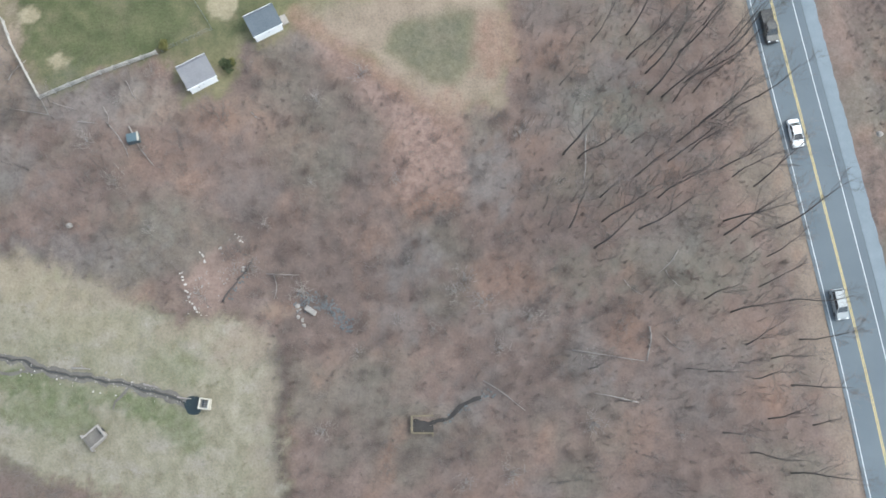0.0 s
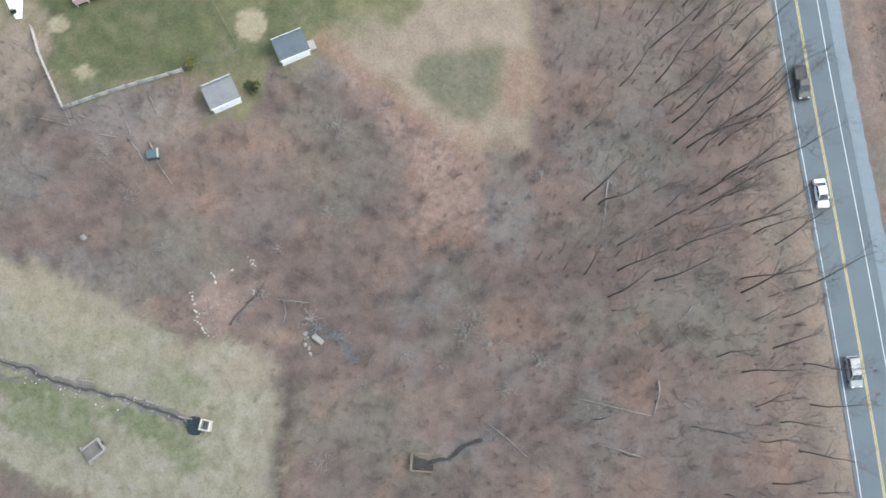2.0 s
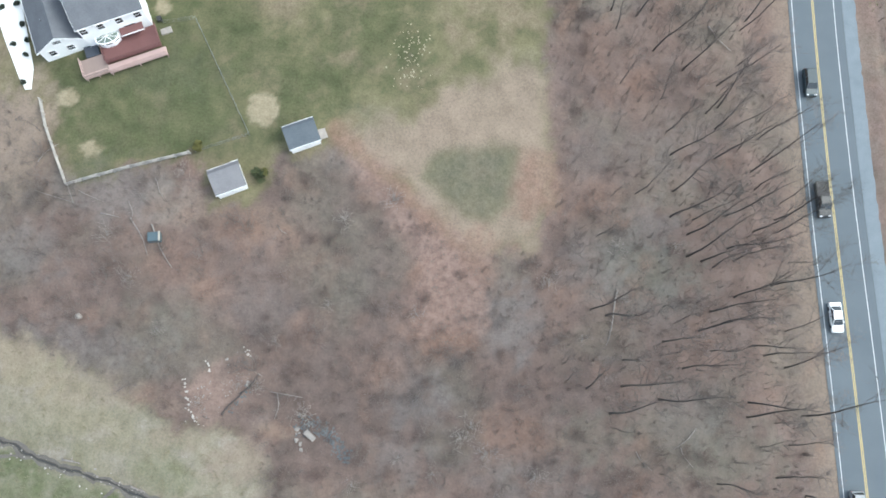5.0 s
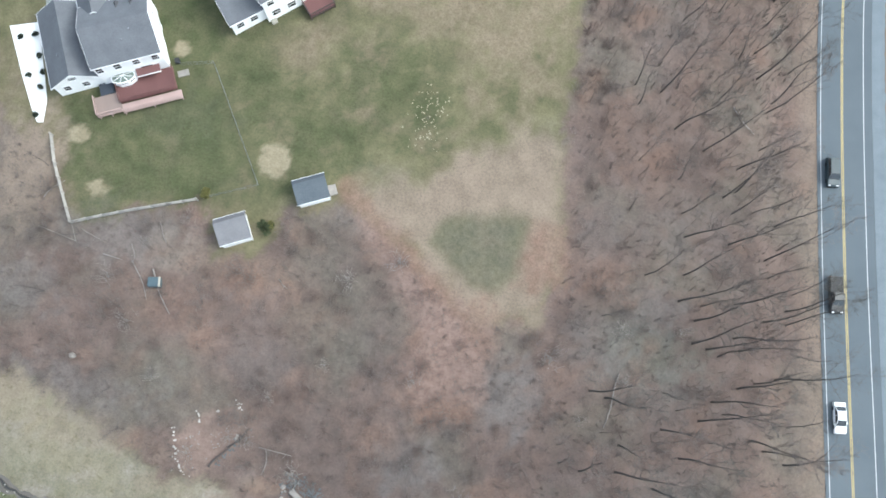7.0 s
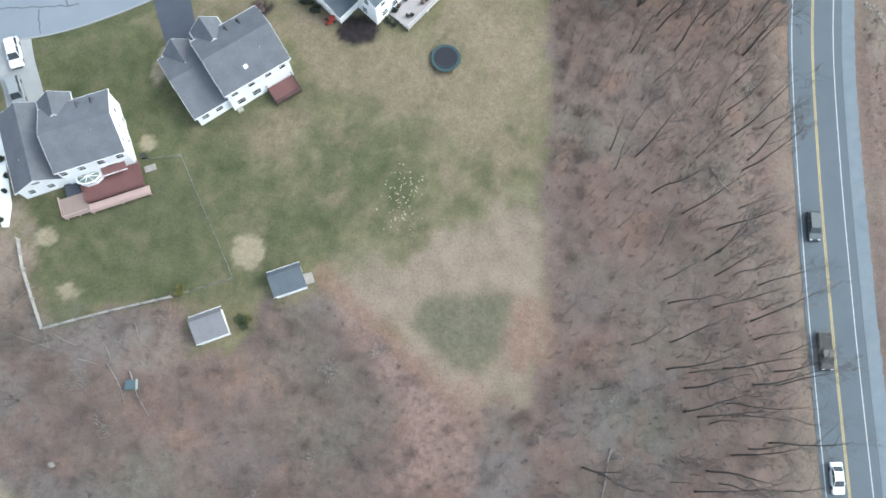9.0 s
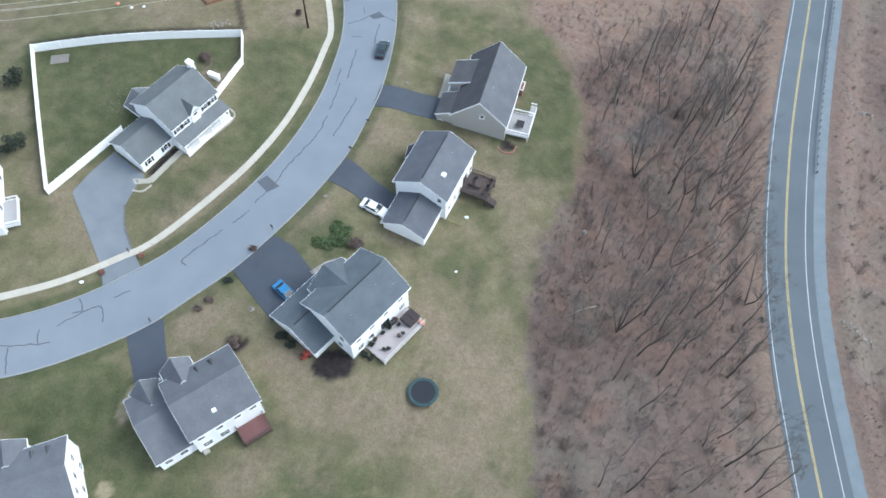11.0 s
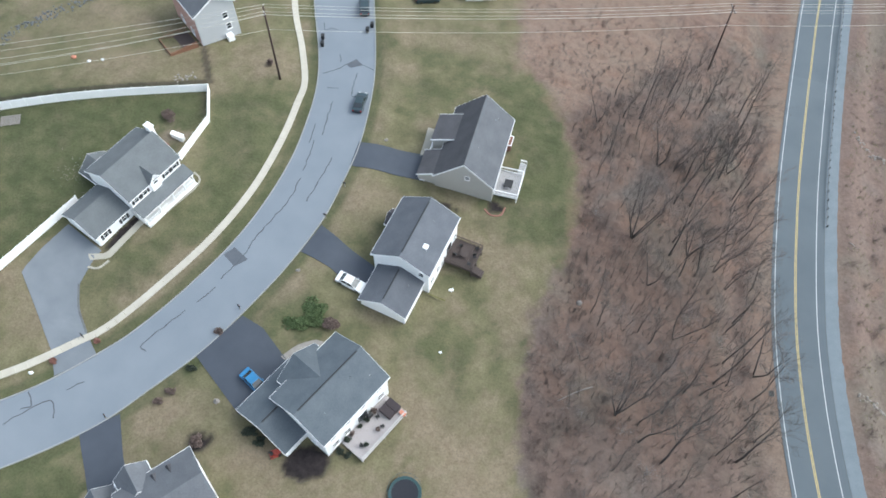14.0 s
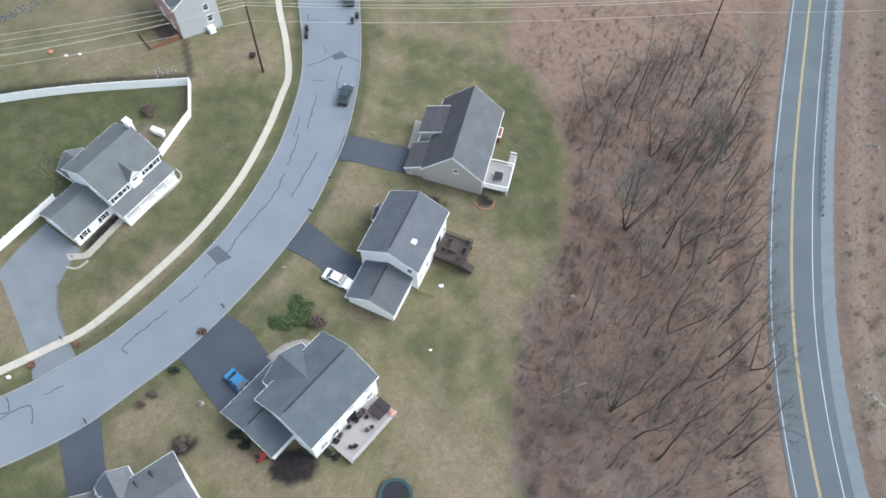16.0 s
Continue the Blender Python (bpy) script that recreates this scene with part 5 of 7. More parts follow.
deck(hE, -6.0, -1.0, -9.0, -4.95, 1.3, DECK_WHITE, TRIM, label="pale composite deck with white rail")
deck(hE, -1.0, 1.2, -9.0, -7.9, 1.3, DECK_WHITE, TRIM, "NSW", label="narrow landing of the pale deck")
part("bay", bevelled((3.7, -5.6, 0.6, 5.7, -4.9, 2.3)), BRICK_RED, hE, "small red-brown bay with white edges")
for y in (-5.72, -5.0):
    part("bay_trim", boxes((3.6, y, 2.3, 5.8, y + 0.12, 2.42)), TRIM, hE)
for x in (3.6, 5.68):
    part("bay_trim", boxes((x, -5.6, 2.3, x + 0.12, -5.0, 2.42)), TRIM, hE)
roof_pipes(hE, [(4.4, -2.4, 7.0), (5.0, -2.9, 6.7), (-2.8, -1.2, 8.2)])

# house inside the white fence
hF = house_at(-59.2, 143, 61, 11.7, "white two-storey house with grey-green roof inside a white fence")
block(hF, -5.0, 5.2, -4.7, 4.7, 5.6, 8.2, roof=SH_GREEN)
block(hF, -11.9, -5.05, -3.4, 3.6, 2.7, 4.6, roof=SH_GREEN)
block(hF, -0.9, 0.9, -5.0, -1.5, 5.9, 7.0, "y", roof=SH_GREEN, vent=False)
block(hF, -4.8, -0.2, 4.0, 7.6, 2.9, 4.6, "y", roof=SH_GREEN, vent=False)
windows(hF, "S", -4.7, (-3.9, -2.2, 2.4, 4.1), 4.6, 0.75, 1.2, True)
window(hF, "S", -5.0, 0.0, 5.3, 0.8, 0.9)
windows(hF, "S", -3.4, (-10.3, -6.6), 1.5, 0.8, 1.1, True)
windows(hF, "S", -4.7, (-3.4, 3.4), 1.5)
door(hF, "S", -4.7, 0.0)
garage_door(hF, "W", -11.9, 1.6, 2.7)
garage_door(hF, "W", -11.9, -1.7, 2.7)
pr = [(x, y, z) for x in (-5.2, 5.6) for y, z in ((-4.7, 3.35), (-6.85, 2.6), (-6.85, 2.75), (-4.7, 3.5))]
raw("porch_roof", pr, [(0, 1, 2, 3), (7, 6, 5, 4), (0, 4, 5, 1), (1, 5, 6, 2), (2, 6, 7, 3), (3, 7, 4, 0)], SH_GREEN, hF, "grey-green shingled porch roof")
part("porch_floor", bevelled((-5.0, -6.75, -0.8, 5.4, -4.7, 0.4)), CONCRETE_W, hF, "pale concrete porch floor")
part("porch_beam", boxes((-5.1, -6.8, 2.3, 5.5, -6.65, 2.58)), TRIM, hF)
for x in (-4.9, -2.0, 0.9, 3.2, 5.2):
    part("porch_post", boxes((x - 0.09, -6.75, 0.4, x + 0.09, -6.57, 2.3)), TRIM, hF)
part("porch_skirt", boxes((-5.0, -7.05, -0.9, 5.4, -6.75, 0.3)), CONCRETE_W, hF)
part("porch_rail", boxes((-4.9, -6.7, 1.2, -0.6, -6.62, 1.28), (0.6, -6.7, 1.2, 5.2, -6.62, 1.28), *[(-4.9 + 0.25 * i, -6.68, 0.4, -4.85 + 0.25 * i, -6.64, 1.2) for i in range(41) if not 17 < i < 22]), TRIM, hF)
part("chimney", bevelled((5.2, 0.15, -1.0, 6.0, 1.35, 9.0), 0.04), SIDING, hF, "white sided chimney")
part("chimney_cap", boxes((5.1, 0.05, 9.0, 6.1, 1.45, 9.14), (5.4, 0.35, 9.14, 5.8, 0.6, 9.32), (5.4, 0.9, 9.14, 5.8, 1.15, 9.32)), TRIM, hF)

# neighbours at the edge of the estate
hH = house_at(-86.2, 119.6, -65.5, gz(-84, 121), "white house with grey roof beside the street")
block(hH, -6.4, 6.4, -4.6, 4.6, 5.6, 8.0)
windows(hH, "N", 4.6, (-4.5, -1.5, 1.5, 4.5), 4.4)
windows(hH, "N", 4.6, (-3.6, 2.6), 1.6)
deck(hH, 1.0, 6.0, 4.65, 7.2, 0.8, DECK_WHITE, TRIM, "S", "pale deck with white rail")
hG = house_at(-57.9, 174.4, 43, gz(-56, 176), "pale grey house with salmon brick side wall and orange timber deck")
block(hG, 0, 7.6, 0, 10.5, 7.4, 9.6, "y", wall=SIDING_GREY, roof=SH_GREY)
window(hG, "S", 0, 5.7, 2.2, 0.9, 1.2)
window(hG, "S", 0, 5.5, 4.8, 0.9, 1.2)
part("brick_facing", boxes((-0.06, 0.2, -1.5, -0.005, 10.3, 7.2)), BRICK_SALMON, hG, "salmon-pink brick facing on the side wall")
windows(hG, "W", -0.06, (3.0, 7.0), 1.7, 1.0, 1.4)
part("bulkhead", bevelled((4.6, -1.2, -0.5, 5.8, 0.0, 0.7)), TRIM, hG)
deck(hG, -6.0, -0.8, 0.2, 4.8, 0.9, DECK_BROWN, CEDAR, "E", "dark deck with orange cedar skirt")
part("skirt", boxes((-6.0, 0.1, -0.6, -0.8, 0.2, 1.7), (-6.1, 0.1, -0.6, -6.0, 4.8, 1.7)), CEDAR, hG, "orange cedar board skirt")

# ---- sheds ----
def shed(x, y, turn, length, width, roof, label, z=None):
    s = thing("garden_shed", pose(x, y, gz(x, y) if z is None else z, 0, 0, turn), label, "shed", "garden sheds")
    a, b = length / 2, width / 2
    r = 0.62 * b
    raw("wall", [(i, j, k) for i in (-a, a) for j, k in ((-b, -0.6), (b, -0.6), (b, 2.2), (r, 2.8), (-b, 1.9))], [(4, 3, 2, 1, 0), (5, 6, 7, 8, 9), (0, 1, 6, 5), (1, 2, 7, 6), (4, 0, 5, 9)], SIDING, s)
    for q in (-1, 1):
        o, t = q * (b + 0.2), 0.1
        zf = 1.9 - 0.1 if q < 0 else 2.2 - 0.3
        vs = [(i, j, k) for i in (-a - 0.2, a + 0.2) for j, k in ((r, 2.81), (o, zf), (o, zf + t), (r, 2.81 + t))]
        raw("roof_slope", vs, [(0, 1, 2, 3), (7, 6, 5, 4), (0, 4, 5, 1), (1, 5, 6, 2), (2, 6, 7, 3), (3, 7, 4, 0)], roof, s)
        part("fascia", boxes((-a - 0.2, min(o, o + q * 0.06), zf - 0.1, a + 0.2, max(o, o + q * 0.06), zf + t)), TRIM, s)
    d = part("door", boxes((-0.8, -b - 0.05, 0.05, -0.02, -b, 1.85), (0.02, -b - 0.05, 0.05, 0.8, -b, 1.85)), TRIM, s)
    part("handle", boxes((0.06, -b - 0.1, 0.9, 0.12, -b - 0.05, 1.1)), BLACK, d)
    return s


shed(-37.75, 54.5, 29, 4.5, 3.8, SH_SHED, "white garden shed with weathered grey shingle roof")
shB = shed(-27.8, 62.75, 28, 4.6, 3.5, SH_BLUE, "white garden shed with slate-blue shingle roof")
part("ramp", boxes((2.3, -1.2, -0.3, 3.6, 0.6, 0.08)), STONE_PALE, shB, "pale stone ramp")


# ---- fences ----
def run(points, gap):
    """Posts about gap metres apart along straight runs."""
    out = []
    for (ax, ay), (bx, by) in zip(points, points[1:]):
        n = max(1, round(math.hypot(bx - ax, by - ay) / gap))
        out += [(ax + (bx - ax) * i / n, ay + (by - ay) * i / n) for i in range(n)]
    return out + [points[-1]]


def panel_fence(points, label):
    f = thing("white_fence", Matrix(), label, "fence")
    ps = [(x, y, gz(x, y)) for x, y in run(points, 2.4)]
    for x, y, z in ps:
        p = part("post", bevelled((-0.07, -0.07, -0.4, 0.07, 0.07, 1.95), 0.02, 1), VINYL, f)
        p.location = (x, y, z)
    for a, b in zip(ps, ps[1:]):
        d = Vector((b[0] - a[0], b[1] - a[1], 0))
        n = Vector((d.y, -d.x, 0)).normalized() * 0.035
        vs = []
        for q, k in ((a, 0), (b, 0), (b, 1), (a, 1)):
            for s in (-1, 1):
                vs.append((q[0] + s * n.x, q[1] + s * n.y, q[2] + (1.82 if k else 0.02)))
        raw("panel", vs, [(0, 2, 4, 6), (7, 5, 3, 1), (0, 1, 3, 2), (2, 3, 5, 4), (4, 5, 7, 6), (6, 7, 1, 0)], VINYL, f)


panel_fence([(-67.6, 137.8), (-75.7, 123.9), (-88.9, 152.3), (-53.7, 163.8), (-51.9, 157.0), (-54.2, 148.4)], "tall white vinyl privacy fence round a green yard")


def rail_fence(points, label, mat, gap, rails, top, r=0.05):
    f = thing("rail_fence", Matrix(), label, "fence")
    ps = [Vector((x, y, gz(x, y))) for x, y in run(points, gap)]
    for p in ps:
        rod("post", [p - Vector((0, 0, 0.3)), p + Vector((0, 0, top + 0.1))], r * 1.4, mat, f, 6)
    for a, b in zip(ps, ps[1:]):
        for k in rails:
            rod("rail", [a + Vector((0, 0, k)), b + Vector((0, 0, k))], r, mat, f, 5)


rail_fence([(-67.6, 62.6), (-66, 58.6), (-61.4, 50.4), (-52.5, 54.3), (-44.2, 57.8)], "pale weathered split-rail fence at the lawn's edge", RAIL_PALE, 2.4, (0.35, 0.75, 1.1), 1.2, 0.085)
rail_fence([(-43.5, 58.2), (-35.9, 62.0), (-46.7, 78.6), (-51.6, 77.2)], "thin wire garden fence on slim posts", GALV, 2.4, (0.15, 0.55, 0.95), 1.0, 0.013)
rail_fence([(-61.4, 50.4), (-60.2, 48.0), (-66, 49.0)], "weathered fallen fence rails in the brush", WOOD_OLD, 3.0, (0.15,), 0.4, 0.07)


# ---- leafy shrubs ----
def leafy(name, x, y, rx, ry, rz, mat, label, seed, n=700, z=None):
    """A shrub: short stems and a crown of small leaves thrown round several clumps."""
    r = random.Random(seed)
    s = thing(name, pose(x, y, gz(x, y) if z is None else z), label, "shrub", "garden shrubs")
    vs, fs = [], []
    for _ in range(6):
        a = r.uniform(0, 6.28)
        tube(vs, fs, [Vector((0, 0, -0.2)), Vector((rx * 0.5 * math.cos(a), ry * 0.5 * math.sin(a), rz * r.uniform(0.9, 1.5)))], [0.05, 0.015], 4)
    raw("stems", vs, fs, BARK, s)
    clumps = [(r.uniform(-0.6, 0.6) * rx, r.uniform(-0.6, 0.6) * ry, rz * r.uniform(0.5, 1.3), r.uniform(0.3, 0.55)) for _ in range(11)]
    vs, fs = [], []
    for _ in range(n):
        cx, cy, cz, k = r.choice(clumps)
        d = Vector((r.gauss(0, 1), r.gauss(0, 1), r.gauss(0, 1))).normalized() * r.uniform(0.55, 1.05) * k
        p = Vector((cx + d.x * rx, cy + d.y * ry, max(0.05, cz + d.z * rz)))
        u = Vector((r.gauss(0, 1), r.gauss(0, 1), r.gauss(0, 0.5))).normalized() * r.uniform(0.1, 0.2)
        w = u.cross(Vector((r.gauss(0, 1), r.gauss(0, 1), r.gauss(0, 1)))).normalized() * 0.09
        i = len(vs)
        vs += [tuple(p - u), tuple(p + w), tuple(p + u), tuple(p - w)]
        fs.append((i, i + 1, i + 2, i + 3))
    raw("leaves", vs, fs, mat, s)
    return s


leafy("evergreen_shrub", -33.3, 55.9, 1.3, 1.2, 1.3, EVERGREEN, "dark evergreen shrub beside the weathered shed", 1, 1200)
leafy("golden_shrub", -32.7, 56.4, 0.6, 0.7, 1.2, GOLDEN, "yellow-green shrub beside the weathered shed", 2, 400)
leafy("golden_shrub", -43.2, 58.9, 0.9, 0.9, 0.9, GOLDEN, "olive-yellow shrub at the end of the rail fence", 3)
leafy("green_shrub", -29.8, 122.6, 2.2, 1.4, 0.4, GROUNDCOVER, "low spreading green groundcover by the driveway", 4, 1500)
leafy("green_shrub", -26.8, 123.6, 2.0, 1.5, 0.4, GROUNDCOVER, "low spreading green groundcover by the driveway", 5, 1500)
leafy("green_shrub", -27.4, 125.6, 2.3, 1.9, 0.4, GROUNDCOVER, "low spreading green groundcover on the lawn", 16, 1500)
leafy("bare_shrub", -24.4, 122.9, 1.4, 1.1, 0.9, TWIG, "brown dormant shrub beside the house corner", 6, 1100)
leafy("dark_shrub", -39.4, 103.2, 1.1, 1.1, 0.9, TWIG, "round brown dormant shrub beside a house", 7, 800)
leafy("dark_shrub", -43.0, 113.5, 0.8, 0.6, 0.5, SHRUB_DARK, "low dark shrub at the kerb", 8, 400)
leafy("dark_shrub", -32.3, 105.5, 1.2, 0.8, 0.8, SHRUB_DARK, "dark shrub against the garage wall", 9, 700)
leafy("dark_shrub", -30.9, 104.2, 0.9, 0.8, 0.7, SHRUB_DARK, "dark shrub against the garage wall", 10, 600)
leafy("dark_tree", -84.0, 131.0, 2.2, 2.2, 2.0, SHRUB_DARK, "dark blue-green conifer beside a white house", 11, 1800)
leafy("dark_tree", -89.2, 144.7, 1.9, 1.9, 2.2, SHRUB_DARK, "dark green conifer beside the street", 15, 1500)
leafy("red_shrub", -63.3, 112.1, 0.6, 0.5, 0.5, BRICK_RED, "reddish dormant shrub beside the sidewalk", 17, 260)
leafy("red_shrub", -58.0, 116.0, 0.6, 0.5, 0.5, BRICK_RED, "reddish dormant shrub beside the sidewalk", 18, 260)
leafy("dark_shrub", -60.4, 151.2, 1.3, 1.0, 0.9, TWIG, "brown dormant shrub behind the chimney", 12, 800)
leafy("dark_shrub", -57.6, 150.0, 1.0, 0.8, 0.8, BRICK_RED, "reddish dormant shrub behind the house", 13, 600)
leafy("dark_shrub", -45.2, 172.6, 0.7, 0.7, 0.8, TWIG, "small brown shrub near the utility pole", 14, 400)
for i, (x, y) in enumerate([(-76.2, 76.2), (-74.1, 77.0), (-72.7, 73.9), (-73.5, 70.8), (-71.6, 71.5), (-70.8, 65.1), (-71.3, 69.3)]):
    leafy("potted_shrub", x, y, 0.5, 0.5, 0.4, SHRUB_DARK, "small dark shrub in a terrace planting hole", 20 + i, 220)


# ---- vehicles ----
def vehicle(name, x, y, turn, kind, colour, label, group=""):
    """A car on the ground at x, y, its nose turned to that heading. kind: sedan, suv or pickup."""
    L, W, H, wb = {"sedan": (4.7, 1.82, 1.42, 2.75), "suv": (4.8, 1.9, 1.72, 2.8), "pickup": (5.8, 2.0, 1.85, 3.6)}[kind]
    nx_, ny_ = math.cos(radians(turn)), math.sin(radians(turn))
    za, zb = gz(x + nx_ * 1.4, y + ny_ * 1.4), gz(x - nx_ * 1.4, y - ny_ * 1.4)
    lift = 0.09
    v = thing(name, pose(x, y, (za + zb) / 2 + lift, 0, 0, turn) @ pose(0, 0, 0, 0, -math.degrees(math.atan2(za - zb, 2.8))), label, "car" if kind != "pickup" else "pickup truck", group)
    a = L / 2
    belt = 0.62 * H if kind != "pickup" else 0.6 * H
    low = [(-a, 0.35), (-a, belt - 0.12), (-a + 0.12, belt), (a - 1.2, belt), (a - 0.25, belt - 0.17), (a, belt - 0.34), (a, 0.32), (a - 0.15, 0.22), (-a + 0.15, 0.24)]
    bm = bmesh.new()
    rings = []
    for yy, k in ((-W / 2, 0.965), (-W / 2 + 0.09, 1.0), (W / 2 - 0.09, 1.0), (W / 2, 0.965)):
        rings.append([bm.verts.new((px * (k if abs(yy) == W / 2 else 1), yy, pz if abs(yy) < W / 2 or pz < belt - 0.05 else pz - 0.06)) for px, pz in low])
    n = len(low)
    for r0, r1 in zip(rings, rings[1:]):
        for i in range(n):
            bm.faces.new((r0[i], r1[i], r1[(i + 1) % n], r0[(i + 1) % n]))
    bm.faces.new(rings[0])
    bm.faces.new(list(reversed(rings[-1])))
    if kind == "pickup":
        box(bm, -a + 0.02, -W / 2 + 0.04, belt - 0.1, -0.35, -W / 2 + 0.14, belt + 0.12)
        box(bm, -a + 0.02, W / 2 - 0.14, belt - 0.1, -0.35, W / 2 - 0.04, belt + 0.12)
        box(bm, -a + 0.02, -W / 2 + 0.14, belt - 0.1, -a + 0.1, W / 2 - 0.14, belt + 0.12)
    bmesh.ops.recalc_face_normals(bm, faces=bm.faces[:])
    part("body", bm, colour, v)
    c0, c1, r0, r1 = {"sedan": (-1.75, 1.25, -1.0, 0.35), "suv": (-2.25, 1.3, -1.95, 0.5), "pickup": (-0.4, 1.75, -0.2, 0.95)}[kind]
    w0, w1 = W / 2 - 0.08, W / 2 - 0.24
    gl = [(c0, -w0, belt - 0.03), (c1, -w0, belt - 0.03), (c1, w0, belt - 0.03), (c0, w0, belt - 0.03), (r0, -w1, H - 0.03), (r1, -w1, H - 0.03), (r1, w1, H - 0.03), (r0, w1, H - 0.03)]
    for nm, q in (("side_window", (0, 1, 5, 4)), ("windshield", (1, 2, 6, 5)), ("side_window", (2, 3, 7, 6)), ("rear_window", (3, 0, 4, 7))):
        raw(nm, [gl[i] for i in q], [(0, 1, 2, 3)], GLASS, v, "dark tinted glass")
    bm = bevelled((r0 - 0.03, -w1 - 0.02, H - 0.06, r1 + 0.03, w1 + 0.02, H), 0.03)
    part("roof", bm, colour, v)
    for s in (-1, 1):
        for p, q in (((c0, s * w0), (r0, s * w1)), ((c1, s * w0), (r1, s * w1)), (((c0 + c1) / 2 - 0.1, s * w0), ((r0 + r1) / 2, s * w1))):
            rod("pillar", [(*p, belt - 0.04), (*q, H - 0.02)], 0.05, colour, v, 4)
    if kind == "pickup":
        part("cargo_bed", boxes((-a + 0.12, -W / 2 + 0.16, belt + 0.002, -0.45, W / 2 - 0.16, belt + 0.06)), colour if colour is PAINT_BLUE else BLACK, v, "flat covered cargo bed")
    for sx in (-wb / 2, wb / 2):
        for sy in (-1, 1):
            wh = bmesh.new()
            bmesh.ops.create_cone(wh, cap_ends=True, segments=18, radius1=0.34, radius2=0.34, depth=0.22, matrix=pose(0, 0, 0, 90))
            tyre = part("tyre", wh, RUBBER, v)
            tyre.location = (sx, sy * (W / 2 - 0.1), 0.33)
            wh = bmesh.new()
            bmesh.ops.create_cone(wh, cap_ends=True, segments=14, radius1=0.2, radius2=0.2, depth=0.24, matrix=pose(0, 0, 0, 90))
            part("rim", wh, CHROME, tyre)
    for sy in (-1, 1):
        part("headlight", bevelled((a - 0.3, sy * (W / 2 - 0.32) - 0.2, belt - 0.33, a - 0.06, sy * (W / 2 - 0.32) + 0.2, belt - 0.19), 0.03, 1), LAMP_CLEAR, v)
        part("tail_light", bevelled((-a - 0.02, sy * (W / 2 - 0.22) - 0.16, belt - 0.3, -a + 0.1, sy * (W / 2 - 0.22) + 0.16, belt - 0.12), 0.02, 1), LAMP_RED, v)
        part("mirror", bevelled((c1 - 0.55, sy * (W / 2 + 0.08) - 0.09, belt - 0.02, c1 - 0.4, sy * (W / 2 + 0.08) + 0.09, belt + 0.13), 0.03, 1), colour, v)
    part("bumper", bevelled((a - 0.12, -W / 2 + 0.1, 0.3, a + 0.04, W / 2 - 0.1, 0.5), 0.03, 1), BLACK, v)
    part("rear_bumper", bevelled((-a - 0.04, -W / 2 + 0.1, 0.32, -a + 0.1, W / 2 - 0.1, 0.5), 0.03, 1), CHROME if kind == "pickup" else BLACK, v)
    return v


def on_highway(y, side):
    i = int(np.argmin(np.abs(HIGHWAY[:, 1] - y)))
    p = offset(HIGHWAY, side)[i]
    d = HIGHWAY[i + 1] - HIGHWAY[i]
    return float(p[0]), float(p[1]), math.degrees(math.atan2(d[1], d[0])) + 180


vehicle("parked_sedan", -22.9, 130.5, -20, "sedan", PAINT_WHITE, "white sedan parked on the dark driveway before the garage")
vehicle("parked_car", -33.5, 112.5, -35, "sedan", PAINT_BLUE, "bright blue car parked on the black driveway")
vehicle("parked_car", -27.7, 166.2, 86, "sedan", PAINT_DARK, "dark teal car parked at the kerb")
vehicle("parked_suv", -31.3, 191.2, 101, "suv", PAINT_DARK, "dark car parked at the kerb uphill")
vehicle("parked_suv", -73.6, 89.6, -64, "suv", PAINT_WHITE, "white car parked on the concrete driveway")
vehicle("parked_suv", -72.4, 84.2, -64, "suv", PAINT_SILVER, "silver car parked close to the garage")
vehicle("parked_suv", -20.0, 197.5, 20, "suv", PAINT_DARK, "dark car parked on the grass far uphill")
x, y, t = on_highway(48, -1.9)
vehicle("passing_sedan", x, y, t, "sedan", PAINT_WHITE, "white sedan on the highway", "cars on the highway")
x, y, t = on_highway(20, -1.9)
vehicle("passing_suv", x, y, t, "suv", PAINT_SILVER, "silver car on the highway", "cars on the highway")
x, y, t = on_highway(66.5, -1.8)
vehicle("passing_pickup", x, y, t, "pickup", PAINT_BLACK, "black pickup truck on the highway", "cars on the highway")
x, y, t = on_highway(86, -1.9)
vehicle("passing_suv", x, y, t, "suv", PAINT_DARK, "dark car on the highway", "cars on the highway")


# ---- garden things ----
tr = thing("trampoline", pose(-10.1, 100.2, gz(-10.1, 100.2)), "round trampoline with black mat and dark teal pad", "trampoline")
bm = bmesh.new()
bmesh.ops.create_cone(bm, cap_ends=True, segments=40, radius1=1.85, radius2=1.85, depth=0.03, matrix=pose(0, 0, 0.86))
part("mat", bm, NET_BLACK, tr)
vs, fs = [], []
N = 40
for r, z in ((1.85, 0.9), (2.25, 0.92), (2.3, 0.86), (1.85, 0.85)):
    vs += [(r * math.cos(6.2832 * k / N), r * math.sin(6.2832 * k / N), z) for k in range(N)]
fs = [(i * N + k, i * N + (k + 1) % N, ((i + 1) % 4) * N + (k + 1) % N, ((i + 1) % 4) * N + k) for i in range(4) for k in range(N)]
raw("pad", vs, fs, PAD_TEAL, tr)
for k in range(6):
    c, s = math.cos(k * 1.0472), math.sin(k * 1.0472)
    rod("leg", [(2.15 * c, 2.15 * s, -0.2), (2.15 * c, 2.15 * s, 0.86)], 0.04, GALV, tr)
    rod("net_pole", [(2.3 * c, 2.3 * s, 0.0), (2.3 * c, 2.3 * s, 2.6)], 0.03, PAD_TEAL, tr)
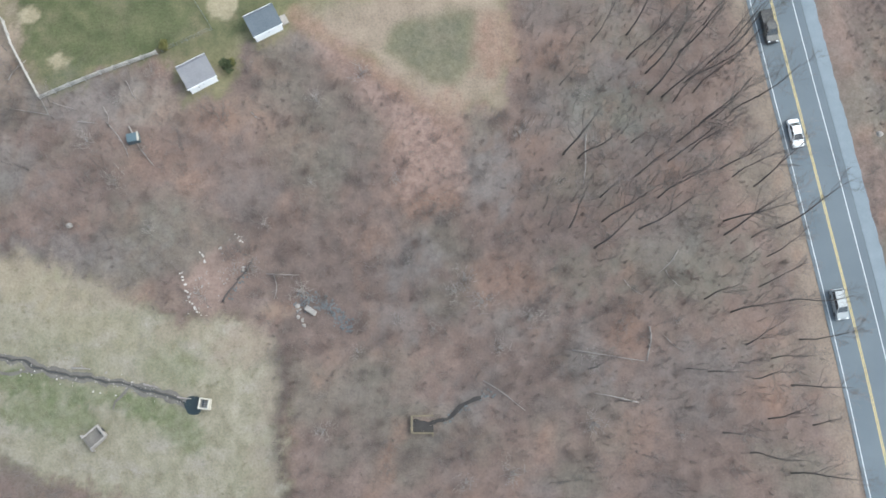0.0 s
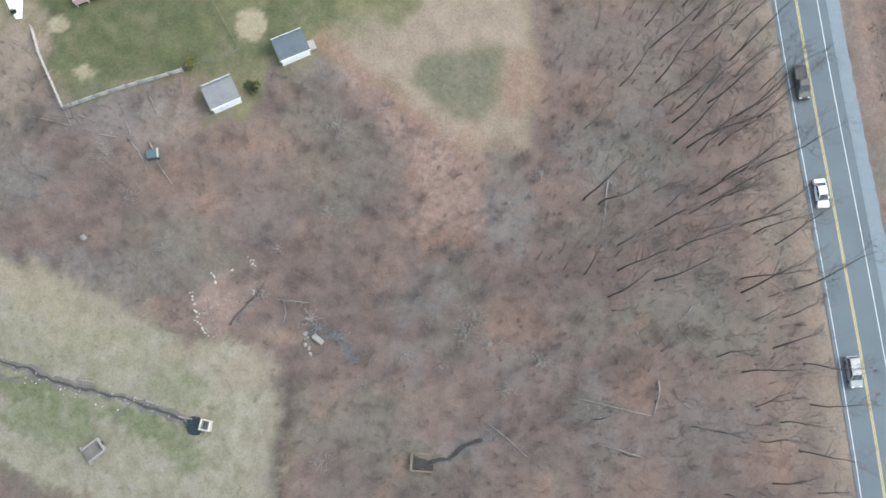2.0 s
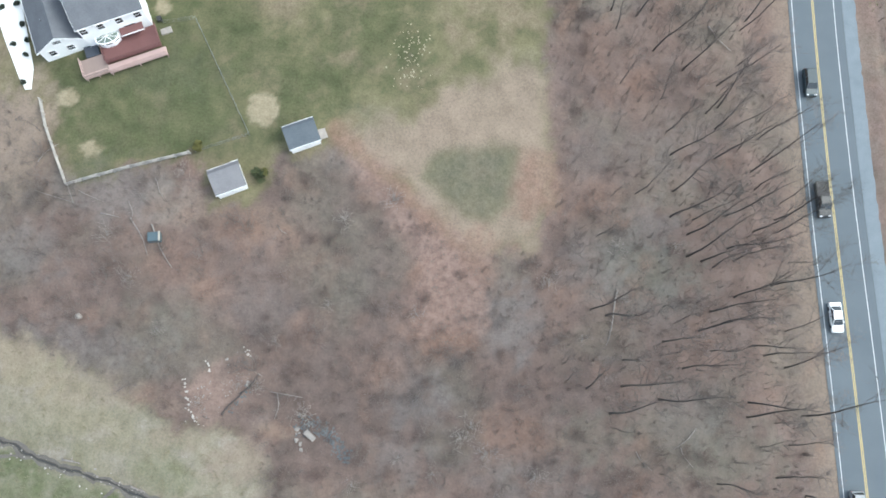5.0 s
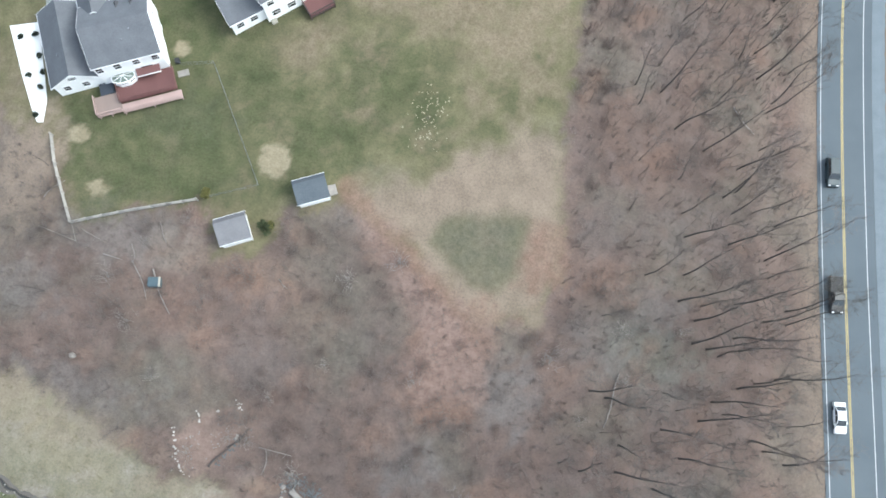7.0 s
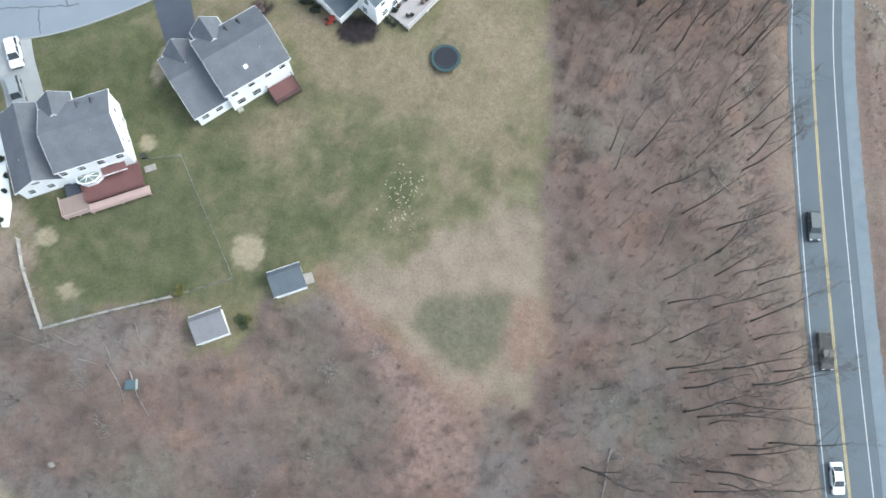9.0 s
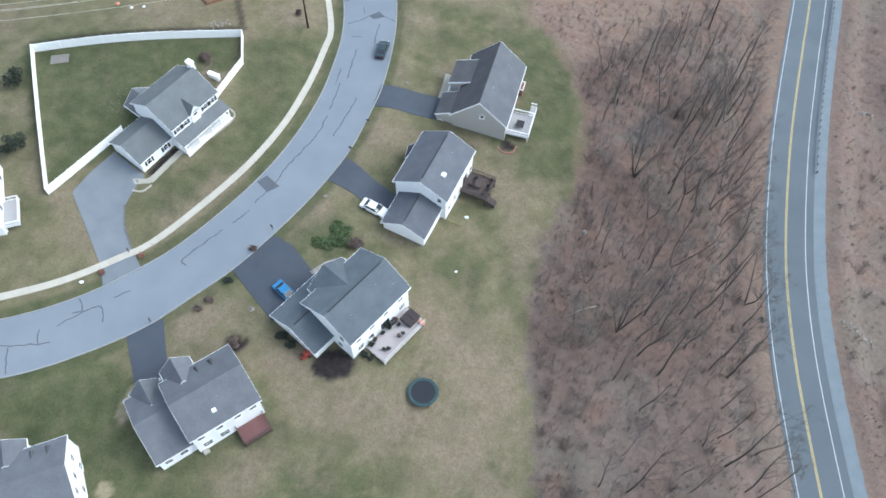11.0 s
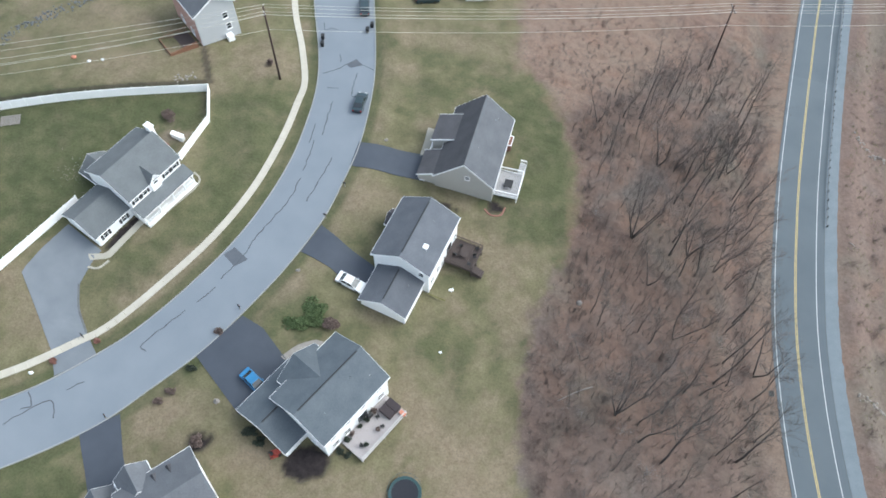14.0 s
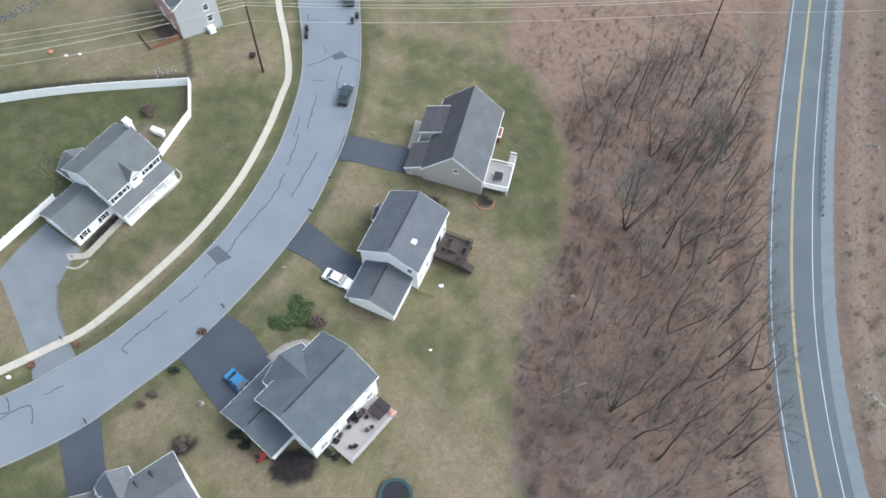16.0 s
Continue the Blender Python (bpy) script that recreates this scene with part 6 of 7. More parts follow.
rod("top_ring", [(2.3 * math.cos(a), 2.3 * math.sin(a), 2.6) for a in np.linspace(0, 6.2832, 33)], 0.025, PAD_TEAL, tr, 5)

mower = thing("lawn_mower", pose(-28.5, 102.9, gz(-28.5, 102.9), 0, 0, 30), "red riding mower beside the garage corner", "mower")
part("hood", bevelled((0.0, -0.35, 0.35, 0.9, 0.35, 0.85), 0.1), RED_PLASTIC, mower)
part("deck", bevelled((-0.7, -0.6, 0.15, 0.4, 0.6, 0.35), 0.06), RED_PLASTIC, mower)
part("seat", bevelled((-0.6, -0.25, 0.55, -0.15, 0.25, 0.95), 0.08), BLACK, mower)
for sx in (-0.55, 0.6):
    for sy in (-0.45, 0.45):
        bm = bmesh.new()
        bmesh.ops.create_cone(bm, cap_ends=True, segments=14, radius1=0.22, radius2=0.22, depth=0.18, matrix=pose(0, 0, 0, 90))
        part("wheel", bm, RUBBER, mower).location = (sx, sy, 0.22)

bin_ = thing("storage_box", pose(-47.5, 44.6, gz(-47.5, 44.6), 0, 0, 12), "teal box with a pale lid edge in the brush", "storage box")
part("body", bevelled((-0.9, -0.7, -0.2, 0.9, 0.7, 1.0), 0.05), TEAL, bin_)
part("lid", bevelled((0.7, -0.75, 0.95, 1.0, 0.75, 1.1), 0.03), CONCRETE, bin_, "pale lid edge")


def log(x0, y0, x1, y1, r, label="fallen bleached tree trunk on the forest floor", mat=None, name="fallen_log"):
    n = 6
    ps = []
    for i in range(n):
        t = i / (n - 1)
        x, y = x0 + (x1 - x0) * t + 0.25 * math.sin(5 * t + x0), y0 + (y1 - y0) * t
        ps.append(Vector((x, y, gz(x, y) + r + 0.12)))
    vs, fs = [], []
    tube(vs, fs, ps, [r * (1 - 0.55 * i / (n - 1)) for i in range(n)], 7)
    for i in (2, 3, 4):
        tube(vs, fs, [ps[i], ps[i] + Vector((0.8 * math.sin(i * 2 + x0), 0.8 * math.cos(i + y0), 0.5))], [r * 0.4, r * 0.1], 4)
    tagged(raw(name, vs, fs, mat or LOGWOOD, None, "", True), label, "log", "fallen logs")


for a in [(23.0, 46.4, 21.8, 37.9, 0.13), (19.3, 12.4, 30.4, 10.6, 0.12), (31.2, 15.8, 30.9, 10.6, 0.15), (33.4, 91.9, 37.6, 88.3, 0.13), (33, 14.5, 36.2, 12.0, 0.1), (62, 157.2, 63.1, 156.2, 0.12), (-26.2, 24.5, -26.2, 20.6, 0.1), (-27.4, 24.5, -22.6, 24.3, 0.1), (15.5, 120.5, 10.0, 117.3, 0.13), (-48.5, 46.5, -44.6, 40.6, 0.12), (29.5, 4.5, 22.5, 6.0, 0.12), (6, 8, 12.6, 3.4, 0.09), (-56.0, 47.0, -52.6, 46.8, 0.09), (-51.3, 47.0, -48.1, 41.9, 0.09), (-49.0, 53.4, -46.6, 50.1, 0.07), (-30.1, 49.1, -28.3, 48.0, 0.08)]:
    log(*a)


for a in [(-34.2, 20.2, -31.6, 24.2, 0.16), (-31.9, 23.6, -29.3, 26.9, 0.14)]:
    log(*a, label="dark rotting log along the edge of the clearing", mat=BARK)
for a in [(-51.8, 49.4, -51.3, 46.8, 0.07), (-66.6, 53.3, -64.1, 56.3, 0.08), (-59.6, 49.9, -56.0, 48.7, 0.07), (36.5, 27.5, 33.2, 24.0, 0.09), (34.0, 24.5, 36.0, 21.8, 0.08), (27.5, 23.0, 30.0, 20.6, 0.07)]:
    log(*a, label="bleached dead branch lying in the brush")


# ---- stones, culverts and the stream ----
def stones(name, label, places, size, mat, seed, category="rock pile"):
    r = random.Random(seed)
    g = thing(name, Matrix(), label, category)
    for x, y in places:
        s = size * r.uniform(0.5, 1.3)
        ob = part("stone", lump(s * r.uniform(0.8, 1.3), s, s * 0.7, r.randint(0, 99), 0.35, 1), mat, g)
        ob.location = (x, y, gz(x, y) + s * 0.3)
        ob.rotation_euler = (0, 0, r.uniform(0, 6.28))


R = random.Random(5)


def along(points, n, spread):
    e = even(points, n)
    return [(x + R.gauss(0, spread), y + R.gauss(0, spread)) for x, y in e]


stones("rock_pile", "heap of blue-grey boulders at the meadow's corner", along([(-22.8, 19.9), (-21.2, 20.6), (-18.0, 19.7), (-16.6, 18.2), (-14.6, 15.9)], 230, 0.6), 0.17, STONE, 1)
stones("rock_pile", "short row of pale stones at the meadow's corner", along([(-22.8, 19.4), (-22.2, 17.6), (-21.6, 16.4)], 9, 0.15), 0.3, STONE_PALE, 2)
stones("stone_ring", "broken ring of bleached stones round a leaf-strewn clearing", along([(-40.5, 24.6), (-39.9, 22.4), (-39.0, 19.9), (-37.8, 18.3), (-36.9, 18.0)], 22, 0.2) + along([(-37.6, 27.6), (-37.1, 26.4)], 5, 0.15) + along([(-34.8, 28.4), (-34.2, 28.0)], 4, 0.2) + along([(-32.2, 30.2), (-31.2, 29.2)], 9, 0.3) + along([(-31.1, 25.6), (-31.0, 25.0)], 4, 0.15), 0.17, STONE_WHITE, 3)
stones("rubble", "loose pale rubble strewn over the clearing", along([(-38.2, 20.5), (-36.0, 24), (-33.2, 24.5), (-32, 28.5)], 60, 1.3), 0.11, STONE_PALE, 13)
stones("stone_row", "dark stones along the edge of the clearing", along([(-30.8, 25.5), (-31.6, 23.2), (-33.5, 20.8)], 30, 0.3), 0.16, STONE, 4)
stones("rock_chute", "white riprap stones down the bank below the highway", along([(67.8, 184.8), (70.4, 182.8), (74.8, 181.8)], 34, 0.45), 0.26, STONE_PALE, 6)
stones("rock_chute", "white riprap stones down the bank beside the shoulder", along([(59.6, 127.6), (62.2, 126.6), (65.2, 126.0)], 30, 0.4), 0.26, STONE_PALE, 7)
stones("rock_pile", "loose tan-grey stones along the stream", along([(-76, 13.8), (-69, 12.2), (-60.3, 9.7), (-51.4, 8.3), (-44.4, 6.5), (-40.5, 5.2)], 120, 0.5), 0.17, STONE_PALE, 8)
stones("rock_pile", "loose pale stones along the stream", along([(-64, 10), (-57.3, 8.2), (-51.4, 7.6), (-44.4, 6.0)], 26, 0.8), 0.15, STONE_WHITE, 18)
stones("rock_pile", "pale rubble on the lawn beside the fence", along([(-60.2, 165.2), (-57.6, 166.6)], 22, 0.45), 0.2, STONE_PALE, 9)
stones("rock_pile", "mossy stones below the culvert outlet", along([(0.2, 2.0), (3.4, 4.4), (8, 6.6)], 34, 0.5), 0.2, STONE, 10)
slab_ = tagged(part("stone_slab", bevelled((-0.95, -0.4, -0.3, 0.95, 0.4, 0.45), 0.06), STONE_PALE), "long pale stone slab lying on the boulders", "stone slab")
slab_.matrix_world = pose(-20.7, 18.9, gz(-20.7, 18.9) + 0.1, 4, 3, -32)
boulder = tagged(part("boulder", lump(0.5, 0.42, 0.36, 5), STONE_PALE), "pale boulder at the wood's edge", "boulder")
boulder.location = (12.9, 134.2, gz(12.9, 134.2) + 0.2)
boulder = tagged(part("boulder", lump(0.6, 0.45, 0.36, 9), STONE_PALE), "pale boulder in the brush", "boulder")
boulder.location = (-57.6, 31.7, gz(-57.6, 31.7) + 0.2)
boulder = tagged(part("boulder", lump(0.6, 0.5, 0.4, 3), STONE_PALE), "pale boulder on the bank by the highway", "boulder")
boulder.location = (71.5, 47.5, gz(71.5, 47.5) + 0.2)


def ribbon(name, points, w, mat, label, category, dz=0.06):
    ln = curve(points, 0.5)
    ww = w * (0.75 + 0.45 * wave(ln[:, 0], ln[:, 1], 3.5, 41))[:, None]
    ln = ln + 0.35 * np.stack([wave(ln[:, 0], ln[:, 1], 5, 42), wave(ln[:, 0], ln[:, 1], 5, 43)], -1)
    n = offset(ln, 1.0) - ln
    loft(name, ln - n * ww, ln + n * ww, 3, dz, mat, label, category)


ribbon("stream_bed", [(-51.6, 4.2), (-51.0, 5.3), (-49.6, 6.6), (-48.4, 7.6)], 0.22, SILT, "muddy run from the culvert to the stream", "stream bed", 0.15)
ribbon("stream_bed", [(-73.5, 13.2), (-70.5, 10.6), (-67.0, 9.6), (-63.4, 10.6)], 0.28, SILT, "muddy side channel of the stream", "stream bed", 0.15)
for a in ((-41.5, 5.9, -39.4, 5.6), (-57.5, 10.4, -54.6, 10.2), (-46.4, 7.9, -44.4, 7.3)):
    log(*a, 0.16, "pale log lying beside the stream")
ribbon("stream_bed", [(-78, 14.2), (-69.2, 12.1), (-64.8, 11.2), (-60.3, 9.7), (-51.4, 8.3), (-44.4, 6.6), (-39.6, 4.9)], 0.95, SILT, "brown muddy banks of the stream through the meadow", "stream bed", 0.14)
ribbon("stream_bed", [(-78, 14.2), (-69.2, 12.1), (-64.8, 11.2), (-60.3, 9.7), (-51.4, 8.3), (-44.4, 6.6), (-39.6, 4.9)], 0.32, SILT_MID, "dark muddy stream bed through the meadow", "stream bed", 0.17)
ribbon("stream_water", [(-78, 14.2), (-69.2, 12.1), (-64.8, 11.2), (-60.3, 9.7), (-51.4, 8.3), (-44.4, 6.6), (-39.6, 4.9)], 0.1, WATER, "thin dark stream through the meadow", "water", 0.19)
ribbon("stream_water", [(-2.0, 1.6), (0.5, 2.5), (3.0, 4.2), (5.5, 5.4)], 0.38, SILT_DARK, "dark water running from the culvert", "water", 0.2)


def culvert(x, y, turn, w, l, mat, label, apron):
    c = thing("culvert_headwall", pose(x, y, gz(x, y), 0, 0, turn), label, "culvert")
    part("headwall", bevelled((-0.2, -w / 2, -0.6, 0.15, w / 2, 0.75), 0.03), mat, c)
    for s in (-1, 1):
        part("wing_wall", bevelled((0.15, s * w / 2 - 0.12, -0.6, l, s * w / 2 + 0.12, 0.55), 0.03), mat, c)
        part("wing_end", bevelled((l - 0.2, s * w / 2 + (0.12 if s > 0 else -0.5), -0.6, l, s * w / 2 + (0.5 if s > 0 else -0.12), 0.5), 0.02), mat, c)
    part("apron", boxes((0.15, -w / 2 + 0.12, -0.3, l, w / 2 - 0.12, 0.22)), apron, c, "silted concrete apron")
    rod("pipe", [(-0.3, 0, 0.25), (0.35, 0, 0.25)], 0.4, BLACK, c, 16, "dark culvert pipe mouth")
    return c


culvert(-5.0, 1.5, 0, 2.6, 3.3, TIMBER, "tan timber-sided culvert outlet in the woods", SILT_DARK)
culvert(-53.3, 0.9, 222, 2.2, 3.0, STONE_PALE, "weathered concrete culvert headwall in the meadow", SILT)
inlet = thing("drain_inlet", pose(-36.9, 4.8, gz(-36.9, 4.8), 0, 0, -8), "white concrete drain box beside a dark scour hole", "drain inlet")
part("box", boxes((-0.8, -0.85, -0.5, -0.6, 0.85, 1.5), (0.6, -0.85, -0.5, 0.8, 0.85, 1.5), (-0.6, -0.85, -0.5, 0.6, -0.65, 1.5), (-0.6, 0.65, -0.5, 0.6, 0.85, 1.5)), SIDEWALK, inlet)
part("grate", boxes(*[(-0.6, -0.6 + 0.3 * i, 1.2, 0.6, -0.5 + 0.3 * i, 1.26) for i in range(4)]), GALV, inlet)
pool = bmesh.new()
ring = [pool.verts.new((-38.8 + 1.5 * math.cos(a) * (1 + 0.15 * math.sin(3 * a)), 4.6 + 1.6 * math.sin(a) * (1 + 0.1 * math.cos(2 * a)), 0)) for a in np.linspace(0, 6.2832, 29)[:-1]]
for v in ring:
    v.co.z = gz(v.co.x, v.co.y) + 0.22
pool.faces.new(ring)
tagged(part("scour_pool", pool, DEEP), "dark water in a scour hole by the drain box", "water", kind="structure")
drain = thing("storm_drain", pose(45.4, 126.1, gz(45.4, 126.1)), "dark storm drain box on the verge of the highway", "drain")
part("frame", bevelled((-0.4, -0.45, -0.3, 0.4, 0.45, 0.2), 0.03), STONE, drain)
part("grate", boxes(*[(-0.25, -0.4 + 0.16 * i, 0.2, 0.3, -0.32 + 0.16 * i, 0.24) for i in range(6)], (-0.3, -0.42, 0.17, 0.32, 0.42, 0.205)), BLACK, drain)


# ---- guardrail along the outer bend ----
sel = (HIGHWAY[:, 1] > 160) & (HIGHWAY[:, 1] < 262)
gl = offset(HIGHWAY, 5.15)[sel]
gr = thing("guardrail", Matrix(), "galvanised steel guardrail on dark posts along the highway", "guardrail")
gh = land(gl[:, 0], gl[:, 1])
prof = [(0.0, 0.42), (0.06, 0.47), (0.0, 0.55), (0.0, 0.6), (0.06, 0.68), (0.0, 0.74)]
vs = [(*(offset(gl, q)[i]), float(gh[i]) + z) for q, z in prof for i in range(len(gl))]
m_ = len(gl)
raw("rail", vs, [(k * m_ + i, k * m_ + i + 1, (k + 1) * m_ + i + 1, (k + 1) * m_ + i) for k in range(5) for i in range(m_ - 1)], GALV, gr)
for i in range(0, m_, 2):
    part("post", boxes((-0.09, -0.09, -0.3, 0.09, 0.09, 0.7)), BLACK, gr).location = (*offset(gl, 0.16)[i], float(gh[i]))


# ---- kerbside things ----
def mailbox(x, y, turn, mat=BLACK, label="black mailbox on a wooden post at the kerb"):
    m = thing("mailbox", pose(x, y, gz(x, y), 0, 0, turn), label, "mailbox", "mailboxes along the street")
    part("post", boxes((-0.06, -0.06, -0.2, 0.06, 0.06, 1.05)), WOOD_OLD, m)
    bm = bmesh.new()
    sect = [(-0.1, 1.05), (0.1, 1.05), (0.1, 1.2)] + [(0.1 * math.cos(a), 1.2 + 0.1 * math.sin(a)) for a in np.linspace(0.3, 2.84, 6)] + [(-0.1, 1.2)]
    r = [[bm.verts.new((px, py, pz)) for px, pz in sect] for py in (-0.28, 0.28)]
    n = len(sect)
    for i in range(n):
        bm.faces.new((r[0][i], r[0][(i + 1) % n], r[1][(i + 1) % n], r[1][i]))
    bm.faces.new(list(reversed(r[0])))
    bm.faces.new(r[1])
    part("box", bm, mat, m)
    part("flag", boxes((0.1, -0.1, 1.2, 0.12, 0.15, 1.25)), RED_PLASTIC, m)


for x, y, t in ((-38.4, 123.6, 52), (-28.9, 141.3, 68), (-27.0, 147.9, 78), (-52.9, 104.9, 42), (-60.3, 116.4, -130)):
    mailbox(x, y, t)
planter = thing("stone_planter", pose(-38.3, 109.2, gz(-38.3, 109.2)), "small pale lamp post base beside the driveway", "garden ornament")
part("base", lump(0.45, 0.4, 0.35, 12), STONE_PALE, planter)
part("cap", bevelled((-0.12, -0.12, 0.2, 0.12, 0.12, 0.9), 0.03), WOOD_OLD, planter)


def trash_can(x, y, label="black wheeled rubbish bin at the kerb"):
    b = thing("wheeled_bin", pose(x, y, gz(x, y) + 0.06), label, "rubbish bin", "wheeled bins")
    vs = [(-0.24, -0.28, 0), (0.24, -0.28, 0), (0.24, 0.28, 0), (-0.24, 0.28, 0), (-0.3, -0.36, 1.0), (0.3, -0.36, 1.0), (0.3, 0.36, 1.0), (-0.3, 0.36, 1.0)]
    raw("body", vs, [(3, 2, 1, 0), (4, 5, 6, 7), (0, 1, 5, 4), (1, 2, 6, 5), (2, 3, 7, 6), (3, 0, 4, 7)], BLACK, b)
    part("lid", bevelled((-0.33, -0.4, 1.0, 0.33, 0.4, 1.1), 0.04), BLACK, b)


for x, y in ((-37.6, 181.9), (-37.3, 180.0), (-29.0, 186.3), (-29.6, 184.8)):
    trash_can(x, y)

for x, y, s, mt, lb in ((-7.5, 132.3, 0.32, TRIM, "white garden ornament lying on the lawn"), (-7.9, 121.6, 0.2, TRIM, "small white object on the lawn"), (-65.8, 110.0, 0.3, TRIM, "small white object on the verge by the street"), (-78.3, 166.4, 0.4, ORANGE_T, "orange and white toy on the lawn"), (-75.4, 165.9, 0.28, TRIM, "white toy on the lawn"), (-73.3, 166.7, 0.25, TRIM, "white toy on the lawn"), (-31.2, 131.2, 0.3, STONE_PALE, "pale landscaping stone beside the driveway"), (-21.9, 158.8, 0.3, STONE_PALE, "pale edging stones round a sapling")):
    t_ = thing("garden_object", pose(x, y, gz(x, y)), lb, "garden object")
    part("body", lump(s * 1.3, s * 0.8, s * 0.7, 3), mt, t_).location = (0, 0, s * 0.4)
    part("top", lump(s * 0.5, s * 0.5, s * 0.5, 8), mt, t_).location = (s * 0.7, 0.1, s * 0.7)

pf = thing("paved_pad", pose(-83.6, 151.2, gz(-83.6, 151.2), 0, 0, 17), "weathered pallet lying in the fenced yard", "pallet")
for i in range(7):
    part("board", boxes((-1.6, -1.0 + i * 0.3, 0.1, 1.6, -0.78 + i * 0.3, 0.16)), WOOD_OLD, pf)
for xx in (-1.4, 0, 1.3):
    part("bearer", boxes((xx, -1.0, -0.05, xx + 0.12, 1.02, 0.1)), WOOD_OLD, pf)
tb = thing("deck_table", hD.matrix_world @ pose(2.6, -7.2, 0.87), "dark patio table with red cushions round it", "table")
part("top", bevelled((-0.9, -0.6, 0.68, 0.9, 0.6, 0.74), 0.03), DECK_BROWN, tb)
for sx in (-0.75, 0.75):
    for sy in (-0.45, 0.45):
        part("leg", boxes((sx - 0.04, sy - 0.04, 0, sx + 0.04, sy + 0.04, 0.68)), DECK_BROWN, tb)
tb = thing("deck_table", hE.matrix_world @ pose(-3.9, -7.0, 1.3), "dark square patio table on the pale deck", "table")
part("top", bevelled((-0.8, -0.7, 0.68, 0.8, 0.7, 0.74), 0.03), BLACK, tb)
for sx in (-0.65, 0.65):
    for sy in (-0.55, 0.55):
        part("leg", boxes((sx - 0.04, sy - 0.04, 0, sx + 0.04, sy + 0.04, 0.68)), BLACK, tb)


def chair(h, x, y, z, turn, mat=BLACK):
    c = thing("patio_chair", h.matrix_world @ pose(x, y, z, 0, 0, turn), "dark patio chair on the grey deck", "chair", "patio chairs")
    part("seat", bevelled((-0.25, -0.25, 0.4, 0.25, 0.25, 0.46), 0.02, 1), mat, c)
    part("backrest", bevelled((-0.25, 0.2, 0.46, 0.25, 0.26, 0.95), 0.02, 1), mat, c)
    for sx in (-0.22, 0.22):
        for sy in (-0.22, 0.22):
            part("leg", boxes((sx - 0.02, sy - 0.02, 0, sx + 0.02, sy + 0.02, 0.4)), mat, c)


for x, y, t in ((-2.2, -7.6, 20), (1.7, -7.9, 80), (2.2, -6.4, 260)):
    chair(hC, x, y, 0.5, t)
gl_ = thing("grill", hC.matrix_world @ pose(1.6, -5.5, 0.5), "dark barbecue grill on the grey deck", "grill")
part("cart", bevelled((-0.45, -0.25, 0.0, 0.45, 0.25, 0.75), 0.03), BLACK, gl_)
part("lid", bevelled((-0.42, -0.27, 0.75, 0.42, 0.27, 1.1), 0.1), BLACK, gl_)
heater = thing("red_cushion_bench", hC.matrix_world @ pose(4.9, -8.75, 0.5), "orange-red cushioned bench on the grey deck", "bench")
part("seat", bevelled((-0.3, -0.5, 0.3, 0.3, 0.5, 0.5), 0.05), ORANGE_T, heater)
for sy in (-0.4, 0.4):
    part("leg", boxes((-0.25, sy - 0.05, 0, 0.25, sy + 0.05, 0.3)), WOOD_OLD, heater)

# a maroon covered shape on the deck; the tub body is made up
tub = thing("hot_tub", hC.matrix_world @ pose(4.2, -7.0, 0.5), "square box under a dark maroon cover on the grey deck", "hot tub")
part("shell", bevelled((-1.15, -1.0, 0.0, 1.15, 1.0, 0.8), 0.06), DECK_BROWN, tub)
part("cover", bevelled((-1.22, -1.07, 0.8, -0.01, 1.07, 0.93), 0.05), COVER, tub, "dark maroon padded cover")
part("cover", bevelled((0.01, -1.07, 0.8, 1.22, 1.07, 0.93), 0.05), COVER, tub, "dark maroon padded cover")
for i, (x, y, r) in enumerate(((-2.9, -5.5, 0.5), (-1.9, -5.4, 0.4), (0.9, -5.5, 0.5), (2.5, -5.4, 0.45), (-1.7, -8.0, 0.35), (0.9, -7.7, 0.3), (-0.4, -5.5, 0.3))):
    p = hC.matrix_world @ Vector((x, y, 0.5))
    leafy("potted_plant", p.x, p.y, r, r, 0.5, (SHRUB_DARK, TWIG)[i % 2], "dark potted plant on the grey deck", 60 + i, 180, z=p.z)
for i, (x, y) in enumerate(((-4.6, -5.7), (-4.3, -6.9))):
    p = hC.matrix_world @ Vector((x, y, 0))
    leafy("green_shrub", p.x, p.y, 0.6, 0.6, 0.5, SHRUB_DARK, "dark shrub beside the grey deck", 70 + i, 320)
# a closed box that stands in for a white leaning panel
bx = thing("garden_cabinet", pose(-55.9, 152.6, gz(-55.9, 152.6), 0, 0, -18), "white box standing in for a leaning panel beside the fence", "cabinet")
part("body", bevelled((-1.1, -0.36, -0.2, 1.1, 0.36, 1.0), 0.04), VINYL, bx)
part("lid", bevelled((-1.16, -0.42, 1.0, 1.16, 0.42, 1.1), 0.03), TRIM, bx)
leafy("dormant_shrub", -58.6, 156.2, 1.5, 1.2, 1.0, TWIG, "reddish-brown dormant shrub behind the chimney", 47, 900)
for i in range(5):
    chair(hD, (1.0, 1.8, 3.6, 4.2, 2.6)[i], (-8.6, -5.9, -6.1, -8.7, -8.9)[i], 0.85, i * 75)

# distant white outbuilding uphill
ob = thing("garage_building", pose(-10, 203, gz(-10, 203) - 0.2, 0, 0, 18), "white outbuilding with a charcoal roof uphill", "outbuilding")
block(ob, -3.2, 3.2, -2.4, 3.0, 2.4, 3.9, roof=SH_DARK)
garage_door(ob, "S", -2.4, 0.0, 2.6)


# ---- utility poles and wires ----
def utility_pole(x, y, turn, height=17.0):
    p = thing("utility_pole", pose(x, y, gz(x, y), 0, 0, turn), "dark creosoted wooden utility pole with crossarm", "utility pole", "utility poles")
    vs, fs = [], []
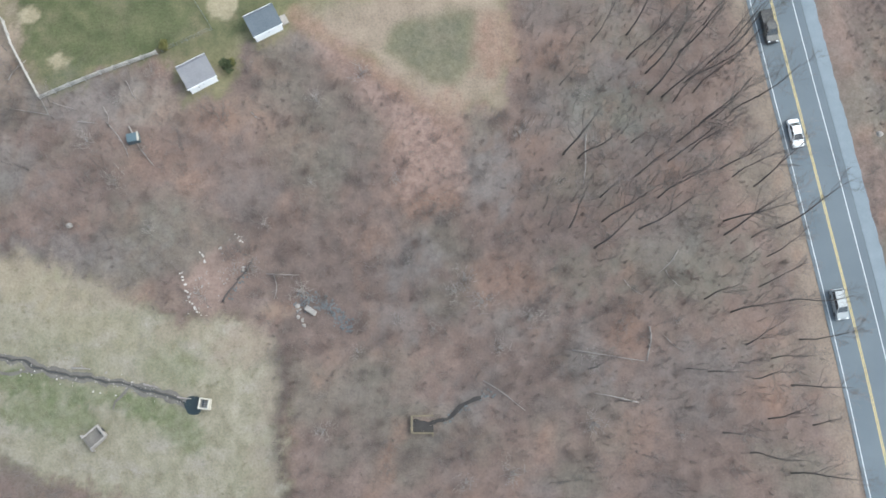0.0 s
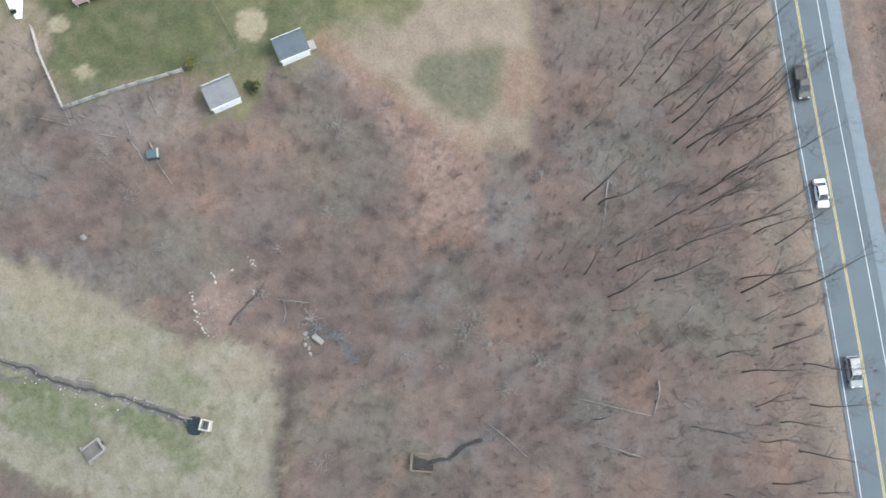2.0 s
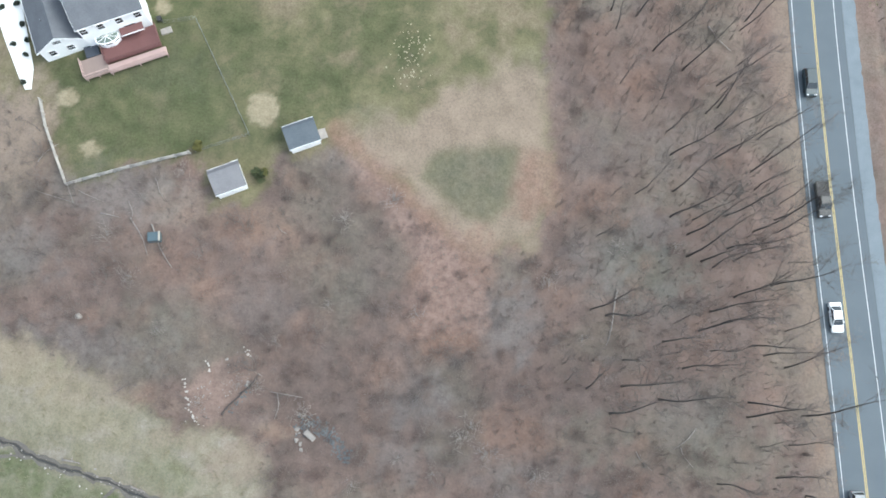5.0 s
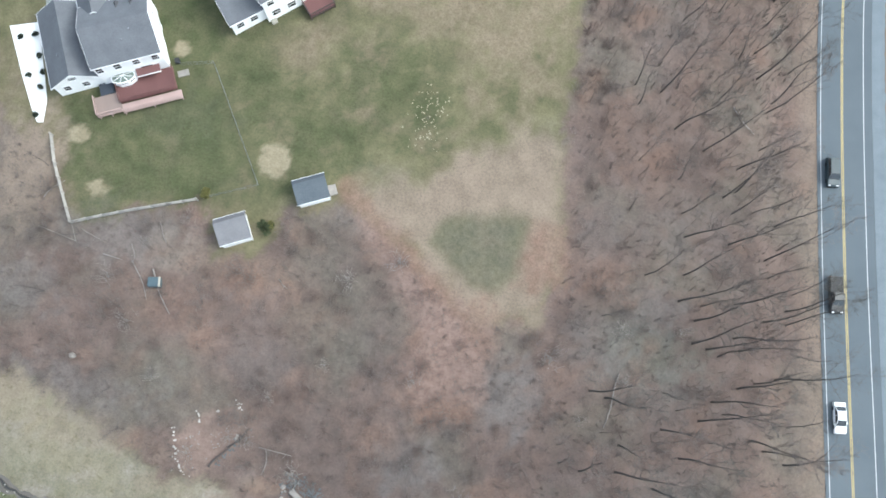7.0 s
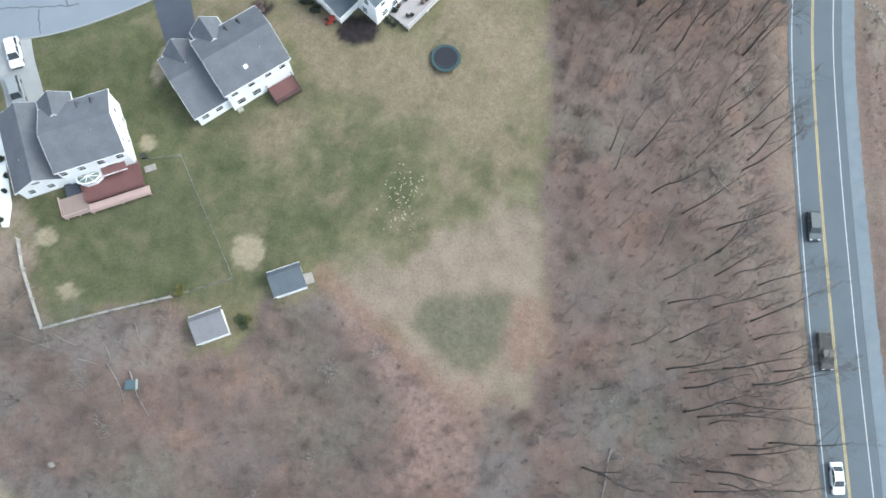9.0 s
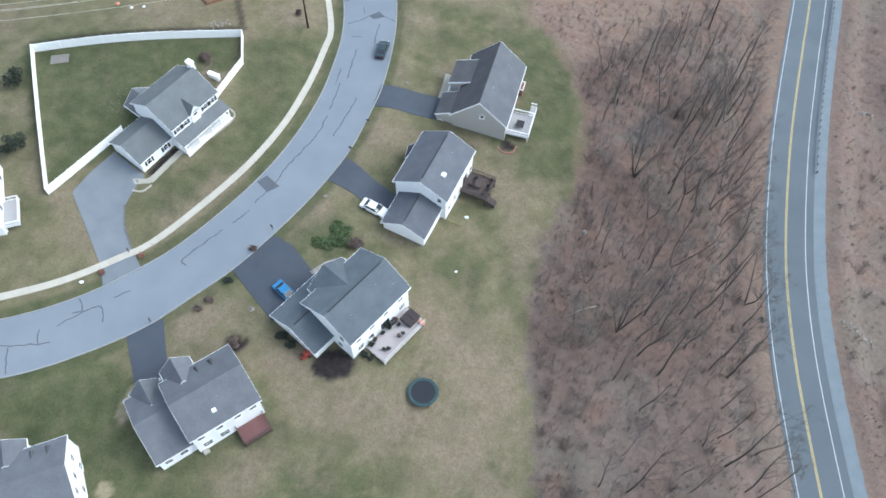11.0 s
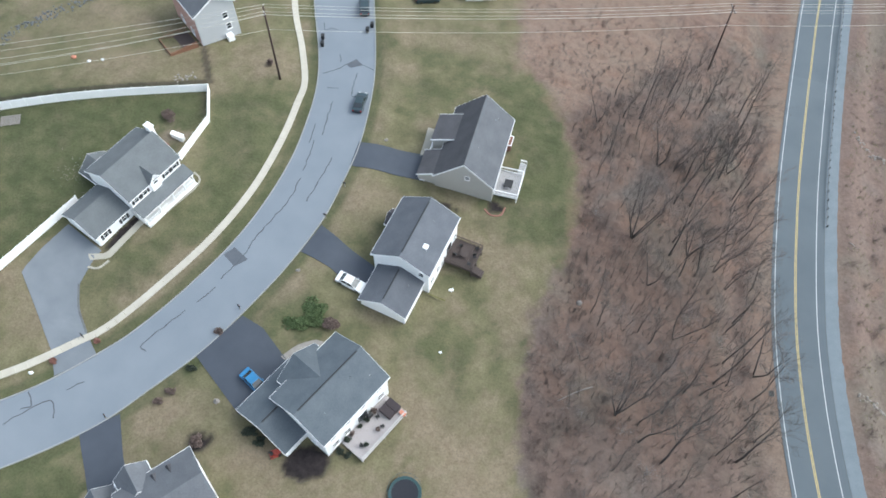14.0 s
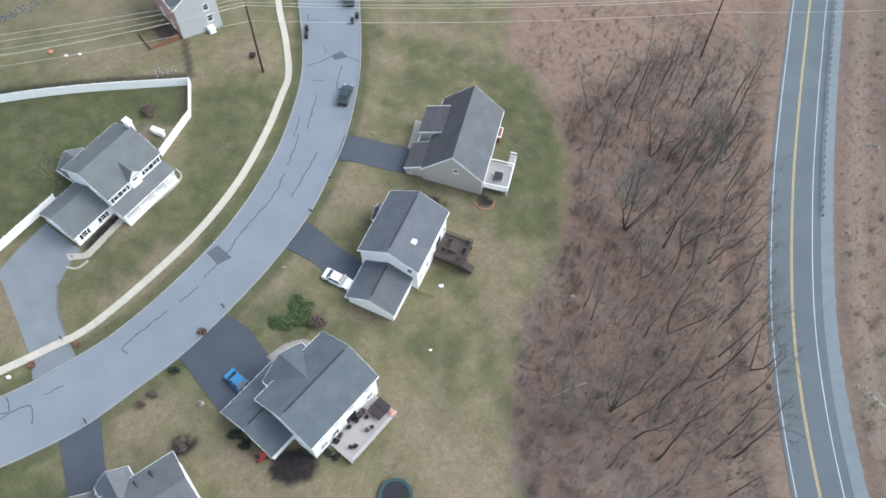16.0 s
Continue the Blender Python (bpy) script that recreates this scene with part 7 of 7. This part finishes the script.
    tube(vs, fs, [Vector((0, 0, -0.5)), Vector((0, 0, height))], [0.2, 0.13], 10)
    raw("pole", vs, fs, POLE, p, "", True)
    part("crossarm", bevelled((-0.07, -1.3, height - 0.9, 0.07, 1.3, height - 0.75), 0.02, 1), POLE, p)
    for k in (-1.2, -0.5, 0.5, 1.2):
        rod("insulator", [(0, k, height - 0.75), (0, k, height - 0.55)], 0.06, TRIM, p, 8)
    for z in (height - 1.9, height - 5.2):
        part("bracket", bevelled((-0.1, 0.1, z - 0.15, 0.12, 0.34, z + 0.2), 0.03, 1), TRIM, p, "white equipment bracket")
    return p


POLES = [(-132, 137, 17), (-42.8, 169.6, 17), (38.0, 194.8, 17), (118, 218, 17)]
for x, y, h_ in POLES:
    utility_pole(x, y, 15, h_)
wires = thing("overhead_wires", Matrix(), "pale sagging overhead wires between the utility poles", "wires")
for dy, dz, slack in ((-1.2, 16.4, 2.4), (-0.5, 16.4, 1.6), (0.5, 16.4, 0.9), (1.2, 16.4, 0.2), (0.2, 15.1, 2.0), (0.2, 11.8, 1.0)):
    for (ax, ay, _), (bx, by, _) in zip(POLES, POLES[1:]):
        sag = 1.3 + (slack if ax < -100 else 0)
        pts = []
        for i in range(13):
            t = i / 12
            x, y = ax + (bx - ax) * t, ay + (by - ay) * t + dy
            z = (gz(ax, ay) + dz) * (1 - t) + (gz(bx, by) + dz) * t - sag * 4 * t * (1 - t)
            pts.append((x, y, z))
        rod("wire", pts, 0.022, WIRE_PALE, wires, 4)


# ---- garden edgings ----
def edging(points, mat, label, w=0.14):
    ln = curve(points, 0.4)
    loft("garden_edging", offset(ln, -w), offset(ln, w), 1, 0.14, mat, label, "edging", edge=0.2)


edging([(-51.6, 146.4), (-50.4, 145.4), (-50.6, 143.6), (-52.4, 140.6), (-55.8, 135.4)], CONCRETE, "pale stone edging round the porch bed")
edging([(-63.0, 127.3), (-61.4, 127.4), (-60.2, 128.8)], CONCRETE, "pale stone edging beside the driveway")
edging([(-63.5, 124.4), (-62.3, 120.6), (-60.2, 117.2)], STONE, "grey stone edging along the driveway")
edging([(-3.8, 148.2), (-2.6, 147.2), (-1.0, 147.6), (-0.4, 149.2)], BRICK_RED, "red brick edging round a planting bed")

# tan lumps that stand in for clumps of dry grass
stones("grass_clumps", "tan lumps standing in for dry grass clumps round a small bare tree", [(-13.2 + R.gauss(0, 1.5), 77.8 + R.gauss(0, 2.9)) for _ in range(90)], 0.13, TAN_CLUMP, 21, "rock garden")
stones("stone_band", "grey stone swale far up the lawn", along([(-95, 167.5), (-89.6, 175), (-84.6, 181), (-78, 188)], 170, 0.9), 0.24, STONE, 22)
# pale grass flecks, modelled as tiny lumps
stones("pale_flecks", "small pale lumps standing in for grass flecks on the fenced lawn", [(-68.9 + R.gauss(0, 2.3), 143.4 + R.gauss(0, 1.7)) for _ in range(110)], 0.06, STONE_PALE, 23, "stones")
for i, (x, y) in enumerate([(-45.2, 109.8), (-46.4, 108.2), (-40.6, 119.6)]):
    leafy("dormant_shrub", x, y, 0.8, 0.6, 0.45, TWIG, "low reddish dormant shrub beside the kerb", 40 + i, 260)


# ---- bare trees ----
def grow(seed, height, thick, bend, forks=1, spread=1.0):
    """Trunk, limbs and twigs of a leafless tree as plain meshes, each piece a tapered tube."""
    r = random.Random(seed)
    meshes = [([], []), ([], []), ([], [])]

    def way(d, spread):
        u = d.orthogonal().normalized()
        w = d.cross(u)
        a = r.uniform(0, 6.2832)
        return (d * math.cos(spread) + (u * math.cos(a) + w * math.sin(a)) * math.sin(spread)).normalized()

    def limb(p, d, length, rad, level):
        n, sides = ((9, 6), (5, 4), (3, 3), (1, 3))[level]
        pts, q, dd = [p], p, d
        for _ in range(n):
            dd = (dd + Vector((r.gauss(0, 1), r.gauss(0, 1), r.gauss(0, 0.6))) * (bend, 0.14, 0.2, 0.22)[level] + Vector((0, 0, (0.03, 0.13, 0.07, 0.0)[level]))).normalized()
            q = q + dd * length / n
            pts.append(q)
        tip = (0.16, 0.25, 0.3, 0.4)[level]
        radii = [rad * (1 - (1 - tip) * i / n) for i in range(n + 1)]
        tube(*meshes[min(level, 2)], pts, radii, sides, level < 2)
        if level == 3:
            return
        count = (r.randint(9, 13), r.randint(5, 8), r.randint(6, 8))[level]
        for _ in range(count):
            t = r.uniform((0.36, 0.25, 0.2)[level], 1.0)
            i = min(int(t * n), n - 1)
            base = pts[i].lerp(pts[i + 1], t * n - i)
            dr = (pts[i + 1] - pts[i]).normalized()
            ln = length * ((0.52 - 0.3 * t) * spread, 0.52 * (1.1 - 0.5 * t), 0.5)[level] * r.uniform(0.6, 1.25)
            limb(base, way(dr, radians(r.uniform(*((18, 46), (24, 52), (25, 60))[level]))), ln, max(0.013 if spread > 1 else 0.01, radii[i] * (0.44, 0.42, 0.6)[level]), level + 1)

    for k in range(forks):
        d = Vector((0, 0, 1)) if forks == 1 else Vector((0.26 * math.cos(k * 6.28 / forks + seed), 0.26 * math.sin(k * 6.28 / forks + seed), 1))
        limb(Vector((0.12 * k, 0.1 * k, -0.4)), d.normalized(), height * r.uniform(0.85, 1.0), thick * (1 if forks == 1 else 0.8), 0)
    return meshes


# height, trunk radius, waviness, trunks, breadth of the crown
KINDS = [(18, 0.145, 0.035, 1, 0.8), (18, 0.155, 0.05, 1, 0.9), (18, 0.13, 0.045, 1, 0.7), (18, 0.15, 0.065, 1, 1.0), (17, 0.17, 0.06, 2, 1.1), (14, 0.1, 0.06, 1, 1.0), (16, 0.19, 0.06, 3, 1.2), (18, 0.2, 0.07, 1, 1.25), (14, 0.13, 0.09, 2, 1.3)]
TREE_TALL = "tall leafless tree with dark trunk and bare branches"
made_trees = {}


def tree(x, y, k, turn, scale, label=TREE_TALL, group="bare trees of the woodland strip", lean=(0.0, 0.0)):
    """A leafless tree; lean: how far east and north its top leans for each metre of height."""
    tilt = Matrix.Rotation(math.atan(math.hypot(*lean)), 4, Vector((-lean[1], lean[0], 0))) if any(lean) else Matrix()
    m = pose(x, y, gz(x, y)) @ tilt @ pose(0, 0, 0, 0, 0, turn) @ Matrix.Scale(scale, 4)
    if k not in made_trees:
        hgt, thick, bend, forks, spread = KINDS[k]
        trunk, limbs, twigs = grow(k + 1, hgt, thick, bend, forks, spread)
        t = thing("tree", m, label, "tree", group)
        raw("trunk", *trunk, BARK, t, "", True)
        raw("branchwork", *limbs, LOGWOOD if k == 8 else TWIG_DARK, t)
        raw("crown", *twigs, (TWIG_PALE, TWIG_GREY)[k % 2], t, "fine grey twigs")
        made_trees[k] = t
        return t
    t = copy_thing(made_trees[k], m)
    return tagged(t, label, "tree", group)


# east, north and height of the tall trees, from south to north
SOUTH = [(23.4, 28.0, 19), (44.0, 30.2, 19), (30.5, 31.0, 19), (19.6, 31.2, 19), (53.0, 31.6, 19), (24.8, 32.2, 19), (44.0, 32.4, 19), (24.6, 36.1, 17), (33.8, 36.1, 17), (49.9, 38.5, 19), (30.5, 39.7, 19), (46.2, 39.8, 18), (44.2, 41.0, 19), (35.8, 42.1, 19), (21.4, 42.4, 19), (19.0, 43.0, 19), (39.4, 43.8, 19), (37.4, 45.3, 19), (41.1, 48.1, 19), (43.5, 49.4, 14), (46.9, 50.8, 19), (37.3, 52.2, 16), (35.4, 52.9, 18), (33.1, 53.3, 20), (40.6, 53.8, 19), (39.4, 55.5, 19), (32.9, 56.8, 19), (43.5, 59.0, 19), (29.9, 59.1, 19), (33.5, 59.2, 13)]
STRIP = [(47.5, 59.6, 15), (38.7, 60.7, 19), (47.2, 61.7, 17), (24.1, 61.9, 15), (30.1, 63.3, 17), (43.4, 66.0, 13), (42.5, 68.7, 19), (29.1, 69.1, 19), (36.3, 69.7, 19), (28.1, 72.7, 12), (36.0, 74.6, 19), (43.5, 74.6, 15), (34.3, 76.9, 19), (36.2, 78.3, 17), (35.8, 82.0, 19), (29.9, 83.5, 17), (24.8, 85.9, 19), (39.1, 86.2, 14), (21.6, 91.3, 19), (17.3, 91.4, 15), (39.4, 92.9, 19), (40.3, 95.0, 17), (36.9, 98.0, 19), (35.9, 102.3, 14), (23.2, 104.2, 12), (36.7, 107.3, 12), (18.8, 108.4, 12), (26.2, 110.8, 19), (22.7, 113.3, 19), (38.3, 113.4, 17)]
NORTH = [(34.8, 113.5, 12), (22.6, 115.9, 13), (19.2, 116.8, 15), (23.8, 121.0, 19), (35.0, 125.1, 20), (27.7, 126.0, 14), (42.7, 128.9, 19), (37.0, 129.3, 17), (38.1, 135.5, 15), (21.5, 148.7, 15), (28.9, 149.8, 18), (42.3, 155.1, 13), (29.4, 158.1, 20), (40.4, 159.8, 12), (44.3, 162.9, 15), (41.0, 163.1, 16), (31.5, 163.7, 15), (35.7, 163.9, 12), (23.2, 176.4, 19), (41.7, 176.4, 20), (35.1, 180.5, 15)]
TR = random.Random(11)
taken = []
for spots in (SOUTH, STRIP, NORTH):
    for x, y, h_ in spots:
        taken.append((x, y))
        # those near the highway reach out over it for light
        out_ = (0.16 if y < 110 else 0.08) * TR.uniform(0.5, 1.3)
        k = TR.choice((0, 1, 2, 3, 1)) if y < 110 else TR.choice((1, 3, 7, 7, 4, 0))
        tree(x, y, k, TR.uniform(0, 360), h_ / 18, lean=(out_, TR.uniform(-0.04, 0.06)))
for x, y, h_ in ((55, 14, 17), (53, 7, 16), (49, 2, 18), (46, 13, 16), (52, -6, 17), (46, -3, 15), (40, 9, 16), (44, 18, 17), (49, 22, 18), (40, 20, 15), (51, 27, 17), (56, 1, 14), (47, 8, 15), (42, 0, 15), (54, 20, 15), (50, 11, 14)):
    taken.append((x, y))
    tree(x, y, TR.choice((0, 1, 2, 3)), TR.uniform(0, 360), h_ / 18, lean=(0.12 * TR.uniform(0.4, 1.3), TR.uniform(-0.05, 0.05)))
for x, y, s in ((12.0, 116.5, 0.6), (14.5, 121.5, 0.7), (20, 131, 0.75), (12.5, 107, 0.5), (24, 127, 0.7), (28, 139, 0.6)):
    taken.append((x, y))
    tree(x, y, 8, TR.uniform(0, 360), s, "small leafless tree with bleached pale limbs")
for x, y, k, s in ((19.2, 116.8, 6, 0.95), (21.5, 148.7, 6, 0.95), (15, 173, 4, 0.7), (13.5, 124.5, 4, 0.6), (16, 131, 7, 0.55)):
    taken.append((x, y))
    tree(x, y, k, 40, s, "leafless tree with spreading limbs and a broad pale crown")


def wooded(x, y, margin=1.0):
    """Whether a place lies in the woods, clear of lawn, meadow, road and bank."""
    px, py = np.array([x]), np.array([y])
    if inside(px, py, LAWN)[0] > -margin or inside(px, py, MEADOW)[0] > -margin or inside(px, py, NORTH_FIELD)[0] > -1:
        return False
    return nearest(px, py, HIGHWAY[::3])[0][0] > 7.5 and inside(px, py, EAST_BANK)[0] < 0


def scatter(n, x0, x1, y0, y1, gap, rnd, ok):
    out, tries = [], 0
    while len(out) < n and tries < n * 40:
        tries += 1
        x, y = rnd.uniform(x0, x1), rnd.uniform(y0, y1)
        if ok(x, y) and all((x - a) ** 2 + (y - b) ** 2 > gap * gap for a, b in taken):
            taken.append((x, y))
            out.append((x, y))
    return out


for x, y in scatter(34, 24, 47, 116, 184, 2.6, TR, wooded):
    tree(x, y, TR.choice((7, 1, 3, 0, 4)), TR.uniform(0, 360), TR.uniform(0.65, 0.9), lean=(0.09 * TR.random(), TR.uniform(-0.04, 0.04)))
for x, y in scatter(80, 15, 52, -34, 108, 2.2, TR, wooded) + scatter(50, 11, 48, 105, 186, 2.2, TR, wooded):
    tree(x, y, TR.choice((5, 5, 2, 3)), TR.uniform(0, 360), TR.uniform(0.45, 0.75), "slender leafless tree with fine grey twigs", lean=(0.1 * TR.random(), TR.uniform(-0.05, 0.05)))
for x, y in scatter(34, -72, 15, -30, 58, 6.0, TR, wooded):
    tree(x, y, TR.choice((2, 5, 5, 4)), TR.uniform(0, 360), TR.uniform(0.3, 0.5), "slender leafless young tree in the brush", "young trees in the brush")
far = []
for _ in range(400):
    x, y = TR.uniform(62, 92), TR.uniform(-25, 118)
    if len(far) < 34 and nearest(np.array([x]), np.array([y]), HIGHWAY[::3])[0][0] > 12 and x > offset(HIGHWAY, 11)[int(np.argmin(np.abs(HIGHWAY[:, 1] - y)))][0] and all(math.hypot(x - a, y - b) > 3.4 for a, b in far):
        far.append((x, y))
        tree(x, y, TR.choice((5, 5, 2, 4)), TR.uniform(0, 360), TR.uniform(0.35, 0.6), "low leafless tree on the bank beyond the highway", "bare trees beyond the highway")
for x, y in ((86, 60), (92, 20), (84, 100), (95, 80), (88, -10)):
    tree(x, y, TR.choice((0, 2, 3)), TR.uniform(0, 360), TR.uniform(0.6, 0.8), group="bare trees beyond the highway")

# saplings on the lawn
tree(-13.2, 77.4, 5, 10, 0.32, "small bare tree with pale twigs on the lawn", "garden trees")
tree(-56.8, 117.9, 5, 50, 0.18, "small bare street tree", "garden trees")
tree(-52.4, 92.4, 5, 80, 0.22, "small bare ornamental tree beside the house", "garden trees")

# ---- brush: bare bushes that stand in clumps ----
def bush_mesh(seed, n, spread, height):
    r = random.Random(seed)
    vs, fs = [], []
    for _ in range(n):
        a, q = r.uniform(0, 6.2832), r.uniform(0, 1.0)
        d = Vector((math.cos(a) * r.uniform(0.2, 1.0) * spread, math.sin(a) * r.uniform(0.2, 1.0) * spread, height * r.uniform(0.5, 1.0)))
        b_ = r.uniform(0, 6.2832)
        p = Vector((math.cos(b_) * q * spread * 0.9, math.sin(b_) * q * spread * 0.9, -0.1))
        mid_ = p + d * 0.55 + Vector((r.gauss(0, 0.12), r.gauss(0, 0.12), 0.1))
        tube(vs, fs, [p, mid_, p + d], [0.03, 0.022, 0.01], 3)
        for _ in range(3):
            e = mid_.lerp(p + d, r.random())
            tube(vs, fs, [e, e + Vector((r.gauss(0, 0.4), r.gauss(0, 0.4), r.uniform(0.1, 0.5)))], [0.015, 0.008], 3)
    return vs, fs


bushes = []
for k, (n, sp, hg, mt) in enumerate(((26, 1.5, 2.4, TWIG_PALE), (22, 1.2, 2.0, TWIG), (30, 1.9, 3.0, TWIG_PALE))):
    vs, fs = bush_mesh(50 + k, n, sp, hg)
    me = bpy.data.meshes.new("bare_bush")
    me.from_pydata(vs, [], fs)
    me.materials.append(mt)
    bushes.append(me)
for x, y in scatter(190, -75, 46, -32, 62, 1.6, TR, wooded) + scatter(64, 10, 46, 62, 190, 1.6, TR, wooded):
    b = new("bare_bush", bushes[TR.choice((0, 0, 1, 2))])
    b.matrix_world = pose(x, y, gz(x, y), 0, 0, TR.uniform(0, 360)) @ Matrix.Scale(TR.uniform(0.6, 1.25), 4)
    tagged(b, "leafless grey-brown bush in the undergrowth", "bush", "bushes of the undergrowth")


vs, fs = bush_mesh(61, 30, 2.1, 2.6)
me = bpy.data.meshes.new("bleached_bush")
me.from_pydata(vs, [], fs)
me.materials.append(LOGWOOD)
for x, y in [(22.5, 11), (-5.6, 26.6), (13.5, 17.5), (8.5, 13)] + scatter(44, -60, 44, -30, 58, 2.0, TR, wooded) + scatter(12, 12, 40, 100, 175, 2.0, TR, wooded):
    b = new("bleached_bush", me)
    b.matrix_world = pose(x, y, gz(x, y), 0, 0, TR.uniform(0, 360)) @ Matrix.Scale(TR.uniform(0.5, 1.1), 4)
    tagged(b, "spreading leafless bush with bleached pale stems", "bush", "pale bushes of the undergrowth")
for x, y in scatter(24, 5.5, 13.5, 88, 166, 1.2, TR, lambda a, b: wooded(a, b, 0.2)):
    b = new("bare_bush", bushes[TR.choice((0, 1, 1, 2))])
    b.matrix_world = pose(x, y, gz(x, y), 0, 0, TR.uniform(0, 360)) @ Matrix.Scale(TR.uniform(0.6, 1.1), 4)
    tagged(b, "leafless brown bush at the edge of the lawn", "bush", "bushes of the wood's edge")


# ---- undergrowth and rough grass, past counting ----
def tufts(name, n, x0, x1, y0, y1, ok, mat, label, seed, high, wide, blades, category, thick=1.0):
    rs = np.random.RandomState(seed)
    px, py = rs.uniform(x0, x1, n), rs.uniform(y0, y1, n)
    keep = ok(px, py)
    px, py = px[keep], py[keep]
    n = len(px)
    pz = land(px, py)
    vs, fs = [], []
    ang = rs.uniform(0, 6.2832, (n, blades))
    out_ = rs.uniform(0.2, 1.0, (n, blades)) * wide
    top = rs.uniform(0.35, 1.0, (n, blades)) * high * rs.uniform(0.5, 1.2, (n, 1))
    w = rs.uniform(0.018, 0.05, (n, blades)) * thick
    bx, by = px[:, None] + rs.normal(0, 0.15, (n, blades)), py[:, None] + rs.normal(0, 0.15, (n, blades))
    cx, sy = np.cos(ang), np.sin(ang)
    v = np.stack([np.stack([bx - sy * w, by + cx * w, np.repeat(pz[:, None], blades, 1) - 0.1], -1), np.stack([bx + sy * w, by - cx * w, np.repeat(pz[:, None], blades, 1) - 0.1], -1), np.stack([bx + cx * out_, by + sy * out_, pz[:, None] + top], -1)], 2).reshape(-1, 3)
    f = np.arange(len(v)).reshape(-1, 3)
    tagged(raw(name, v.tolist(), f.tolist(), mat), label, category, kind="stuff")


def in_wood(px, py):
    return (inside(px, py, LAWN) < -0.5) & (inside(px, py, MEADOW) < 0.3) & (nearest(px, py, HIGHWAY[::5])[0] > 8.2) & (inside(px, py, CLEARING) < 0)


tufts("undergrowth", 16000, -100, 58, -34, 205, in_wood, TWIG_PALE, "grey bare stems and briars over the woodland floor", 3, 0.9, 0.7, 7, "undergrowth")
tufts("undergrowth", 8500, -100, 100, -34, 230, in_wood, TWIG, "brown bare stems over the woodland floor", 4, 0.8, 0.6, 6, "undergrowth")
tufts("undergrowth", 3200, 62, 100, -34, 118, lambda a, b: (nearest(a, b, HIGHWAY[::5])[0] > 11) & (a > 60), TWIG_DARK, "dark tangled stems on the bank beyond the highway", 24, 1.1, 0.8, 7, "undergrowth")
tufts("bank_grass", 1500, 58, 90, 100, 220, lambda a, b: (nearest(a, b, HIGHWAY[::5])[0] > 8.5) & (a > 58), STRAW, "dry pale grass tufts on the bank beyond the highway", 25, 0.7, 0.6, 7, "grass", 1.3)
tufts("meadow_grass", 6000, -100, -22, -34, 30, lambda a, b: inside(a, b, MEADOW) > 0.2, STRAW, "dry straw-coloured meadow grass", 5, 0.5, 0.45, 6, "grass")


tufts("undergrowth", 450, 4, 14, 86, 172, in_wood, TWIG, "brown briars along the edge of the lawn", 14, 1.6, 0.7, 6, "undergrowth")


def in_strip(px, py):
    return in_wood(px, py) & (px > 8.5) & (px < 54) & (inside(px, py, NORTH_FIELD) < -2) & (inside(px, py, EAST_BANK) < 0)


tufts("sapling_thicket", 2300, 10, 56, -34, 192, in_strip, TWIG_PALE, "thin leafless saplings standing thick between the trees", 7, 4.5, 0.9, 5, "saplings", 0.9)
tufts("sapling_thicket", 2600, -75, 14, -34, 60, in_wood, TWIG_PALE, "thin pale leafless saplings in the brush", 8, 2.4, 0.7, 6, "saplings", 0.8)


tufts("sapling_thicket", 1500, 7, 56, 100, 204, in_strip, TWIG_GREY, "thin grey leafless saplings crowding the northern woods", 9, 4.0, 1.1, 5, "saplings", 0.6)


# ---- brush clumps on the rough field ----
for x, y in ((22, 186), (27, 193), (33, 190), (40, 191), (31, 186), (44, 196), (36, 195)):
    tree(x, y, TR.choice((2, 5, 6)), TR.uniform(0, 360), TR.uniform(0.45, 0.7), "small leafless tree at the edge of the rough field")
for x, y in ((6, 185.5), (9.5, 187), (14, 184.5), (17, 188), (20, 183), (8, 192), (25, 196), (12, 181), (28, 190)):
    b = new("bare_bush", bushes[1])
    b.matrix_world = pose(x, y, gz(x, y), 0, 0, TR.uniform(0, 360)) @ Matrix.Scale(TR.uniform(0.35, 0.6), 4)
    tagged(b, "low brown bush on the rough field", "bush", "bushes of the rough field")
for _ in range(22):
    x, y = TR.uniform(2, 40), TR.uniform(181, 202)
    if inside(np.array([x]), np.array([y]), NORTH_FIELD)[0] > 1:
        b = new("bare_bush", bushes[TR.choice((1, 1, 0))])
        b.matrix_world = pose(x, y, gz(x, y), 0, 0, TR.uniform(0, 360)) @ Matrix.Scale(TR.uniform(0.25, 0.55), 4)
        tagged(b, "low brown bush on the rough field", "bush", "bushes of the rough field")
for _ in range(46):
    y = TR.uniform(104, 214)
    i = int(np.argmin(np.abs(HIGHWAY[:, 1] - y)))
    x = float(HIGHWAY[i, 0]) + TR.uniform(9.5, 24)
    b = new("bare_bush", bushes[TR.choice((0, 1, 1, 2))])
    b.matrix_world = pose(x, y, gz(x, y), 0, 0, TR.uniform(0, 360)) @ Matrix.Scale(TR.uniform(0.3, 0.75), 4)
    tagged(b, "low leafless bush on the bank beyond the highway", "bush", "bushes of the bank")
for i in range(15):
    x, y = -24.6 + TR.gauss(0, 0.5), -12 + i * 1.75
    b = new("bare_bush", bushes[1])
    b.matrix_world = pose(x, y, gz(x, y), 0, 0, TR.uniform(0, 360)) @ Matrix.Scale(TR.uniform(0.7, 1.0), 4)
    tagged(b, "dark leafless bush in the hedge beside the meadow", "bush", "hedge beside the meadow")
